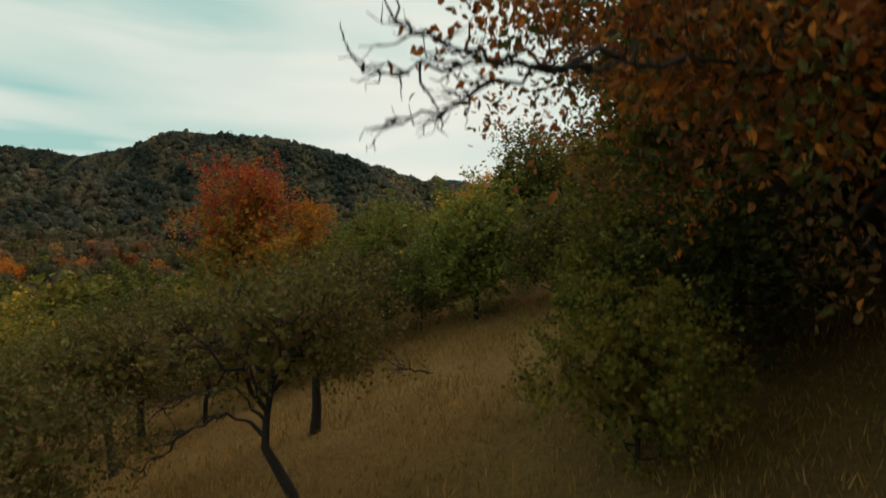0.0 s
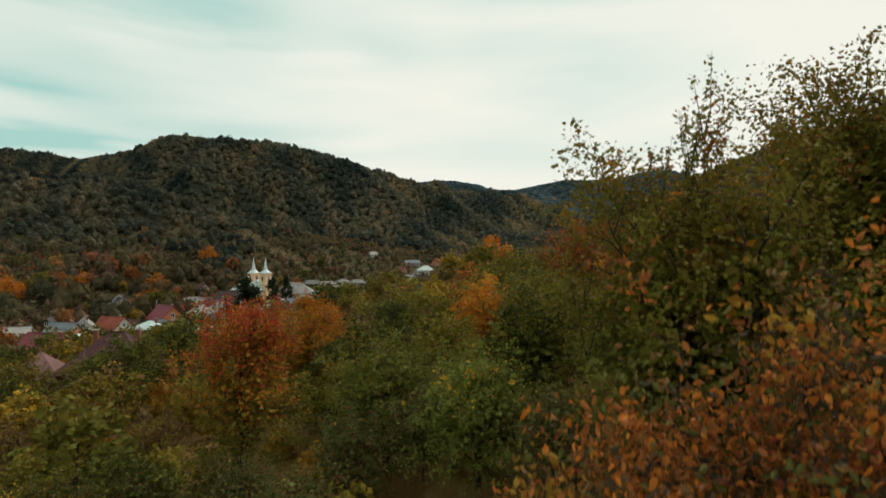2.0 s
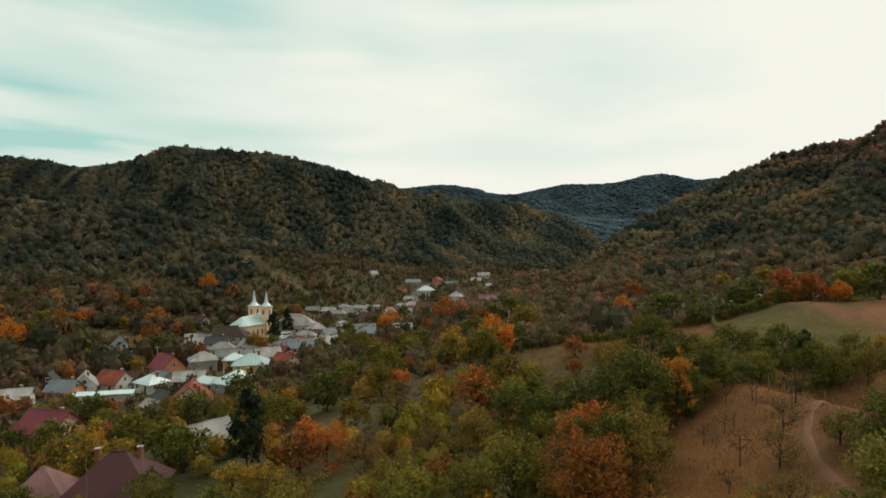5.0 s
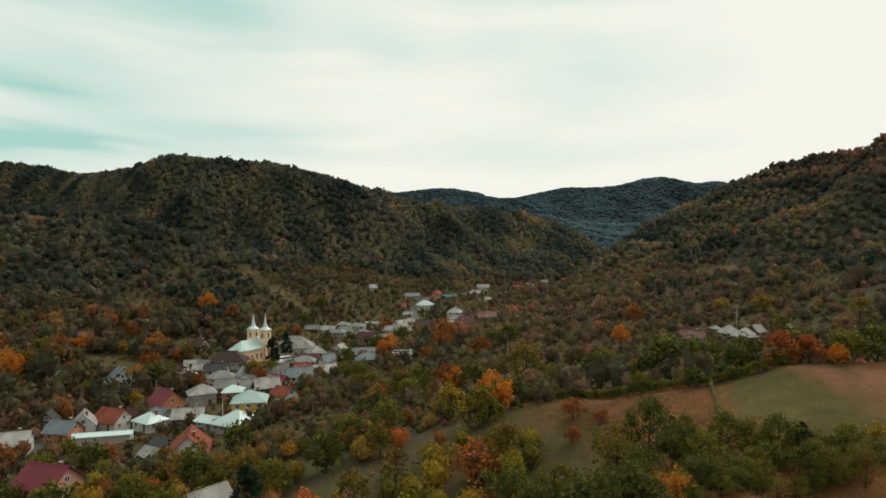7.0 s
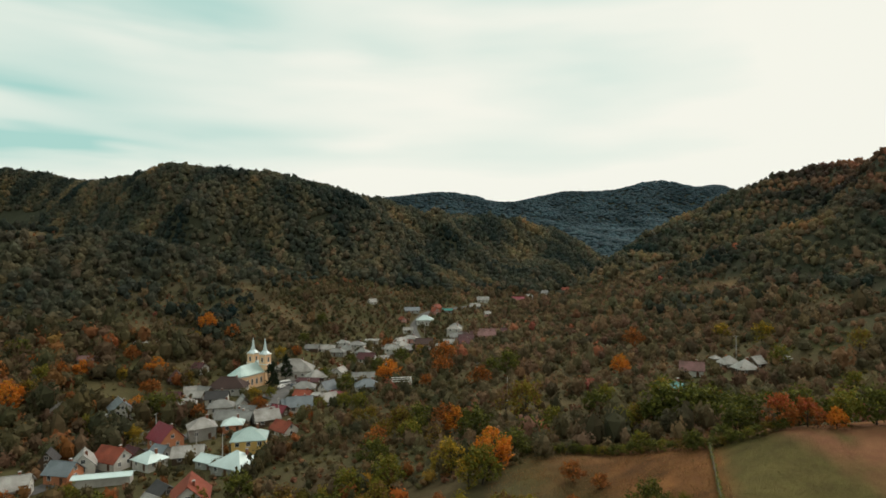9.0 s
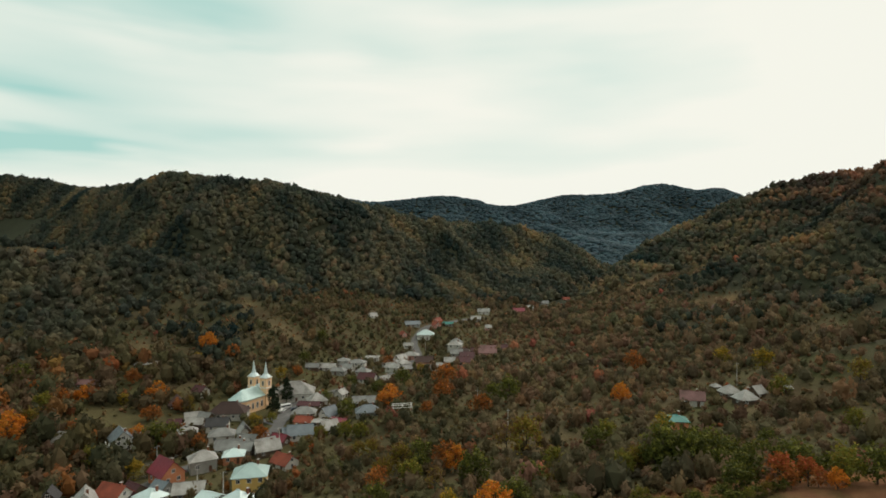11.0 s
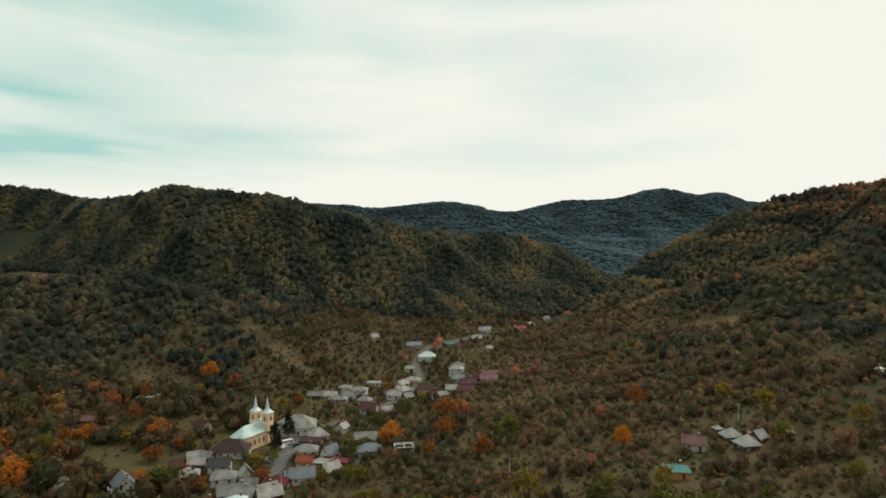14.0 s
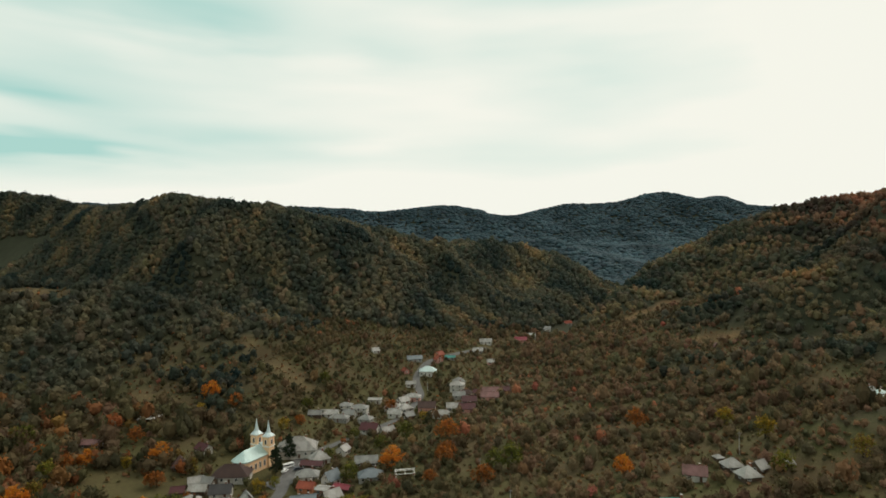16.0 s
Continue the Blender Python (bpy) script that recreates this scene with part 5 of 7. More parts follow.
roof_frame(-17.8, 254, 12)

# ---- woods: too many to count ----
def wood_crowns(seed, cards, lumps=3, card=0.42, tousle=0.45, heart=0.60):
    """A crown for the woods, about one metre in radius: a small dark heart inside many loose clumps of leaves."""
    g = np.random.default_rng(seed)
    bm = bmesh.new()
    bmesh.ops.create_icosphere(bm, subdivisions=1, radius=1.0)
    V = np.array([v.co for v in bm.verts])
    F = np.array([[v.index for v in f.verts] for f in bm.faces])
    bm.free()
    V = V * (1 + g.normal(0, 0.12, len(V)))[:, None] * np.array([heart, heart, heart * 1.12]) + np.array([0, 0, 0.02])
    Ps, Ns = [], []
    for q in range(lumps):
        a, far = g.uniform(0, 6.3), (0.0 if q == 0 else g.uniform(0.3, 0.55))
        r = 0.72 if q == 0 else g.uniform(0.40, 0.58)
        c = np.array([np.cos(a) * far, np.sin(a) * far, 0.12 if q == 0 else g.uniform(-0.45, 0.35)])
        m = cards // lumps
        d = g.normal(0, 1, (m, 3))
        d[:, 2] = np.abs(d[:, 2]) * 1.2 - 0.55
        d /= np.linalg.norm(d, axis=1)[:, None]
        Ps.append(d * r * g.uniform(0.8, 1.2, (m, 1)) * np.array([1, 1, 1.1]) + c)
        Ns.append(d + g.normal(0, tousle, (m, 3)))
    P, N = np.concatenate(Ps), np.concatenate(Ns)
    N /= np.linalg.norm(N, axis=1)[:, None]
    s = np.cross(N, g.normal(0, 1, N.shape))
    s /= np.linalg.norm(s, axis=1)[:, None] + 1e-9
    t = np.cross(N, s)
    L = card * g.uniform(0.6, 1.35, len(P))[:, None]
    cv = np.stack([P - t * L * 0.5 - N * L * 0.1, P + s * L * 0.4, P + t * L * 0.5 - N * L * 0.1, P - s * L * 0.4], 1).reshape(-1, 3)
    i = np.arange(len(P))[:, None] * 4 + len(V)
    tri = np.concatenate([i + np.array([[0, 1, 3]]), i + np.array([[1, 2, 3]])])
    return np.concatenate([V, cv]), np.concatenate([F, tri])


def clear_of_houses(X, Y, extra):
    ok = np.ones(len(X), bool)
    for hx, hy, hr in FOOTPRINTS:
        ok &= np.hypot(X - hx, Y - hy) > hr + extra
    return ok


def plant_wood(name, label, X, Y, R, squat, C, masters, sink=0.25, smooth=False):
    """Crowns at X, Y with radius R and height factor squat, coloured C, in one mesh."""
    g = np.random.default_rng(len(X))
    Z = ground_z(X, Y)
    Vs, Fs, Cs, k = [], [], [], 0
    which = g.integers(0, len(masters), len(X))
    for m, (MV, MF) in enumerate(masters):
        i = np.nonzero(which == m)[0]
        if not len(i):
            continue
        a = g.uniform(0, 2 * np.pi, len(i))
        c, s = np.cos(a)[:, None], np.sin(a)[:, None]
        P = np.empty((len(i), len(MV), 3))
        P[..., 0] = (MV[:, 0] * c - MV[:, 1] * s) * R[i, None] + X[i, None]
        P[..., 1] = (MV[:, 0] * s + MV[:, 1] * c) * R[i, None] + Y[i, None]
        P[..., 2] = (MV[:, 2] + 1.0 - sink) * R[i, None] * squat[i, None] + Z[i, None]
        Vs.append(P.reshape(-1, 3))
        Fs.append((MF[None] + (np.arange(len(i)) * len(MV))[:, None, None] + k).reshape(-1, 3))
        up = np.clip(MV[:, 2] * 0.5 + 0.5, 0, 1)[None, :, None]
        Cs.append((C[i, None, :] * np.ones_like(up)).reshape(-1, 3))
        k += len(i) * len(MV)
    me = mesh_np(name, np.concatenate(Vs), [np.concatenate(Fs)], WOODS, np.concatenate(Cs), smooth)
    return tagged(new(name, me), label, "woods", kind="stuff")


def scatter(seed, x0, x1, y0, y1, step):
    """A jittered grid of planting places."""
    g = np.random.default_rng(seed)
    X, Y = np.meshgrid(np.arange(x0, x1, step), np.arange(y0, y1, step))
    X = X + g.uniform(-0.5, 0.5, X.shape) * step
    Y = Y + g.uniform(-0.5, 0.5, Y.shape) * step
    return g, X.ravel(), Y.ravel()


def pick_colours(g, n, palette):
    pal, w = np.array([p[:3] for p in palette]), np.array([p[3] for p in palette])
    C = pal[g.choice(len(pal), n, p=w / w.sum())]
    return C * np.array([1.52, 1.20, 1.14]) * g.uniform(0.86, 1.15, (n, 1)) * (1 + g.normal(0, 0.05, (n, 3)))


FOREST = [(0.038, 0.046, 0.024, 5), (0.052, 0.055, 0.026, 4), (0.066, 0.058, 0.028, 3), (0.078, 0.060, 0.030, 2), (0.095, 0.072, 0.034, 0.3), (0.034, 0.042, 0.024, 3)]
RUSSET = [(0.056, 0.052, 0.026, 4), (0.082, 0.058, 0.030, 3), (0.10, 0.058, 0.030, 2), (0.044, 0.048, 0.024, 3), (0.115, 0.060, 0.030, 0.3), (0.080, 0.072, 0.028, 1.5)]
SCRUB = [(0.066, 0.070, 0.028, 5), (0.085, 0.080, 0.032, 4), (0.088, 0.072, 0.032, 3.5), (0.046, 0.054, 0.024, 3), (0.13, 0.095, 0.034, 0.5), (0.19, 0.085, 0.030, 0.12), (0.16, 0.060, 0.032, 0.06), (0.098, 0.074, 0.036, 2)]
# bluish palette: the haze over the far ridge is painted in
HAZY_FARWOOD = [(0.048, 0.068, 0.062, 5), (0.058, 0.070, 0.058, 3), (0.070, 0.066, 0.058, 2), (0.040, 0.058, 0.056, 3)]
CHURCH_GREEN = [(-145, 240), (-110, 240), (-104, 262), (-140, 262)]


def in_view(X, Y, margin=40):
    return (np.abs(X) < 0.80 * Y + margin) & (Y > 0)


crowns = [wood_crowns(s, 24, 4, card=0.62, tousle=0.4, heart=0.74) for s in range(16)]
bush_crowns = [wood_crowns(60 + s, 36, 4, card=0.46, tousle=0.7) for s in range(12)]
garden_crowns = [wood_crowns(160 + s, 85, 5, card=0.34, tousle=0.8) for s in range(12)]
front_crowns = [wood_crowns(200 + s, 45, 5, card=0.46, tousle=0.75, heart=0.66) for s in range(12)]
low_crowns = [wood_crowns(30 + s, 0, 1, heart=1.0) for s in range(6)]
tuft_crowns = [wood_crowns(45 + s, 6, 2, card=1.0) for s in range(8)]

# closed forest on the two hills, with a bluish haze cast in its colours
g, X, Y = scatter(1, -1150, 760, 300, 1360, 6.5)
k = in_view(X, Y) & (g.uniform(0, 1, len(X)) < wood_share(X, Y)) & ((Y < 1010) | ((X < -420) & (land(X, Y) > 120))) & (land(X, Y) > valley_floor(Y) + 3)
X, Y = X[k], Y[k]
east = X > np.interp(Y, [300, 600, 850, 1010], [120, 150, 225, 300])
for side_mask, nm, lb, pal, haze_cast in ((~east, "hill_forest", "dark autumn forest covering the long hill", FOREST, (0.91, 1.17, 1.66)), (east, "east_forest", "russet and green forest on the steep hillside", RUSSET, (1.02, 1.24, 1.62))):
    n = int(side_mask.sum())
    tone = pick_colours(g, n, pal) * np.array(haze_cast)
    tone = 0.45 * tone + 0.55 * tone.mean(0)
    # stands of mixed tone, which also put gully shade into the colour
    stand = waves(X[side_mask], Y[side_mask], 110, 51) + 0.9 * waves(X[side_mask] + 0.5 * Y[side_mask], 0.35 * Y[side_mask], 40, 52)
    # crowns beyond Y 740 painted lighter for haze on the far spur
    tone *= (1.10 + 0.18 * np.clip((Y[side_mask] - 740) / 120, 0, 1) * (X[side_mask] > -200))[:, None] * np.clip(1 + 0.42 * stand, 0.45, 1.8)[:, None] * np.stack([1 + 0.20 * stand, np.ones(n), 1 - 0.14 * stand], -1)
    if nm == "east_forest":
        high = np.clip((land(X[side_mask], Y[side_mask]) - 70) / 60, 0, 1) * np.clip((X[side_mask] / Y[side_mask] - 0.5) / 0.15, 0, 1)
        tone *= 1 + high[:, None] * np.array([0.30, -0.08, -0.05]) - (1 - high[:, None]) * np.array([0.16, 0.02, 0.0])
    grown = 0.5 + 0.5 * waves(X[side_mask], Y[side_mask], 70, 54) - 0.6 * (nm == "east_forest")
    size, tall, front = 2.5 + 1.5 * np.clip(grown, 0, 1) + 2.8 * g.beta(1.5, 2.4, n), g.uniform(0.8, 1.35, n), Y[side_mask] < 520
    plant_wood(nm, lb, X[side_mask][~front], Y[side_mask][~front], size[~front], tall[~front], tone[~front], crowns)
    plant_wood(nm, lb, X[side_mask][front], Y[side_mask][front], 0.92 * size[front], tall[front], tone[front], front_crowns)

# the far ridge; its blue haze is put into the crown colours
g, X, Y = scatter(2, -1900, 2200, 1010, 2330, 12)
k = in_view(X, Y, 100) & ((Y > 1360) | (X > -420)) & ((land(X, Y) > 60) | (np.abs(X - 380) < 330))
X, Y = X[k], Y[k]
plant_wood("far_forest", "forest on the distant ridge, tinted blue-green for haze", X, Y, g.uniform(8.0, 10.0, len(X)), g.uniform(0.34, 0.42, len(X)), (0.3 * pick_colours(g, len(X), HAZY_FARWOOD) + 0.7 * np.array([0.055, 0.066, 0.059])) * np.array([0.97, 1.36, 1.80]) * np.clip(1 + 0.25 * waves(X, Y, 160, 55), 0.6, 1.5)[:, None], low_crowns, smooth=True)

# scrub and old orchards on the open slopes
g, X, Y = scatter(3, -480, 480, 122, 680, 4.9)
w = wood_share(X, Y)
patch = 0.50 + 0.60 * waves(X, Y, 60, 41) + 0.25 * waves(X, Y, 18, 42) + np.where(X > 30, 1.1, 0.25) * waves(0.10 * X, Y - 0.15 * X, 20, 43)
village = np.clip(1.3 - along(X, Y, MAIN_ROAD) / 45, 0, 1) * np.clip((620 - Y) / 60, 0, 1)
k = in_view(X, Y) & (g.uniform(0, 1, len(X)) < (1 - w) * np.clip(patch + np.where(X > 0, np.where(Y < 330, 0.5, 0.28), 0.30), np.where((X > 10) & (Y < 330), 0.5, 0.25), 0.95) * (1 - 0.25 * village) * (1 - open_share(X, Y)))
k &= (along(X, Y, MAIN_ROAD) > 5) & clear_of_houses(X, Y, 1.2) & (within(X, Y, CHURCH_GREEN, 2) < 0.5) & (within(X, Y, MEADOW, 2) + within(X, Y, BARE_EARTH, 2) < 0.4)
X, Y = X[k], Y[k]
R = (1.0 + 2.6 * g.beta(1.2, 2.2, len(X))) * np.where((X < -95) & (Y < 330), 1.7, np.where(village[k] > 0.4, 0.9, 1.0)) * np.where(Y > 300, 1.12, 1.0)
band = np.where(X > 30, waves(0.10 * X, Y - 0.15 * X, 20, 43), 0)
R *= np.clip(1 + 0.45 * band, 0.6, 1.6)
# hedges along the old terraces of the open slope
hx, hy = [], []
for row in range(22):
    x0 = g.uniform(25, 130)
    x = np.arange(x0, x0 + g.uniform(60, 170), 2.3)
    y = 250 + 15.5 * row + g.uniform(-4, 4) + 0.16 * (x - 80) + 4 * np.sin(x / 37 + row)
    keep = g.uniform(0, 1, len(x)) < 0.82
    hx.append(x[keep])
    hy.append(y[keep])
hx, hy = np.concatenate(hx), np.concatenate(hy)
keep = clear_of_houses(hx, hy, 1.5) & (along(hx, hy, MAIN_ROAD) > 6) & (wood_share(hx, hy) < 0.6) & (open_share(hx, hy) < 0.5)
hx, hy = hx[keep], hy[keep]
X, Y, R, band = np.concatenate([X, hx]), np.concatenate([Y, hy]), np.concatenate([R, g.uniform(1.3, 2.3, len(hx))]), np.concatenate([band, np.full(len(hx), 0.9)])
tones = pick_colours(g, len(X), SCRUB)
tones = 0.8 * tones + 0.2 * tones.mean(1)[:, None]
rusty = (X < -45) & (Y < 320) & (g.uniform(0, 1, len(X)) < 0.17)
tones[rusty] = pick_colours(g, int(rusty.sum()), [(0.13, 0.075, 0.030, 4), (0.17, 0.080, 0.028, 3), (0.22, 0.095, 0.028, 0.6), (0.12, 0.095, 0.030, 3)])
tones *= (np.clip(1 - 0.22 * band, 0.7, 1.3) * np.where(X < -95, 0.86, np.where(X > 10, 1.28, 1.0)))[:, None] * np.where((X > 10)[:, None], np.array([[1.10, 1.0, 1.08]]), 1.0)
stand = waves(X, Y, 55, 53)
tones *= np.clip(1 + 0.2 * stand, 0.6, 1.5)[:, None]
squat = g.uniform(0.9, 1.6, len(X))
close = Y < 290
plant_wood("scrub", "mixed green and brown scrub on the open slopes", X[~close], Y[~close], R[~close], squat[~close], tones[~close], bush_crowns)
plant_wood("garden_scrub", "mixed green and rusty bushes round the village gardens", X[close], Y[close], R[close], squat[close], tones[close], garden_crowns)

# low growth between the bushes
g, X, Y = scatter(6, -430, 430, 112, 600, 3.7)
w = wood_share(X, Y)
k = in_view(X, Y) & (g.uniform(0, 1, len(X)) < (1 - w) * np.clip(0.80 + 0.45 * waves(X, Y, 30, 46), 0.5, 0.98) * (1 - 0.30 * open_share(X, Y))) & (along(X, Y, MAIN_ROAD) > 4) & clear_of_houses(X, Y, 0.4)
k &= (within(X, Y, CHURCH_GREEN, 2) < 0.5) & (within(X, Y, MEADOW, 2) + within(X, Y, BARE_EARTH, 2) < 0.3) & (Y > 118 + 0.1 * np.abs(X))
X, Y = X[k], Y[k]
plant_wood("undergrowth", "low brown and olive undergrowth between bushes", X, Y, g.uniform(0.6, 1.5, len(X)), g.uniform(0.5, 0.9, len(X)), pick_colours(g, len(X), [(0.075, 0.070, 0.030, 4), (0.10, 0.072, 0.038, 4), (0.055, 0.058, 0.026, 3), (0.13, 0.085, 0.045, 2), (0.16, 0.075, 0.032, 0.3)]), tuft_crowns)

# thickets on the near slope, between the single trees
near_crowns = [wood_crowns(90 + s, 260, 4, card=0.22) for s in range(8)]
g, X, Y = scatter(4, -100, 30, 24, 128, 3.7)
patch = 0.62 + 0.4 * waves(X, Y, 26, 61) + 0.25 * waves(X, Y, 9, 62)
k = in_view(X, Y, 6) & (g.uniform(0, 1, len(X)) < np.clip(patch, 0.15, 0.95)) & clear_of_houses(X, Y, 3.0) & (land(X, Y) < 9.5) & (X < 16)
k &= ~((Y > 108) & (X > 2)) & ~((np.abs(X + 1) < 4.5) & (Y < 34) & (Y > 22) & (X > -3.0)) & (np.hypot(X + 66, Y - 148) > 10)
k &= (within(X, Y, [(-30, 84), (-4, 84), (-4, 122), (-30, 118)], 4) < g.uniform(0, 1.6, len(X)))
X, Y = X[k], Y[k]
R = g.uniform(1.1, 2.2, len(X)) * np.clip(0.7 + Y / 160, 0.7, 1.25)
plant_wood("thicket", "green and yellowing thicket on the lower slope", X, Y, R, g.uniform(0.9, 1.35, len(X)), pick_colours(g, len(X), [(*GREEN, 5), (*OLIVE, 5), (*DARK, 3), (*BROWN, 1.6), (0.17, 0.13, 0.03, 1.2), (*RUST, 0.3)]), near_crowns)

# ---- trees by the start, on the slope and in the gardens ----
# the orange-leaved walnut that the way up passes, and the taller cherries behind it
walnut = make_tree("walnut_tree", "spreading walnut tree with large orange-brown autumn leaves", 11, 8.0, 4.9, 1.8, 31000, 0.12,
          [(0.22, 0.075, 0.020, 4, -1), (*RUST, 4, -1), (0.46, 0.15, 0.020, 3.2, -1), (*BROWN, 3, -1), (0.10, 0.100, 0.024, 3.2, -1), (0.24, 0.052, 0.024, 0.8, -1), (0.28, 0.16, 0.022, 1.0, -1), (0.055, 0.04, 0.02, 2.5, -1)],
          0.22, (-0.5, -0.3), 16, 5, 0.25, 0.13, shape="oval", at=(6.1, 7.7), droop=0.9, hub=0.85, clumps=170, low=0.27, heart=0.10, rays=2,
          lobes=[(-4.7, -1.4, 5.3, 1.1), (-3.9, -1.2, 6.4, 1.0), (-3.4, -2.2, 4.2, 0.8), (-2.2, -2.0, 5.6, 1.0), (3.2, 0.3, 8.4, 1.5), (2.6, 0.4, 7.2, 1.5), (-1.6, -0.6, 7.2, 1.1), (-0.8, -2.0, 7.4, 1.2)])


def bare_branch(tree, start, points, seed, thick=0.034, spread_by=1.0, name="bare_branch"):
    """A leafless limb with forking twigs, under the tree that bears it; places in the world."""
    g = np.random.default_rng(seed)
    o = np.array(tree.matrix_world.translation)
    pieces = []
    path = [np.array(start) - o] + [np.array(p) - o for p in points]
    for k, (a, b) in enumerate(zip(path, path[1:])):
        lp, lr = limb(g, a, b, thick * 0.72 ** k + 0.002, 6, 0.08)
        pieces.append(tube(lp, np.maximum(lr, thick * 0.5 * 0.72 ** k), 5))
        if k < 1:
            continue
        for _ in range(6):
            s = lp[g.integers(0, 6)]
            d = (b - a) / np.linalg.norm(b - a) * 0.6 + g.normal(0, 0.5, 3)
            e = s + d / np.linalg.norm(d) * g.uniform(0.15, 0.42) * spread_by
            tp, tr = limb(g, s, e, 0.32 * thick, 5, 0.14)
            pieces.append(tube(tp, np.maximum(tr, 0.0028), 4))
            for _ in range(2):
                q = tp[g.integers(1, 5)]
                d2 = d + g.normal(0, 0.6, 3)
                up, ur = limb(g, q, q + d2 / np.linalg.norm(d2) * g.uniform(0.08, 0.2) * spread_by, 0.2 * thick, 4, 0.1)
                pieces.append(tube(up, np.maximum(ur, 0.0022), 4))
    V, F = join_np(pieces)
    ob = new(name, mesh_np(name, V, [F], BARK, smooth=True))
    ob.parent = tree
    ob["label"] = "dead leafless branch"
    return ob


bpy.context.view_layer.update()
bare_branch(walnut, (4.6, 6.6, 6.0), [(1.9, 4.6, 5.5), (0.72, 3.85, 5.2), (0.12, 3.7, 5.16), (-0.5, 3.65, 5.1)], 3, 0.036)
bare_branch(walnut, (1.3, 4.2, 5.35), [(0.35, 3.75, 5.2), (0.0, 3.7, 5.3), (-0.3, 3.65, 5.42)], 4, 0.027)
bare_branch(walnut, (1.0, 4.0, 5.25), [(0.32, 3.75, 5.08), (0.03, 3.7, 4.88), (-0.36, 3.65, 4.8)], 5, 0.027)
# added trees beside and behind the start, mostly unseen, to shade the bank
# dark leaf colours: shade under the trees is already put into them
SHADE = [(*DARK, 5, -1), (*GREEN, 2, 0.9), (0.045, 0.052, 0.018, 4, -1), (0.09, 0.06, 0.024, 1, -1)]
make_tree("hornbeam_tree", "dense dark hornbeam added by the start for shade", 81, 9.5, 4.2, 0.4, 7000, 0.2, SHADE, 0.2, (0, 0), 14, 4, 0.5, 0.15, at=(11.2, 2.2), heart=0.5, low=0.03, clumps=90, group="wood edge")
make_tree("hornbeam_tree", "dense dark hornbeam added by the start for shade", 82, 9.0, 4.0, 0.4, 7000, 0.2, SHADE, 0.2, (0, 0), 14, 4, 0.5, 0.15, at=(12.6, 8.2), heart=0.5, low=0.02, clumps=90, group="wood edge")
make_tree("hornbeam_tree", "dense dark hornbeam added by the start for shade", 83, 8.0, 3.6, 0.4, 7000, 0.2, SHADE, 0.2, (0, 0), 14, 4, 0.5, 0.15, at=(7.6, -4.2), heart=0.5, low=0.03, clumps=90, group="wood edge")
make_tree("hornbeam_tree", "dense dark hornbeam added by the start for shade", 84, 6.0, 3.0, 0.3, 7000, 0.18, SHADE, 0.16, (0, 0), 14, 4, 0.4, 0.15, at=(9.3, 12.2), heart=0.7, low=0.01, clumps=90, group="wood edge")
make_tree("hornbeam_tree", "dense dark hornbeam added by the start for shade", 85, 6.2, 3.2, 0.3, 7000, 0.18, SHADE, 0.16, (0, 0), 14, 4, 0.4, 0.15, at=(13.4, 12.6), heart=0.7, low=0.01, clumps=90, group="wood edge")
# unseen trees behind the start, added to block sky light from the walnut
for sd, bx, by, bh in ((86, 4.8, -6.6, 12.0), (87, -1.8, -7.6, 11.5), (88, 13.5, -3.6, 10.0)):
    make_tree("hornbeam_tree", "dense dark hornbeam added by the start for shade", sd, bh, 3.9, 0.4, 6000, 0.22, SHADE, 0.2, (0, 0), 14, 4, 0.5, 0.15, at=(bx, by), heart=0.5, low=0.03, clumps=90, group="wood edge")
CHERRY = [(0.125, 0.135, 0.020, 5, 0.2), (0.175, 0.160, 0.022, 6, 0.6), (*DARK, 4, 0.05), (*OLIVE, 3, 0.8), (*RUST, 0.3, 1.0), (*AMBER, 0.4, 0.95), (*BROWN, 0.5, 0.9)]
make_tree("cherry_tree", "tall upright cherry tree with thin yellow-green leaves", 12, 11.4, 3.7, 0.6, 30000, 0.125, CHERRY, 0.17, (-0.3, 0.1), 18, 5, 0.9, 0.11, at=(6.6, 14.3), clumps=110, fill=0.5, shoots=75, shoot=(1.1, 2.3), taper=0.9, heart=0.25, low=0.04)
make_tree("cherry_tree", "broad cherry tree turning from green to yellow", 13, 10.6, 4.8, 0.6, 34000, 0.135, CHERRY, 0.2, (0.5, 0.3), 18, 5, 0.85, 0.11, at=(12.8, 16.0), clumps=120, fill=0.5, shoots=80, shoot=(1.0, 2.1), taper=0.8, heart=0.25, low=0.04)
make_tree("hazel_bush", "leafy green hazel bush at the wood edge", 15, 2.7, 1.45, 0.1, 7500, 0.075, [(*GREEN, 4, -1), (*OLIVE, 3, -1), (*DARK, 2, 0.1)], 0.05, (0, 0), 13, 4, 0.6, 0.16, at=(2.75, 8.3), category="bush", low=0.02)
make_tree("hazel_bush", "tall green hazel bush beside the walnut", 18, 3.6, 1.7, 0.1, 8000, 0.095, [(*GREEN, 4, -1), (*OLIVE, 2, 0.9), (*DARK, 4, 0.3)], 0.05, (0, 0), 13, 4, 0.6, 0.16, at=(3.5, 11.8), category="bush", low=0.02, clumps=90)
make_tree("hazel_bush", "dark green hazel bush under the walnut", 16, 3.8, 2.4, 0.1, 9000, 0.11, SHADE, 0.05, (0, 0), 13, 4, 0.5, 0.16, at=(5.2, 11.2), category="bush", low=0.02, clumps=110)
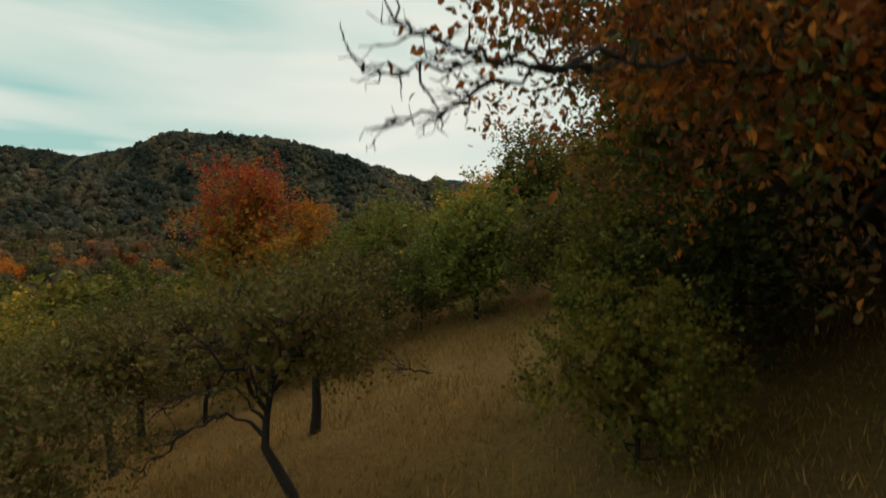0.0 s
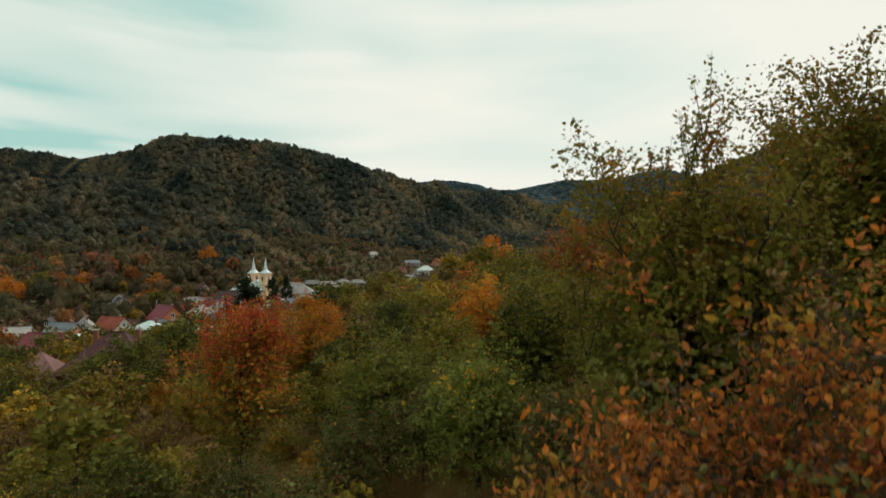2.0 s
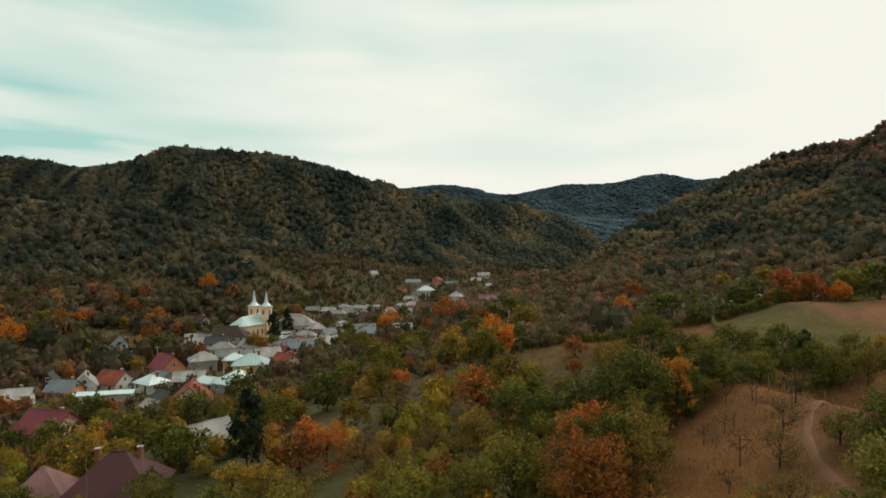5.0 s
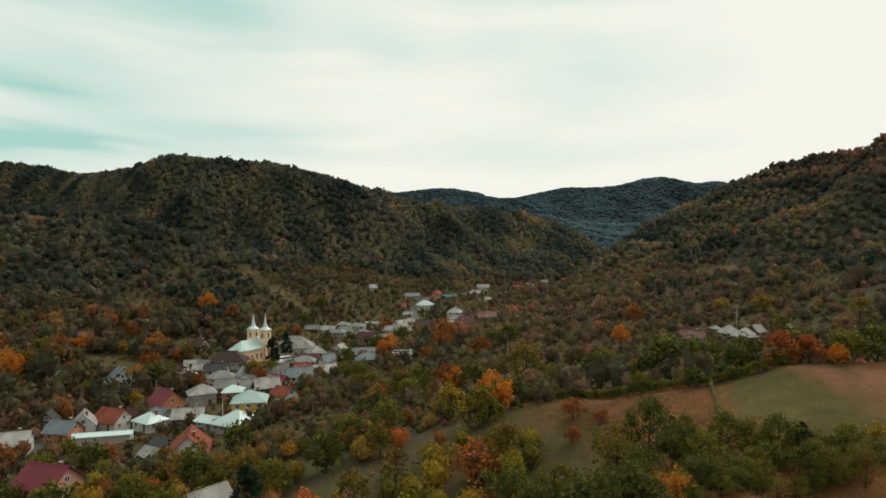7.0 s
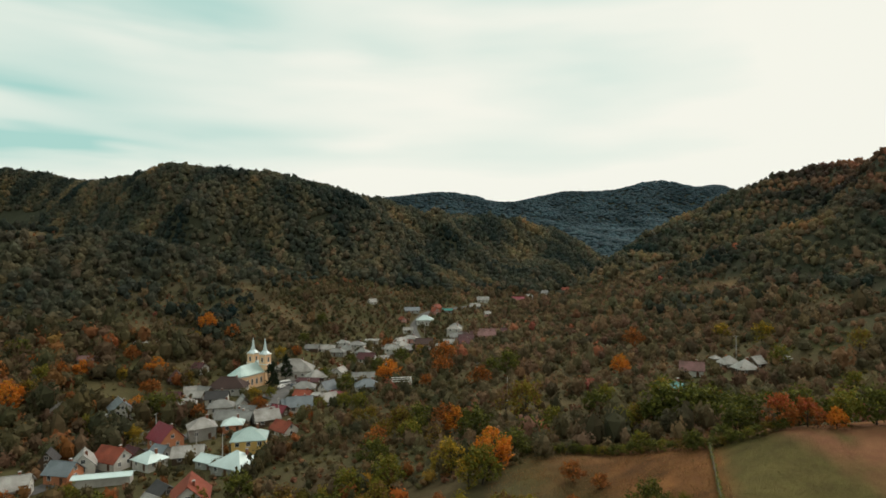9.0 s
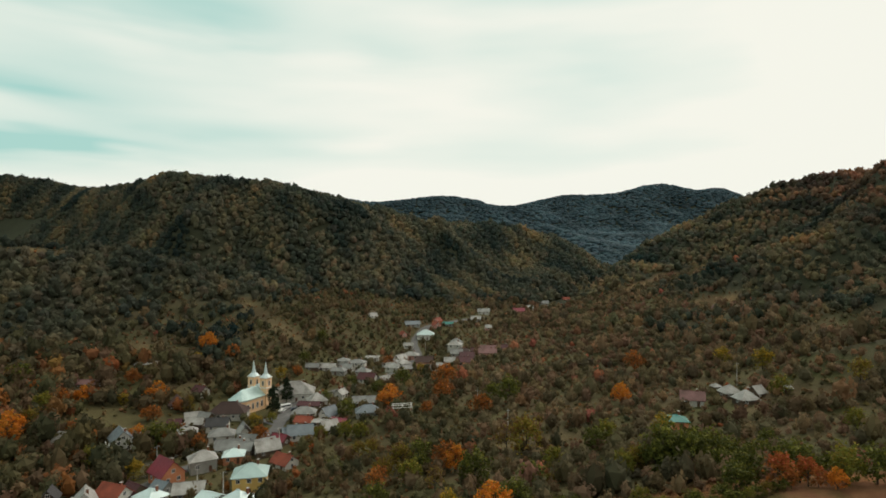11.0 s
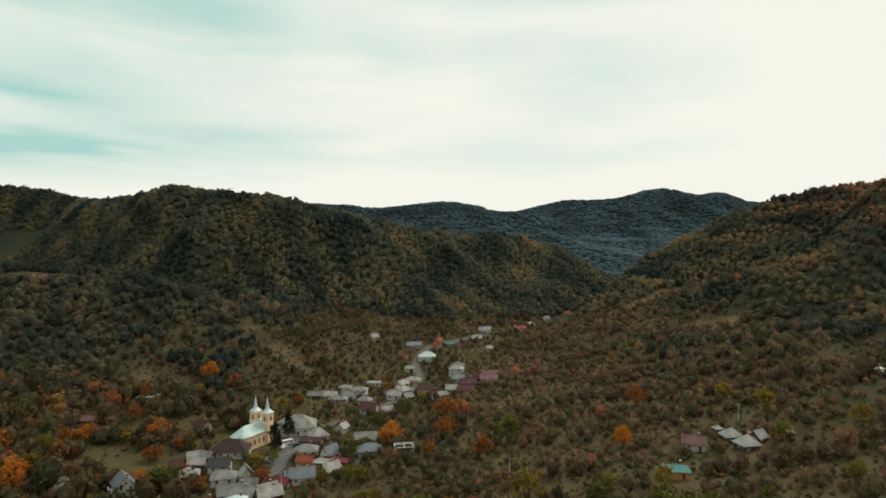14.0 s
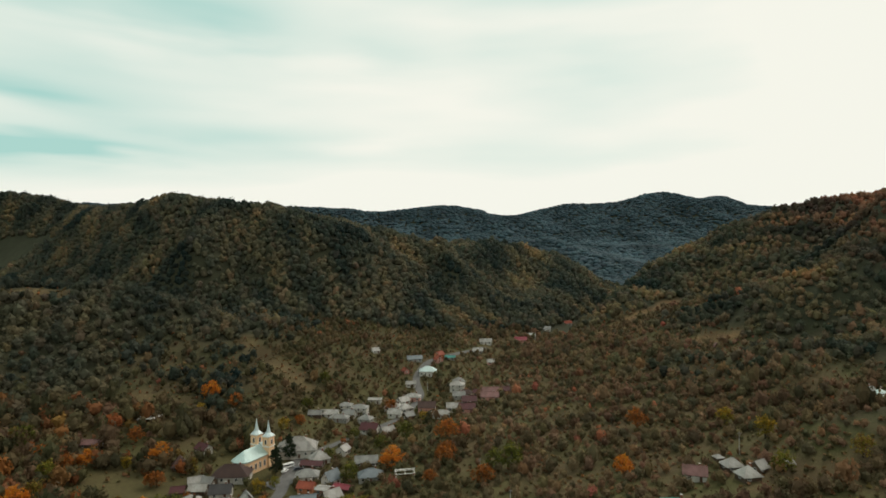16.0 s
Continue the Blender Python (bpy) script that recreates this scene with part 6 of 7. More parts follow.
make_tree("hazel_bush", "dense dark green thicket bush on the bank", 17, 5.4, 3.4, 0.2, 12000, 0.14, SHADE, 0.06, (0, 0), 14, 4, 0.5, 0.16, clumps=110, heart=0.25, low=0.01, at=(9.6, 9.6), category="bush")
# old orchard below the start
ORCHARD = [(0.125, 0.096, 0.022, 5, -1), (0.088, 0.078, 0.018, 4, -1), (0.115, 0.068, 0.024, 3, -1), (0.14, 0.085, 0.028, 0.8, 0.9), (*DARK, 2, -1)]
leaning = make_tree("apple_tree", "crooked old apple tree leaning over dry grass", 21, 4.2, 2.0, 1.5, 5000, 0.085, ORCHARD, 0.12, (-0.5, 0.4), 14, 6, 0.55, 0.10, at=(-2.5, 10.3), bare=0.2, low=0.42, bend=[(-0.22, 0, 0.35), (-0.62, 0, 0.85), (-0.62, 0.1, 1.5), (-0.5, 0.2, 2.3)])
make_tree("apple_tree", "slender forked apple tree with sparse olive leaves", 22, 4.3, 1.9, 1.4, 4600, 0.095, ORCHARD, 0.15, (0.1, 0.2), 12, 5, 0.6, 0.11, at=(-3.0, 13.8), low=0.36)
make_tree("apple_tree", "rounded apple tree with grey-green leaves", 23, 3.9, 2.2, 1.1, 5600, 0.09, ORCHARD, 0.13, (-0.5, 0.1), 12, 5, 0.45, 0.12, at=(-7.7, 13.8), low=0.36)
make_tree("apple_tree", "rounded apple tree with grey-green leaves", 24, 4.1, 2.3, 1.2, 5600, 0.10, ORCHARD, 0.13, (-0.2, 0.1), 12, 5, 0.45, 0.12, at=(-8.6, 16.8), low=0.3)
make_tree("apple_tree", "thin-stemmed apple tree with olive-brown leaves", 20, 4.2, 1.9, 1.0, 4600, 0.095, ORCHARD, 0.09, (0.2, 0.1), 12, 5, 0.55, 0.12, at=(-7.2, 17.8), low=0.3)
bpy.context.view_layer.update()
bare_branch(leaning, (-3.1, 10.3, 0.75), [(-3.75, 10.2, 1.15), (-4.4, 10.1, 0.85), (-5.1, 10.0, 0.25)], 6, 0.05, 1.7)
bare_branch(leaning, (-3.12, 10.3, 1.0), [(-3.6, 10.2, 1.6), (-4.2, 10.1, 1.55), (-4.9, 10.0, 1.2)], 7, 0.04, 1.8)
bare_branch(leaning, (-3.1, 10.4, 1.4), [(-3.5, 10.2, 2.1), (-3.9, 10.1, 2.4), (-4.5, 10.0, 2.3)], 8, 0.035, 1.6)
fallen = empty("fallen_branch", pose(-0.9, 17.0, gz(-0.9, 17.0)), "dead grey branch lying in the dry grass", "branch")
bpy.context.view_layer.update()
zf = gz(-0.9, 17.0)
fell = bare_branch(fallen, (0.35, 16.9, zf + 0.03), [(-0.4, 17.0, zf + 0.16), (-1.1, 17.1, zf + 0.25), (-1.7, 17.2, zf + 0.55)], 9, 0.06, 2.2, name="limb")
make_tree("plum_bush", "bushy green plum thicket", 25, 3.7, 2.2, 0.3, 6500, 0.085, ORCHARD, 0.06, (0, 0), 13, 4, 0.5, 0.15, at=(-7.2, 9.4), category="bush")
make_tree("plum_bush", "yellowing plum thicket below the orchard", 26, 5.2, 2.6, 0.3, 3800, 0.12, [(*OLIVE, 4, -1), (*YELLOW, 1.5, 0.9), (*GREEN, 3, -1)], 0.07, (0, 0), 13, 4, 0.5, 0.15, at=(-15.5, 20.5), category="bush")
make_tree("maple_tree", "young maple with scarlet top and green lower leaves", 27, 10.6, 3.1, 1.0, 14500, 0.14, [(0.40, 0.060, 0.028, 9, 0.98), (*ORANGE, 3, 0.78), (*OLIVE, 7, 0.42), (*GREEN, 8, 0.1), (*AMBER, 2, 0.62), (*RUST, 2, 0.85)], 0.13, (0.2, 0.1), 20, 5, 0.9, 0.11, at=(-10.4, 30.0), clumps=90, shoots=30, taper=0.65, heart=0.12)
make_tree("birch_tree", "slim tree with bright orange autumn leaves", 28, 9.2, 2.7, 1.0, 7000, 0.18, [(*ORANGE, 5, -1), (*AMBER, 4, 0.9), (*OLIVE, 3, 0.1)], 0.12, (0.2, 0), 15, 4, 0.85, 0.11, bark=PALE_BARK, at=(-13.4, 39.8))
make_tree("birch_tree", "slim tree with bright orange autumn leaves", 29, 9.4, 2.4, 1.0, 7000, 0.18, [(*ORANGE, 4, 0.95), (*AMBER, 5, 0.8), (*OLIVE, 4, 0.2)], 0.12, (0.2, 0), 15, 4, 0.85, 0.11, bark=PALE_BARK, at=(-9.9, 42.8))
make_tree("oak_tree", "green oak bush with fresh leaves on the slope", 30, 7.0, 3.0, 0.5, 9000, 0.14, [(0.15, 0.165, 0.03, 5, -1), (*DARK, 2, 0.1), (*OLIVE, 2, 0.9)], 0.12, (0, 0), 16, 5, 0.6, 0.13, at=(-2.9, 30.2), heart=0.3, low=0.01)
make_tree("oak_tree", "green oak bush with fresh leaves on the slope", 31, 6.2, 3.2, 0.5, 9000, 0.13, [(0.15, 0.165, 0.03, 5, -1), (*DARK, 2, 0.1), (*YELLOW, 0.7, 0.9)], 0.12, (0, 0), 16, 5, 0.5, 0.13, at=(1.4, 24.8), heart=0.3, low=0.01)
make_tree("oak_tree", "dark green hornbeam beside the meadow", 32, 7.8, 3.4, 0.5, 9000, 0.15, [(*GREEN, 4, -1), (*DARK, 4, -1), (*OLIVE, 2, 0.9)], 0.13, (0, 0), 16, 5, 0.6, 0.13, at=(4.6, 29.5), heart=0.3, low=0.01)
make_tree("oak_tree", "green hornbeam with yellowing top", 33, 6.6, 3.4, 0.6, 9000, 0.16, [(0.15, 0.165, 0.03, 4, 0.3), (*OLIVE, 4, -1), (*AMBER, 1.2, 1.0)], 0.13, (0, 0), 16, 5, 0.6, 0.13, at=(9.0, 26.5), heart=0.3, low=0.01)
make_tree("oak_tree", "broad green hornbeam on the bank", 34, 5.0, 3.4, 0.6, 6500, 0.17, [(*GREEN, 5, -1), (*OLIVE, 3, -1), (*DARK, 2, 0.1)], 0.14, (0, 0), 16, 5, 0.5, 0.13, at=(15.5, 27.0), heart=0.3, low=0.01)
make_tree("spruce_like_tree", "dark conical evergreen tree", 35, 7.6, 2.6, 0.4, 4200, 0.17, [(*DARK, 6, -1), (*GREEN, 1, -1)], 0.13, (0, 0), 22, 4, 0.15, 0.09, at=(-3.8, 42.5), hub=0.97)
make_tree("cherry_tree", "wild cherry with golden orange leaves", 36, 6.8, 2.6, 1.2, 4600, 0.18, [(*AMBER, 5, -1), (*ORANGE, 4, -1), (*YELLOW, 1, -1)], 0.13, (-0.3, 0), 15, 5, 0.6, 0.11, at=(3.2, 41.0), bark=PALE_BARK)
make_tree("cherry_tree", "broad wild cherry with rust-orange leaves", 37, 7.2, 4.0, 1.0, 6500, 0.19, [(*RUST, 5, -1), (*ORANGE, 3, 0.9), (*OLIVE, 2, 0.3), (*BROWN, 2, -1)], 0.16, (0.2, 0), 17, 5, 0.6, 0.12, at=(10.9, 44.8))
make_tree("maple_tree", "narrow maple with glowing orange leaves", 38, 7.6, 1.5, 1.6, 3000, 0.15, [(*ORANGE, 5, -1), (*AMBER, 4, -1)], 0.10, (0.2, 0), 13, 4, 0.8, 0.16, at=(22.6, 57.4), clumps=26, heart=0.0)
make_tree("fruit_tree", "small leafless fruit tree on the brown slope", 39, 3.8, 2.4, 1.0, 260, 0.14, [(*BROWN, 4, -1), (*OLIVE, 2, -1)], 0.09, (0.1, 0), 13, 6, 0.55, 0.10, at=(26.6, 46.4), group="bare fruit trees")
make_tree("rust_bush", "rust-brown bush with yellowing twigs", 40, 4.6, 3.0, 0.4, 4200, 0.15, [(*RUST, 3, 0.9), (*OLIVE, 5, -1), (*BROWN, 2, -1), (*YELLOW, 1, 0.9)], 0.08, (0, 0), 15, 5, 0.75, 0.13, at=(14.0, 37.5), category="bush")
make_tree("rust_bush", "rust-brown bush with yellowing twigs", 41, 3.8, 2.8, 0.4, 4200, 0.15, [(*RUST, 3, 0.9), (*OLIVE, 5, -1), (*GREEN, 2, 0.1), (*YELLOW, 1, 0.9)], 0.08, (0, 0), 15, 5, 0.75, 0.13, at=(18.5, 33.5), category="bush")

for sd, bx, by, bh, br in ((101, -5.6, 21.5, 4.2, 2.2), (102, -12.5, 24.0, 4.4, 2.4), (103, -17.5, 25.5, 4.0, 2.3), (104, -8.6, 24.6, 4.0, 2.2), (105, -21.0, 22.5, 4.6, 2.6), (106, -13.0, 18.0, 3.6, 2.1), (107, -4.2, 26.5, 4.8, 2.3), (108, -1.0, 27.5, 5.0, 2.3), (109, 4.2, 21.5, 4.2, 2.2), (110, 8.2, 20.5, 4.6, 2.6)):
    make_tree("shrub", "leafy grey-green shrub on the orchard slope", sd, bh, br, 0.2, 3800, 0.115, [(0.085, 0.098, 0.024, 4, -1), (0.11, 0.10, 0.028, 4, -1), (*DARK, 4, 0.2), (*BROWN, 1.5, -1), (*YELLOW, 0.2, 0.9)], 0.05, (0, 0), 12, 4, 0.55, 0.14, at=(bx, by), category="bush", group="slope shrubs", low=0.01, heart=0.25)


# kinds that stand many times: one is built, the rest are copies
def kind_of_tree(name, label, seed, H, R, base, n, size, palette, at, **more):
    return make_tree(name, label, seed, H, R, base, n, size, palette, at=at, heart=0.0, limbs=more.pop("limbs", 8), twigs=more.pop("twigs", 1), **more)


KINDS = {
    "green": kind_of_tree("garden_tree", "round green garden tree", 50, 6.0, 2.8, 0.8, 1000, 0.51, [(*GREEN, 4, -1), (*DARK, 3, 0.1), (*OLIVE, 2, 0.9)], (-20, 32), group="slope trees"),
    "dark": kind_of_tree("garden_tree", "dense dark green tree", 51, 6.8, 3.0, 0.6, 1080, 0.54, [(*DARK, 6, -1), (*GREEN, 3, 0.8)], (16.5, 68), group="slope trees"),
    "olive": kind_of_tree("garden_tree", "olive-brown tree with thinning leaves", 52, 6.2, 2.7, 0.8, 900, 0.48, [(*OLIVE, 5, -1), (*BROWN, 3, -1), (*GREEN, 1, -1)], (-27, 47), group="slope trees"),
    "yellow": kind_of_tree("garden_tree", "olive tree turning yellow", 53, 6.0, 2.5, 0.8, 900, 0.48, [(*OLIVE, 4, -1), (*YELLOW, 2.5, 0.9), (*GREEN, 2, 0.1)], (-30.5, 42), group="slope trees"),
    "orange": kind_of_tree("autumn_tree", "tree in bright orange autumn leaf", 54, 8.0, 3.3, 1.2, 1350, 0.54, [(*ORANGE, 6, -1), (*AMBER, 3, 0.9), (*RUST, 2, 0.1)], (-120, 231), group="autumn trees", upright=0.65),
    "rust": kind_of_tree("autumn_tree", "tree in rust-brown autumn leaf", 55, 6.6, 3.4, 1.0, 1180, 0.54, [(*RUST, 5, -1), (*BROWN, 3, -1), (*ORANGE, 1.5, 0.9)], (-20, 81), group="autumn trees"),
    "red": kind_of_tree("autumn_tree", "tree in deep red autumn leaf", 56, 6.6, 2.6, 1.0, 1000, 0.51, [(0.34, 0.075, 0.030, 5, 0.9), (*RUST, 4, -1), (*BROWN, 3, 0.1)], (62, 108), group="autumn trees", upright=0.7),
    "brown": kind_of_tree("garden_tree", "brown half-bare tree on the slope", 57, 5.6, 2.6, 0.8, 755, 0.4, [(*BROWN, 5, -1), (*OLIVE, 3, -1), (0.16, 0.11, 0.07, 2, -1)], (-36, 60), group="slope trees"),
    "spruce": kind_of_tree("spruce_tree", "tall dark green spruce", 58, 12.0, 3.4, 0.6, 5200, 0.42, [(0.020, 0.032, 0.016, 6, -1), (0.030, 0.040, 0.016, 2, -1)], (-29.5, 87.5), group="spruces", limbs=22, twigs=1, upright=0.0, hub=0.98, scatter=0.10),
    "bare": kind_of_tree("fruit_tree", "small leafless fruit tree on the brown slope", 59, 3.4, 2.0, 0.9, 103, 0.25, [(*BROWN, 4, -1)], (31, 52), group="bare fruit trees", twigs=5, trunk_r=0.08),
}


# the same kinds with finer leaves, for the slope that the way up looks down on
FINE = {
    "green": kind_of_tree("garden_tree", "round green garden tree", 150, 6.0, 2.8, 0.6, 3600, 0.24, [(*GREEN, 4, -1), (*DARK, 3, 0.1), (*OLIVE, 3, 0.9)], (2, 55), group="slope trees", upright=0.7, clumps=80),
    "dark": kind_of_tree("garden_tree", "dense dark green tree", 151, 6.8, 3.0, 0.5, 4000, 0.25, [(*DARK, 6, -1), (*GREEN, 3, 0.8)], (12, 74), group="slope trees", upright=0.7, clumps=90),
    "olive": kind_of_tree("garden_tree", "olive-brown tree with thinning leaves", 152, 6.2, 2.7, 0.7, 3000, 0.23, [(*OLIVE, 5, -1), (*BROWN, 3, -1), (*GREEN, 2, -1)], (-6, 64), group="slope trees", upright=0.8, clumps=80),
    "yellow": kind_of_tree("garden_tree", "olive tree turning yellow", 153, 6.0, 2.5, 0.8, 3000, 0.23, [(*OLIVE, 4, -1), (*YELLOW, 2.5, 0.9), (*GREEN, 2, 0.1)], (-21, 70), group="slope trees", upright=0.7, clumps=80),
    "rust": kind_of_tree("autumn_tree", "tree in rust-brown autumn leaf", 155, 6.6, 3.2, 0.9, 3600, 0.24, [(*RUST, 5, -1), (*BROWN, 2, 0.2), (*ORANGE, 4, 0.9)], (13.5, 54), group="autumn trees", upright=0.75, clumps=90),
    "brown": kind_of_tree("garden_tree", "brown half-bare tree on the slope", 157, 5.6, 2.6, 0.8, 2200, 0.2, [(*BROWN, 5, -1), (*OLIVE, 3, -1), (0.16, 0.11, 0.07, 2, -1)], (-2, 76), group="slope trees", upright=0.8, clumps=70),
}


def plant(kind, x, y, size=1.0, turn=0.0, tall=1.0):
    m = pose(x, y, gz(x, y) - 0.05, 0, 0, turn) @ Matrix.Diagonal((size, size, size * tall, 1))
    return copy_thing(FINE[kind] if y < 86 and kind in FINE else KINDS[kind], m)


plant("orange", -164.7, 223.5, 1.35, 291, 1)
plant("orange", -161, 216.8, 1.2, 232, 1)
plant("rust", -182, 262.4, 1.2, 293, 1.1)
plant("orange", -162.8, 264.8, 1.0, 101, 1)
plant("rust", -168.4, 258.8, 1.0, 346, 1.2)
plant("yellow", -146.4, 268.7, 1.0, 274, 1)
plant("orange", -135.5, 277.6, 1.45, 112, 0.85)
plant("rust", -154.8, 293.2, 1.2, 174, 1)
plant("rust", -126.5, 256.2, 1.1, 257, 1)
plant("dark", -106.8, 228.5, 1.6, 63, 1)
plant("dark", -112.3, 227.5, 1.4, 10, 1.1)
plant("green", -125.2, 207.6, 1.2, 22, 1)
plant("olive", -131.1, 233.5, 1, 297, 1)
plant("rust", -128.9, 255.1, 0.9, 232, 1.0)
plant("brown", -144.6, 229.8, 1.2, 151, 1)
plant("olive", -163.5, 232.1, 1.4, 49, 1.1)
plant("green", -169.4, 248.1, 1.4, 208, 1.1)
plant("dark", -199, 276.3, 1.6, 345, 1)
plant("olive", -117.7, 271.6, 1.1, 172, 1.2)
plant("rust", -124.6, 348.1, 1.3, 53, 1)
plant("orange", -140.6, 351.7, 1.5, 30, 1)
plant("yellow", -139.5, 333.4, 1.2, 135, 1)
plant("yellow", -104.2, 197.5, 1.2, 38, 1.0)
plant("rust", -95.3, 229, 0.9, 149, 1)
plant("rust", -73.2, 232.9, 1.15, 354, 1)
plant("yellow", -81.3, 254, 1.2, 212, 1)
plant("orange", -24.9, 270.8, 1.6, 106, 0.8)
plant("rust", 0.7, 301.7, 1.9, 327, 0.9)
plant("rust", 0.1, 270.2, 1.4, 293, 1)
plant("red", -46.8, 210.9, 0.7, 253, 1)
plant("spruce", -79.8, 275.8, 1.15, 147, 1)
plant("spruce", -79.3, 296.4, 1.1, 58, 1)
plant("spruce", -89.4, 288.4, 0.6, 242, 1)
plant("dark", -43, 263, 1.3, 238, 1)
plant("dark", -50.3, 322.2, 1.2, 236, 1)
plant("green", -37.9, 226.1, 1.2, 154, 1)
plant("green", -31.5, 223.3, 1.1, 162, 1)
plant("dark", -58.5, 293.2, 1.0, 161, 1)
plant("dark", -33.6, 303, 1.2, 67, 1)
plant("olive", -28.7, 198.6, 1, 220, 1)
plant("olive", -24.3, 198.9, 1, 255, 1)
plant("brown", -14.1, 182.8, 1.3, 117, 1.1)
plant("dark", -7.2, 182.3, 1.2, 159, 1)
plant("rust", 1, 173.5, 1.3, 75, 1)
plant("dark", -86.5, 367.5, 1.2, 175, 1)
plant("yellow", -13.8, 354, 1, 80, 1)
plant("dark", -22, 317.4, 1.5, 319, 1)
plant("rust", -36.1, 384.5, 1.2, 66, 1)
plant("rust", -6.8, 244.6, 0.9, 281, 1)
plant("yellow", -92.3, 333.4, 1.3, 71, 1)
plant("rust", -85.7, 344.9, 1.0, 259, 1)
plant("dark", -84.5, 411.9, 1.2, 349, 1.2)
plant("green", -76.6, 262.3, 0.8, 353, 1)
plant("green", -48.2, 230.6, 1.0, 140, 1)
plant("brown", -51.9, 224.2, 0.9, 31, 1)
plant("yellow", 70, 187.3, 1.3, 89, 1)
plant("green", 51.8, 186.2, 1.2, 301, 1)
plant("dark", 46, 177.8, 1.2, 113, 1)
plant("rust", 93.6, 287.7, 1.5, 144, 1)
plant("orange", 69.7, 229.8, 1.1, 299, 1)
plant("yellow", 129.8, 273.1, 1.5, 265, 1)
plant("yellow", 132.2, 243.1, 1.6, 6, 1)
plant("dark", 92.2, 166.9, 0.9, 344, 1)
plant("green", 49.2, 155.1, 0.75, 146, 1)
plant("dark", 46.3, 108.2, 0.6, 290, 1)
plant("green", 123.3, 215.1, 1.3, 237, 1)
plant("olive", 150.9, 212.4, 1.4, 72, 1)
plant("green", 125.3, 177.8, 1.1, 38, 1.1)
plant("rust", 15, 235.7, 1.4, 323, 0.9)
plant("rust", -0.6, 265.1, 1.3, 231, 1)
plant("orange", 3.4, 170.9, 1.0, 47, 1)
plant("olive", 25.7, 180.9, 1.9, 11, 1.1)
plant("brown", 20.2, 187.4, 1.5, 57, 1.1)
plant("olive", -13.1, 179.1, 1.4, 75, 1)
plant("dark", -7, 174.5, 0.9, 25, 1)
plant("dark", 28.1, 248.5, 1.6, 240, 1.1)
plant("dark", 21.2, 252.9, 1.2, 233, 1.1)
plant("olive", -17.5, 170.1, 1.2, 219, 1)
plant("green", -9.2, 163.9, 1.2, 181, 1)
plant("dark", 8.2, 151.4, 1.5, 111, 1)
plant("yellow", 1.9, 124.1, 1.2, 186, 1.1)
plant("dark", -16.7, 143.2, 1.2, 215, 1)
plant("green", -11.6, 125.4, 1.2, 108, 1)
plant("dark", -34.6, 186.1, 0.8, 16, 1)
plant("rust", -18.3, 163.2, 1, 118, 1)
plant("orange", 10.6, 120.4, 1.1, 199, 1)
plant("green", 7.9, 115.1, 1.3, 111, 1)
plant("yellow", 5.1, 114.6, 1.1, 85, 1)
plant("green", 30.7, 161.1, 1.2, 72, 1)
plant("dark", 22.2, 146.6, 1.2, 131, 0.8)
plant("dark", 15.8, 128.9, 1.1, 345, 0.8)
plant("dark", 11.8, 127.1, 1.1, 294, 0.8)
plant("brown", -2.2, 155, 1, 88, 1.2)
for kind, tx, ty, top, wide in (("dark", 28.5, 81, 18.2, 0.85), ("green", 24, 81, 15.8, 0.9), ("green", 34.6, 84.7, 15.6, 0.85), ("green", 51.7, 74, 17.6, 0.9), ("dark", 30, 76, 16.2, 0.9),
                                ("green", 37, 69, 15.6, 0.9), ("dark", 41.7, 67, 16.8, 0.8), ("olive", 48, 66.6, 16.6, 0.9), ("green", 18.2, 55, 14.6, 1.0), ("dark", 24.3, 58.6, 14.0, 0.7),
                                ("green", 30.5, 66, 15.2, 0.9), ("dark", 24, 70, 15.2, 1.0), ("olive", 45, 72, 16.2, 0.9), ("dark", 34, 75, 15.8, 0.9), ("green", 40, 76, 15.8, 0.9),
                                ("dark", 20, 64, 14.8, 1.0), ("yellow", 56, 76, 16.8, 0.8), ("green", 59, 70, 17.2, 0.9), ("dark", 28, 61.5, 14.6, 0.8), ("green", 33.5, 62.5, 14.8, 0.8)):
    size = (top - gz(tx, ty)) / 6.8
    plant(kind, tx, ty, max(size * wide, 0.5), 37 * tx + 11 * ty, 1 / wide)
plant("green", 24, 58.5, 0.5, 208, 0.8)
plant("olive", 26.5, 60, 0.5, 245, 0.8)
plant("green", 29, 61, 0.55, 276, 0.75)
plant("dark", 31.5, 62, 0.5, 306, 0.8)
plant("green", 34, 62.5, 0.55, 330, 0.75)
plant("olive", 36.5, 64, 0.5, 7, 0.8)
plant("green", 39, 65, 0.55, 38, 0.75)
plant("dark", 41.5, 66, 0.5, 68, 0.8)
plant("green", 44, 67, 0.55, 99, 0.75)
plant("olive", 47, 68.5, 0.5, 139, 0.8)
plant("green", 50, 70, 0.55, 180, 0.75)
plant("dark", 53, 71, 0.5, 214, 0.8)
plant("green", 56, 72.5, 0.55, 254, 0.75)
plant("green", -50, 72, 0.8, 226, 1)
plant("olive", -44, 70.5, 0.75, 248, 1)
plant("green", -57, 77.5, 0.8, 248, 1)
plant("olive", -62, 80, 0.9, 246, 1)
plant("dark", -37, 74, 0.9, 343, 1)
plant("green", -39.5, 96, 0.7, 251, 1)
plant("dark", -44, 97, 0.8, 233, 1)
plant("green", -58, 138.1, 0.9, 238, 1)
plant("olive", -65.3, 136.8, 0.9, 195, 1)
plant("green", -76, 132, 0.9, 104, 1)
plant("dark", -88, 119, 0.9, 211, 1)
plant("olive", -80, 117, 0.9, 241, 1)
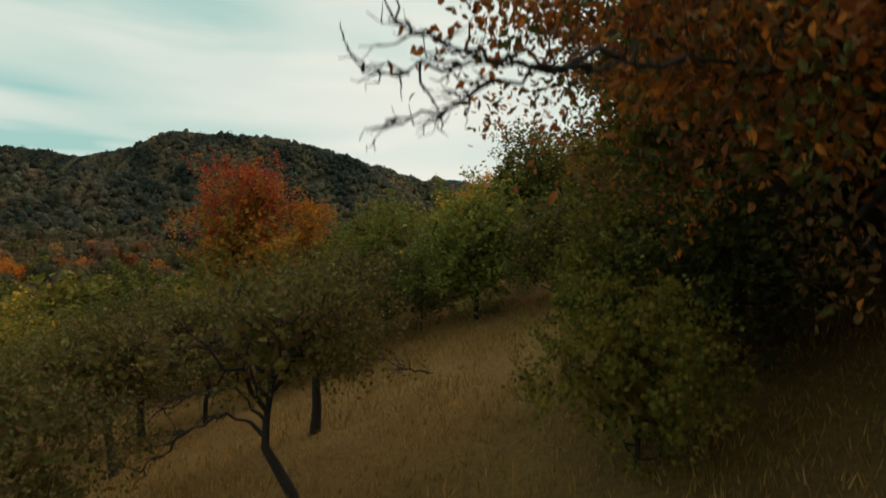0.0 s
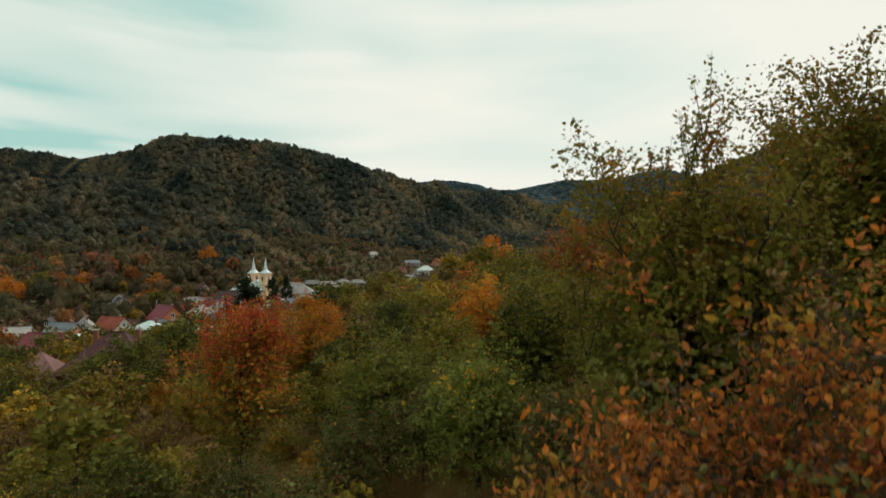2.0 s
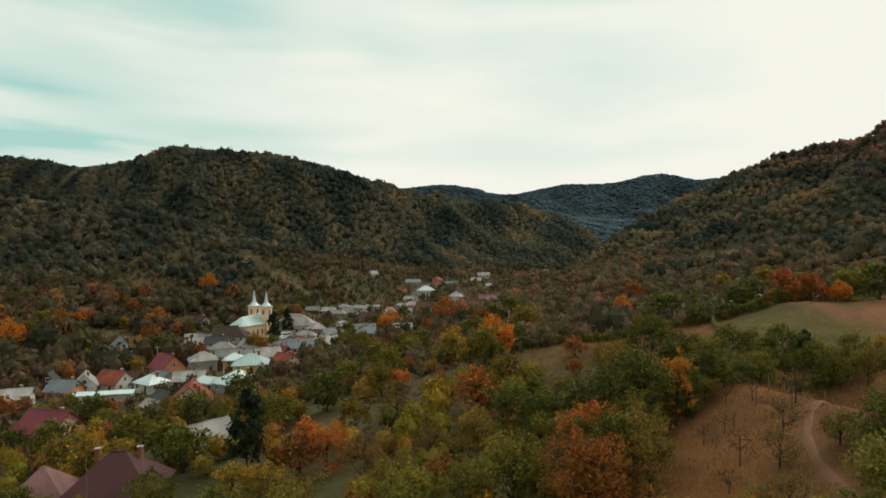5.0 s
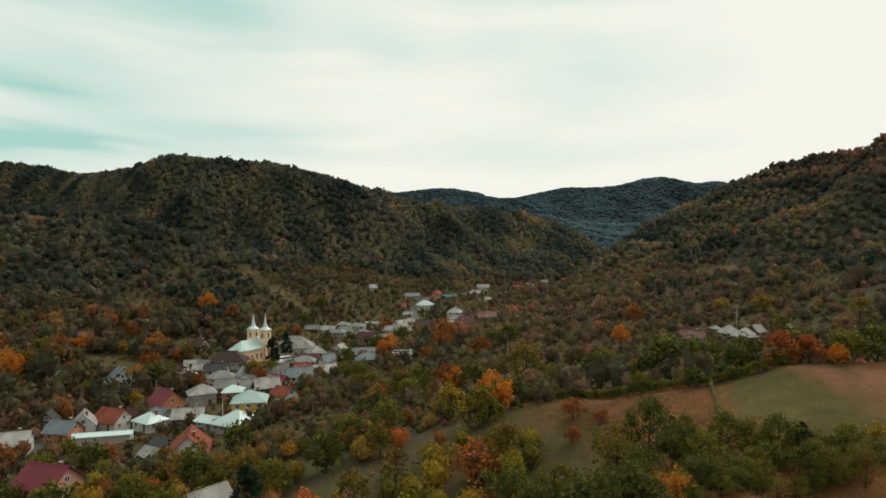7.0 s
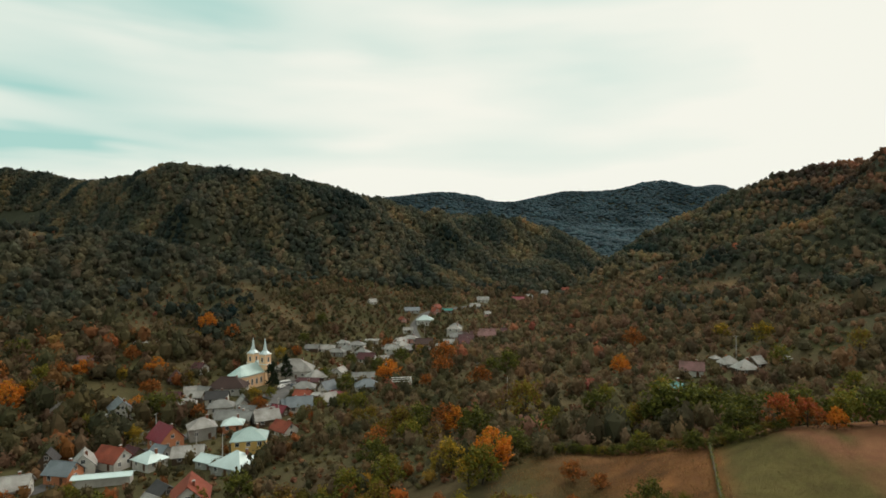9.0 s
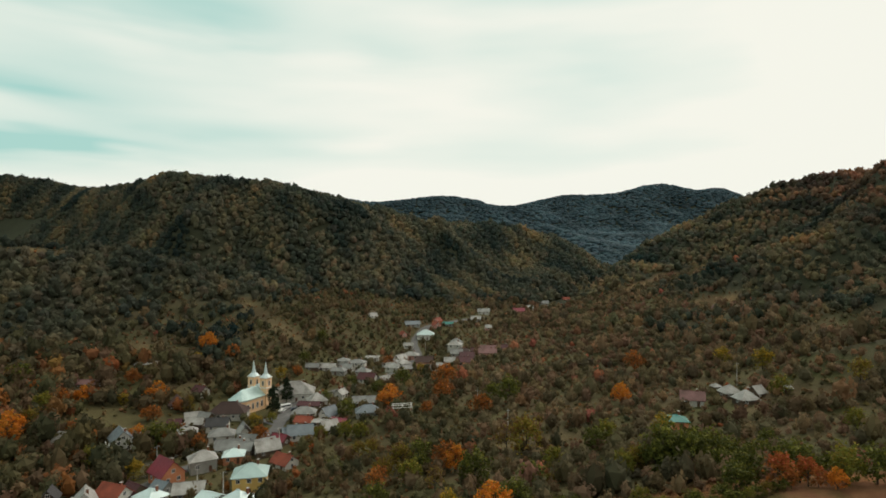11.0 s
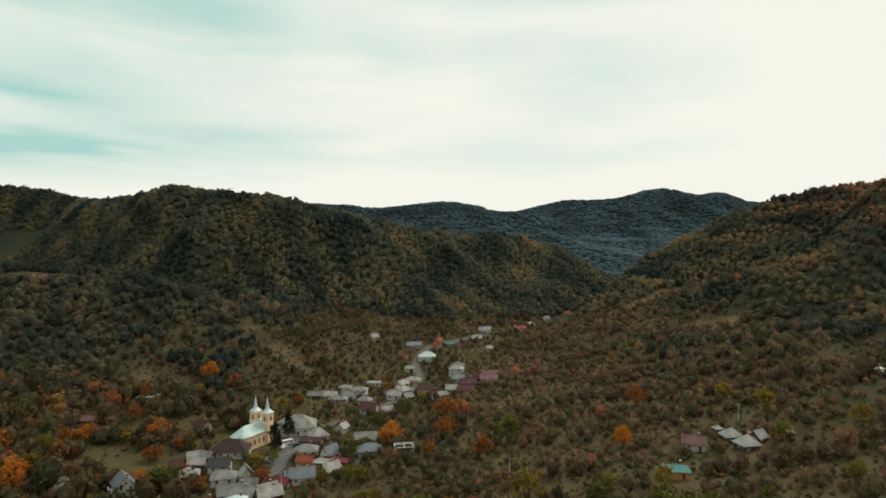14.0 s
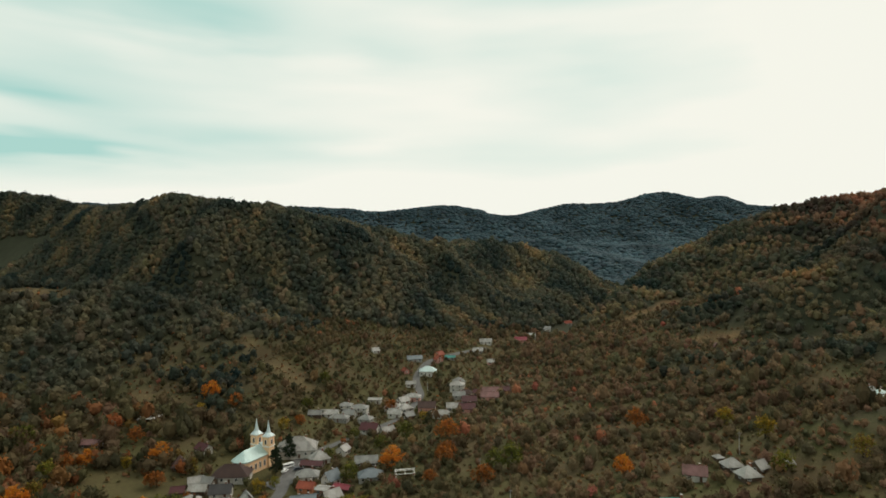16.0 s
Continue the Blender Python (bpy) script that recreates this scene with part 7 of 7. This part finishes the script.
plant("dark", 56, 112, 0.95, 48, 1)
plant("green", 75, 109, 1.0, 142, 1)
plant("dark", 80, 108, 1.1, 164, 1)
plant("dark", 52.5, 110, 0.7, 357, 0.7)
plant("green", 85, 107, 1.1, 186, 1)
plant("dark", 90, 106, 1.2, 208, 1)
plant("dark", 60, 116, 1.1, 128, 1)
plant("dark", 70, 115, 1.2, 185, 1)
plant("green", 78, 114, 1.2, 228, 1)
plant("rust", 24, 108, 0.7, 132, 0.8)
plant("rust", 28, 104, 0.5, 108, 0.8)
plant("green", 39, 115.5, 0.7, 334, 1)
plant("dark", 19, 58.5, 1.25, 173, 1.05)
plant("dark", 17.5, 62, 1.1, 208, 1)
plant("green", 25.5, 62.5, 0.7, 271, 0.8)
plant("dark", 28, 64.5, 0.75, 314, 0.75)
plant("green", 30.5, 65.5, 0.7, 345, 0.75)
plant("dark", 32.5, 66.5, 0.75, 12, 0.75)
plant("olive", 34.5, 67.5, 0.65, 39, 0.8)
plant("green", 36, 69, 0.7, 69, 0.8)
plant("dark", 38.5, 70, 0.7, 99, 0.75)
plant("green", 40.5, 71.5, 0.7, 133, 0.75)
plant("olive", 43, 73, 0.6, 170, 0.8)
plant("green", 45.5, 74, 0.65, 200, 0.75)
plant("spruce", 44.5, 72.5, 0.42, 174, 1)
plant("dark", 48, 75, 0.65, 231, 0.75)
plant("green", 50.5, 76, 0.65, 261, 0.75)
plant("dark", 53, 77, 0.6, 292, 0.75)
plant("yellow", 55.5, 78, 0.55, 322, 0.8)
plant("green", 58, 79, 0.6, 353, 0.75)
plant("dark", 61, 80, 0.6, 27, 0.75)
plant("green", 64, 80, 0.6, 48, 0.8)
plant("green", 31, 37.5, 1.0, 344, 0.9)
plant("green", 34, 35.5, 1.15, 339, 0.9)
plant("dark", 30, 34, 1.0, 292, 0.9)
plant("green", 37, 41, 1.1, 72, 1)
plant("dark", 41, 46, 1.2, 165, 1)
plant("green", 34.5, 31, 1.1, 284, 1)
plant("bare", 29, 55.5, 0.7, 204, 1)
plant("bare", 24.5, 51.5, 0.65, 121, 1)
plant("bare", 22.8, 45.5, 0.75, 31, 1.3)
plant("bare", 27.5, 57.5, 0.6, 220, 1)
plant("bare", 34, 58.5, 0.75, 278, 1)
plant("rust", -16, 79.5, 1.0, 201, 1)
plant("dark", 9, 80, 1.2, 23, 1)
plant("green", 15, 79, 1.1, 52, 1)
plant("olive", 4, 70, 1.2, 218, 1)
plant("green", -3, 53, 1.3, 308, 1)
plant("green", 6, 52, 1.2, 358, 1)
plant("brown", -10, 72, 1.1, 146, 1.2)
plant("rust", 5, 92, 1.1, 151, 1)
plant("olive", 10, 96, 1.2, 238, 1)
plant("yellow", -1, 96, 1, 161, 1)
plant("brown", -8, 98, 1.2, 138, 1)
plant("olive", -14, 92, 1.1, 18, 1)
plant("rust", 22, 99, 0.45, 1, 1)
plant("green", -18, 50, 1.2, 164, 1)
plant("dark", -22, 57, 1.2, 227, 1)
plant("olive", -16, 61, 1.2, 321, 1)
plant("yellow", -26, 72, 1.1, 34, 0.9)
plant("green", -14, 53, 1.3, 231, 1)
plant("dark", -30, 54, 1.2, 132, 1)
plant("olive", -38, 50, 1.2, 24, 1)
plant("green", -44, 56, 1.2, 60, 1)
plant("dark", -50, 66, 1.2, 148, 1)
plant("yellow", -56, 92, 1.2, 84, 1)
plant("yellow", -51, 91, 1.1, 106, 1)
plant("olive", -62, 76, 1.2, 194, 1)
plant("green", -35, 70, 1.0, 305, 1)
plant("dark", -40, 90, 1.1, 170, 1)
plant("green", -48, 100, 1.1, 244, 1)
plant("olive", -66, 100, 1.2, 118, 1)
plant("dark", -72, 108, 1.3, 180, 1)
plant("green", -60, 112, 1.2, 316, 1)
plant("dark", -50, 118, 1.2, 104, 1)
plant("olive", -38, 112, 1.2, 110, 1)
plant("green", -30, 104, 1.1, 62, 1)
plant("dark", -22, 110, 1.2, 196, 1)
plant("dark", -47.7, 136.8, 1.2, 314, 1)
plant("olive", -56, 124, 1.1, 140, 1)
plant("brown", -34, 126, 1.2, 320, 1)
plant("green", -20, 124, 1.1, 32, 1)
plant("olive", -12, 112, 1.1, 292, 1)
plant("dark", -82, 138, 1.2, 140, 1)
plant("green", -92, 134, 1.2, 18, 1)
plant("olive", -100, 128, 1.2, 244, 1)
plant("rust", -106, 140, 1.2, 358, 1)
plant("orange", -116, 146, 1.1, 6, 1)
plant("green", -96, 150, 1.0, 198, 1)
plant("olive", -24, 38, 0.9, 326, 1)
plant("green", -19, 26, 0.8, 205, 1)
plant("dark", -13, 24, 0.75, 221, 1)
plant("brown", -17, 35, 0.8, 336, 1)
plant("green", -7, 36, 0.9, 59, 1)
plant("dark", -6, 40, 1.0, 118, 1)
plant("green", 0, 36, 1.0, 108, 1)
plant("olive", 6.5, 36, 1.0, 153, 1)
plant("brown", -26, 36, 0.9, 286, 1)
plant("dark", -34, 46, 1.0, 0, 1)
plant("olive", -33, 36, 0.9, 237, 1)
plant("yellow", -27, 30, 0.85, 201, 1)
plant("dark", -10, 47, 0.9, 181, 1)
plant("green", 9, 57, 1.1, 84, 1)
plant("dark", 14, 50, 1, 28, 1)
plant("olive", 16, 46, 0.8, 350, 1)
plant("brown", 22, 37.5, 0.6, 268, 0.8)
plant("bare", 20.5, 42.5, 0.6, 60, 1)
plant("bare", 22.3, 50.7, 0.6, 15, 1)
plant("brown", 24.2, 42.6, 0.62, 140, 0.9)
plant("green", 28.4, 42.3, 0.46, 33, 0.9)
plant("dark", 27.7, 37.2, 0.6, 204, 0.8)
plant("dark", 30.2, 39.6, 0.62, 77, 0.85)
plant("olive", 29.0, 33.5, 0.7, 141, 0.85)
plant("green", 33.4, 44.2, 0.6, 12, 0.8)
plant("olive", 20.6, 38.6, 0.4, 61, 0.8)
plant("brown", 37.5, 60.5, 0.4, 250, 0.8)
plant("green", 24.5, 31, 1.0, 214, 0.9)
plant("olive", 20, 27, 1.0, 131, 1)
plant("green", 22, 22, 1.0, 80, 1)
plant("dark", 16, 20.5, 1.1, 18, 1)
plant("dark", 19, 14, 1.1, 315, 1)
plant("green", 21.6, 60.4, 1.0, 216, 1)
plant("dark", 36.9, 76.3, 0.9, 169, 1)
plant("green", 39.1, 74.4, 0.9, 160, 1)
plant("dark", 42.2, 73.6, 0.85, 172, 1)
plant("green", 45.5, 73.9, 0.8, 199, 1)
plant("olive", 22.5, 76.4, 1.1, 70, 1)
plant("green", 31.5, 71.5, 0.9, 69, 1)
plant("olive", 15.8, 48.3, 1.0, 18, 1)
plant("dark", 29.9, 74.1, 0.9, 92, 1.0)
plant("green", 44.6, 67.5, 0.7, 109, 1)
plant("olive", 27.2, 150.2, 0.62, 197, 0.72)
plant("dark", 28.8, 150.8, 0.45, 198, 0.72)
plant("green", 31.3, 150.9, 0.58, 206, 0.72)
plant("olive", 35.5, 151.8, 0.5, 214, 0.72)
# red and orange trees behind the field, and the dark grove beyond
plant("red", 67.3, 108, 0.85, 100, 1)
plant("red", 69.5, 108.5, 0.6, 10, 1)
plant("orange", 71.6, 106.4, 0.5, 120, 1)
plant("rust", 64.5, 108.5, 0.5, 71, 0.9)
for kind, tx, ty, top in (("dark", 61.2, 144, 16.3), ("dark", 57.5, 151, 16.5), ("dark", 66.3, 139, 13.8), ("dark", 63.5, 149, 15.4), ("dark", 70, 144, 15), ("dark", 53.5, 148, 12.6), ("dark", 73.5, 139, 15), ("green", 61, 118, 18.4),
                          ("dark", 58.2, 147, 14), ("dark", 68, 150, 15.2), ("green", 77.5, 143, 15), ("dark", 76, 137, 16), ("olive", 50.5, 152, 11), ("green", 46, 150, 10), ("dark", 80, 135, 17), ("green", 70, 117, 19.5), ("dark", 77, 116, 20.5)):
    plant(kind, tx, ty, max((top - gz(tx, ty)) / 6.8, 0.5), 53 * tx + 17 * ty, 1.05)
# the dark hedge along the upper edge of the brown slope and the field
hedge_x, hedge_y = smooth_line([(17, 131), (21, 127.5), (27, 124), (35, 118), (43, 112.6), (49, 107.6), (55, 106), (62, 106.5)], 1.5)
for i, (hx1, hy1) in enumerate(zip(hedge_x, hedge_y)):
    plant(("dark", "green", "dark", "olive", "dark")[i % 5], round(float(hx1), 1), round(float(hy1), 1), (0.42, 0.5, 0.36, 0.45)[i % 4], 67 * i, 0.75)
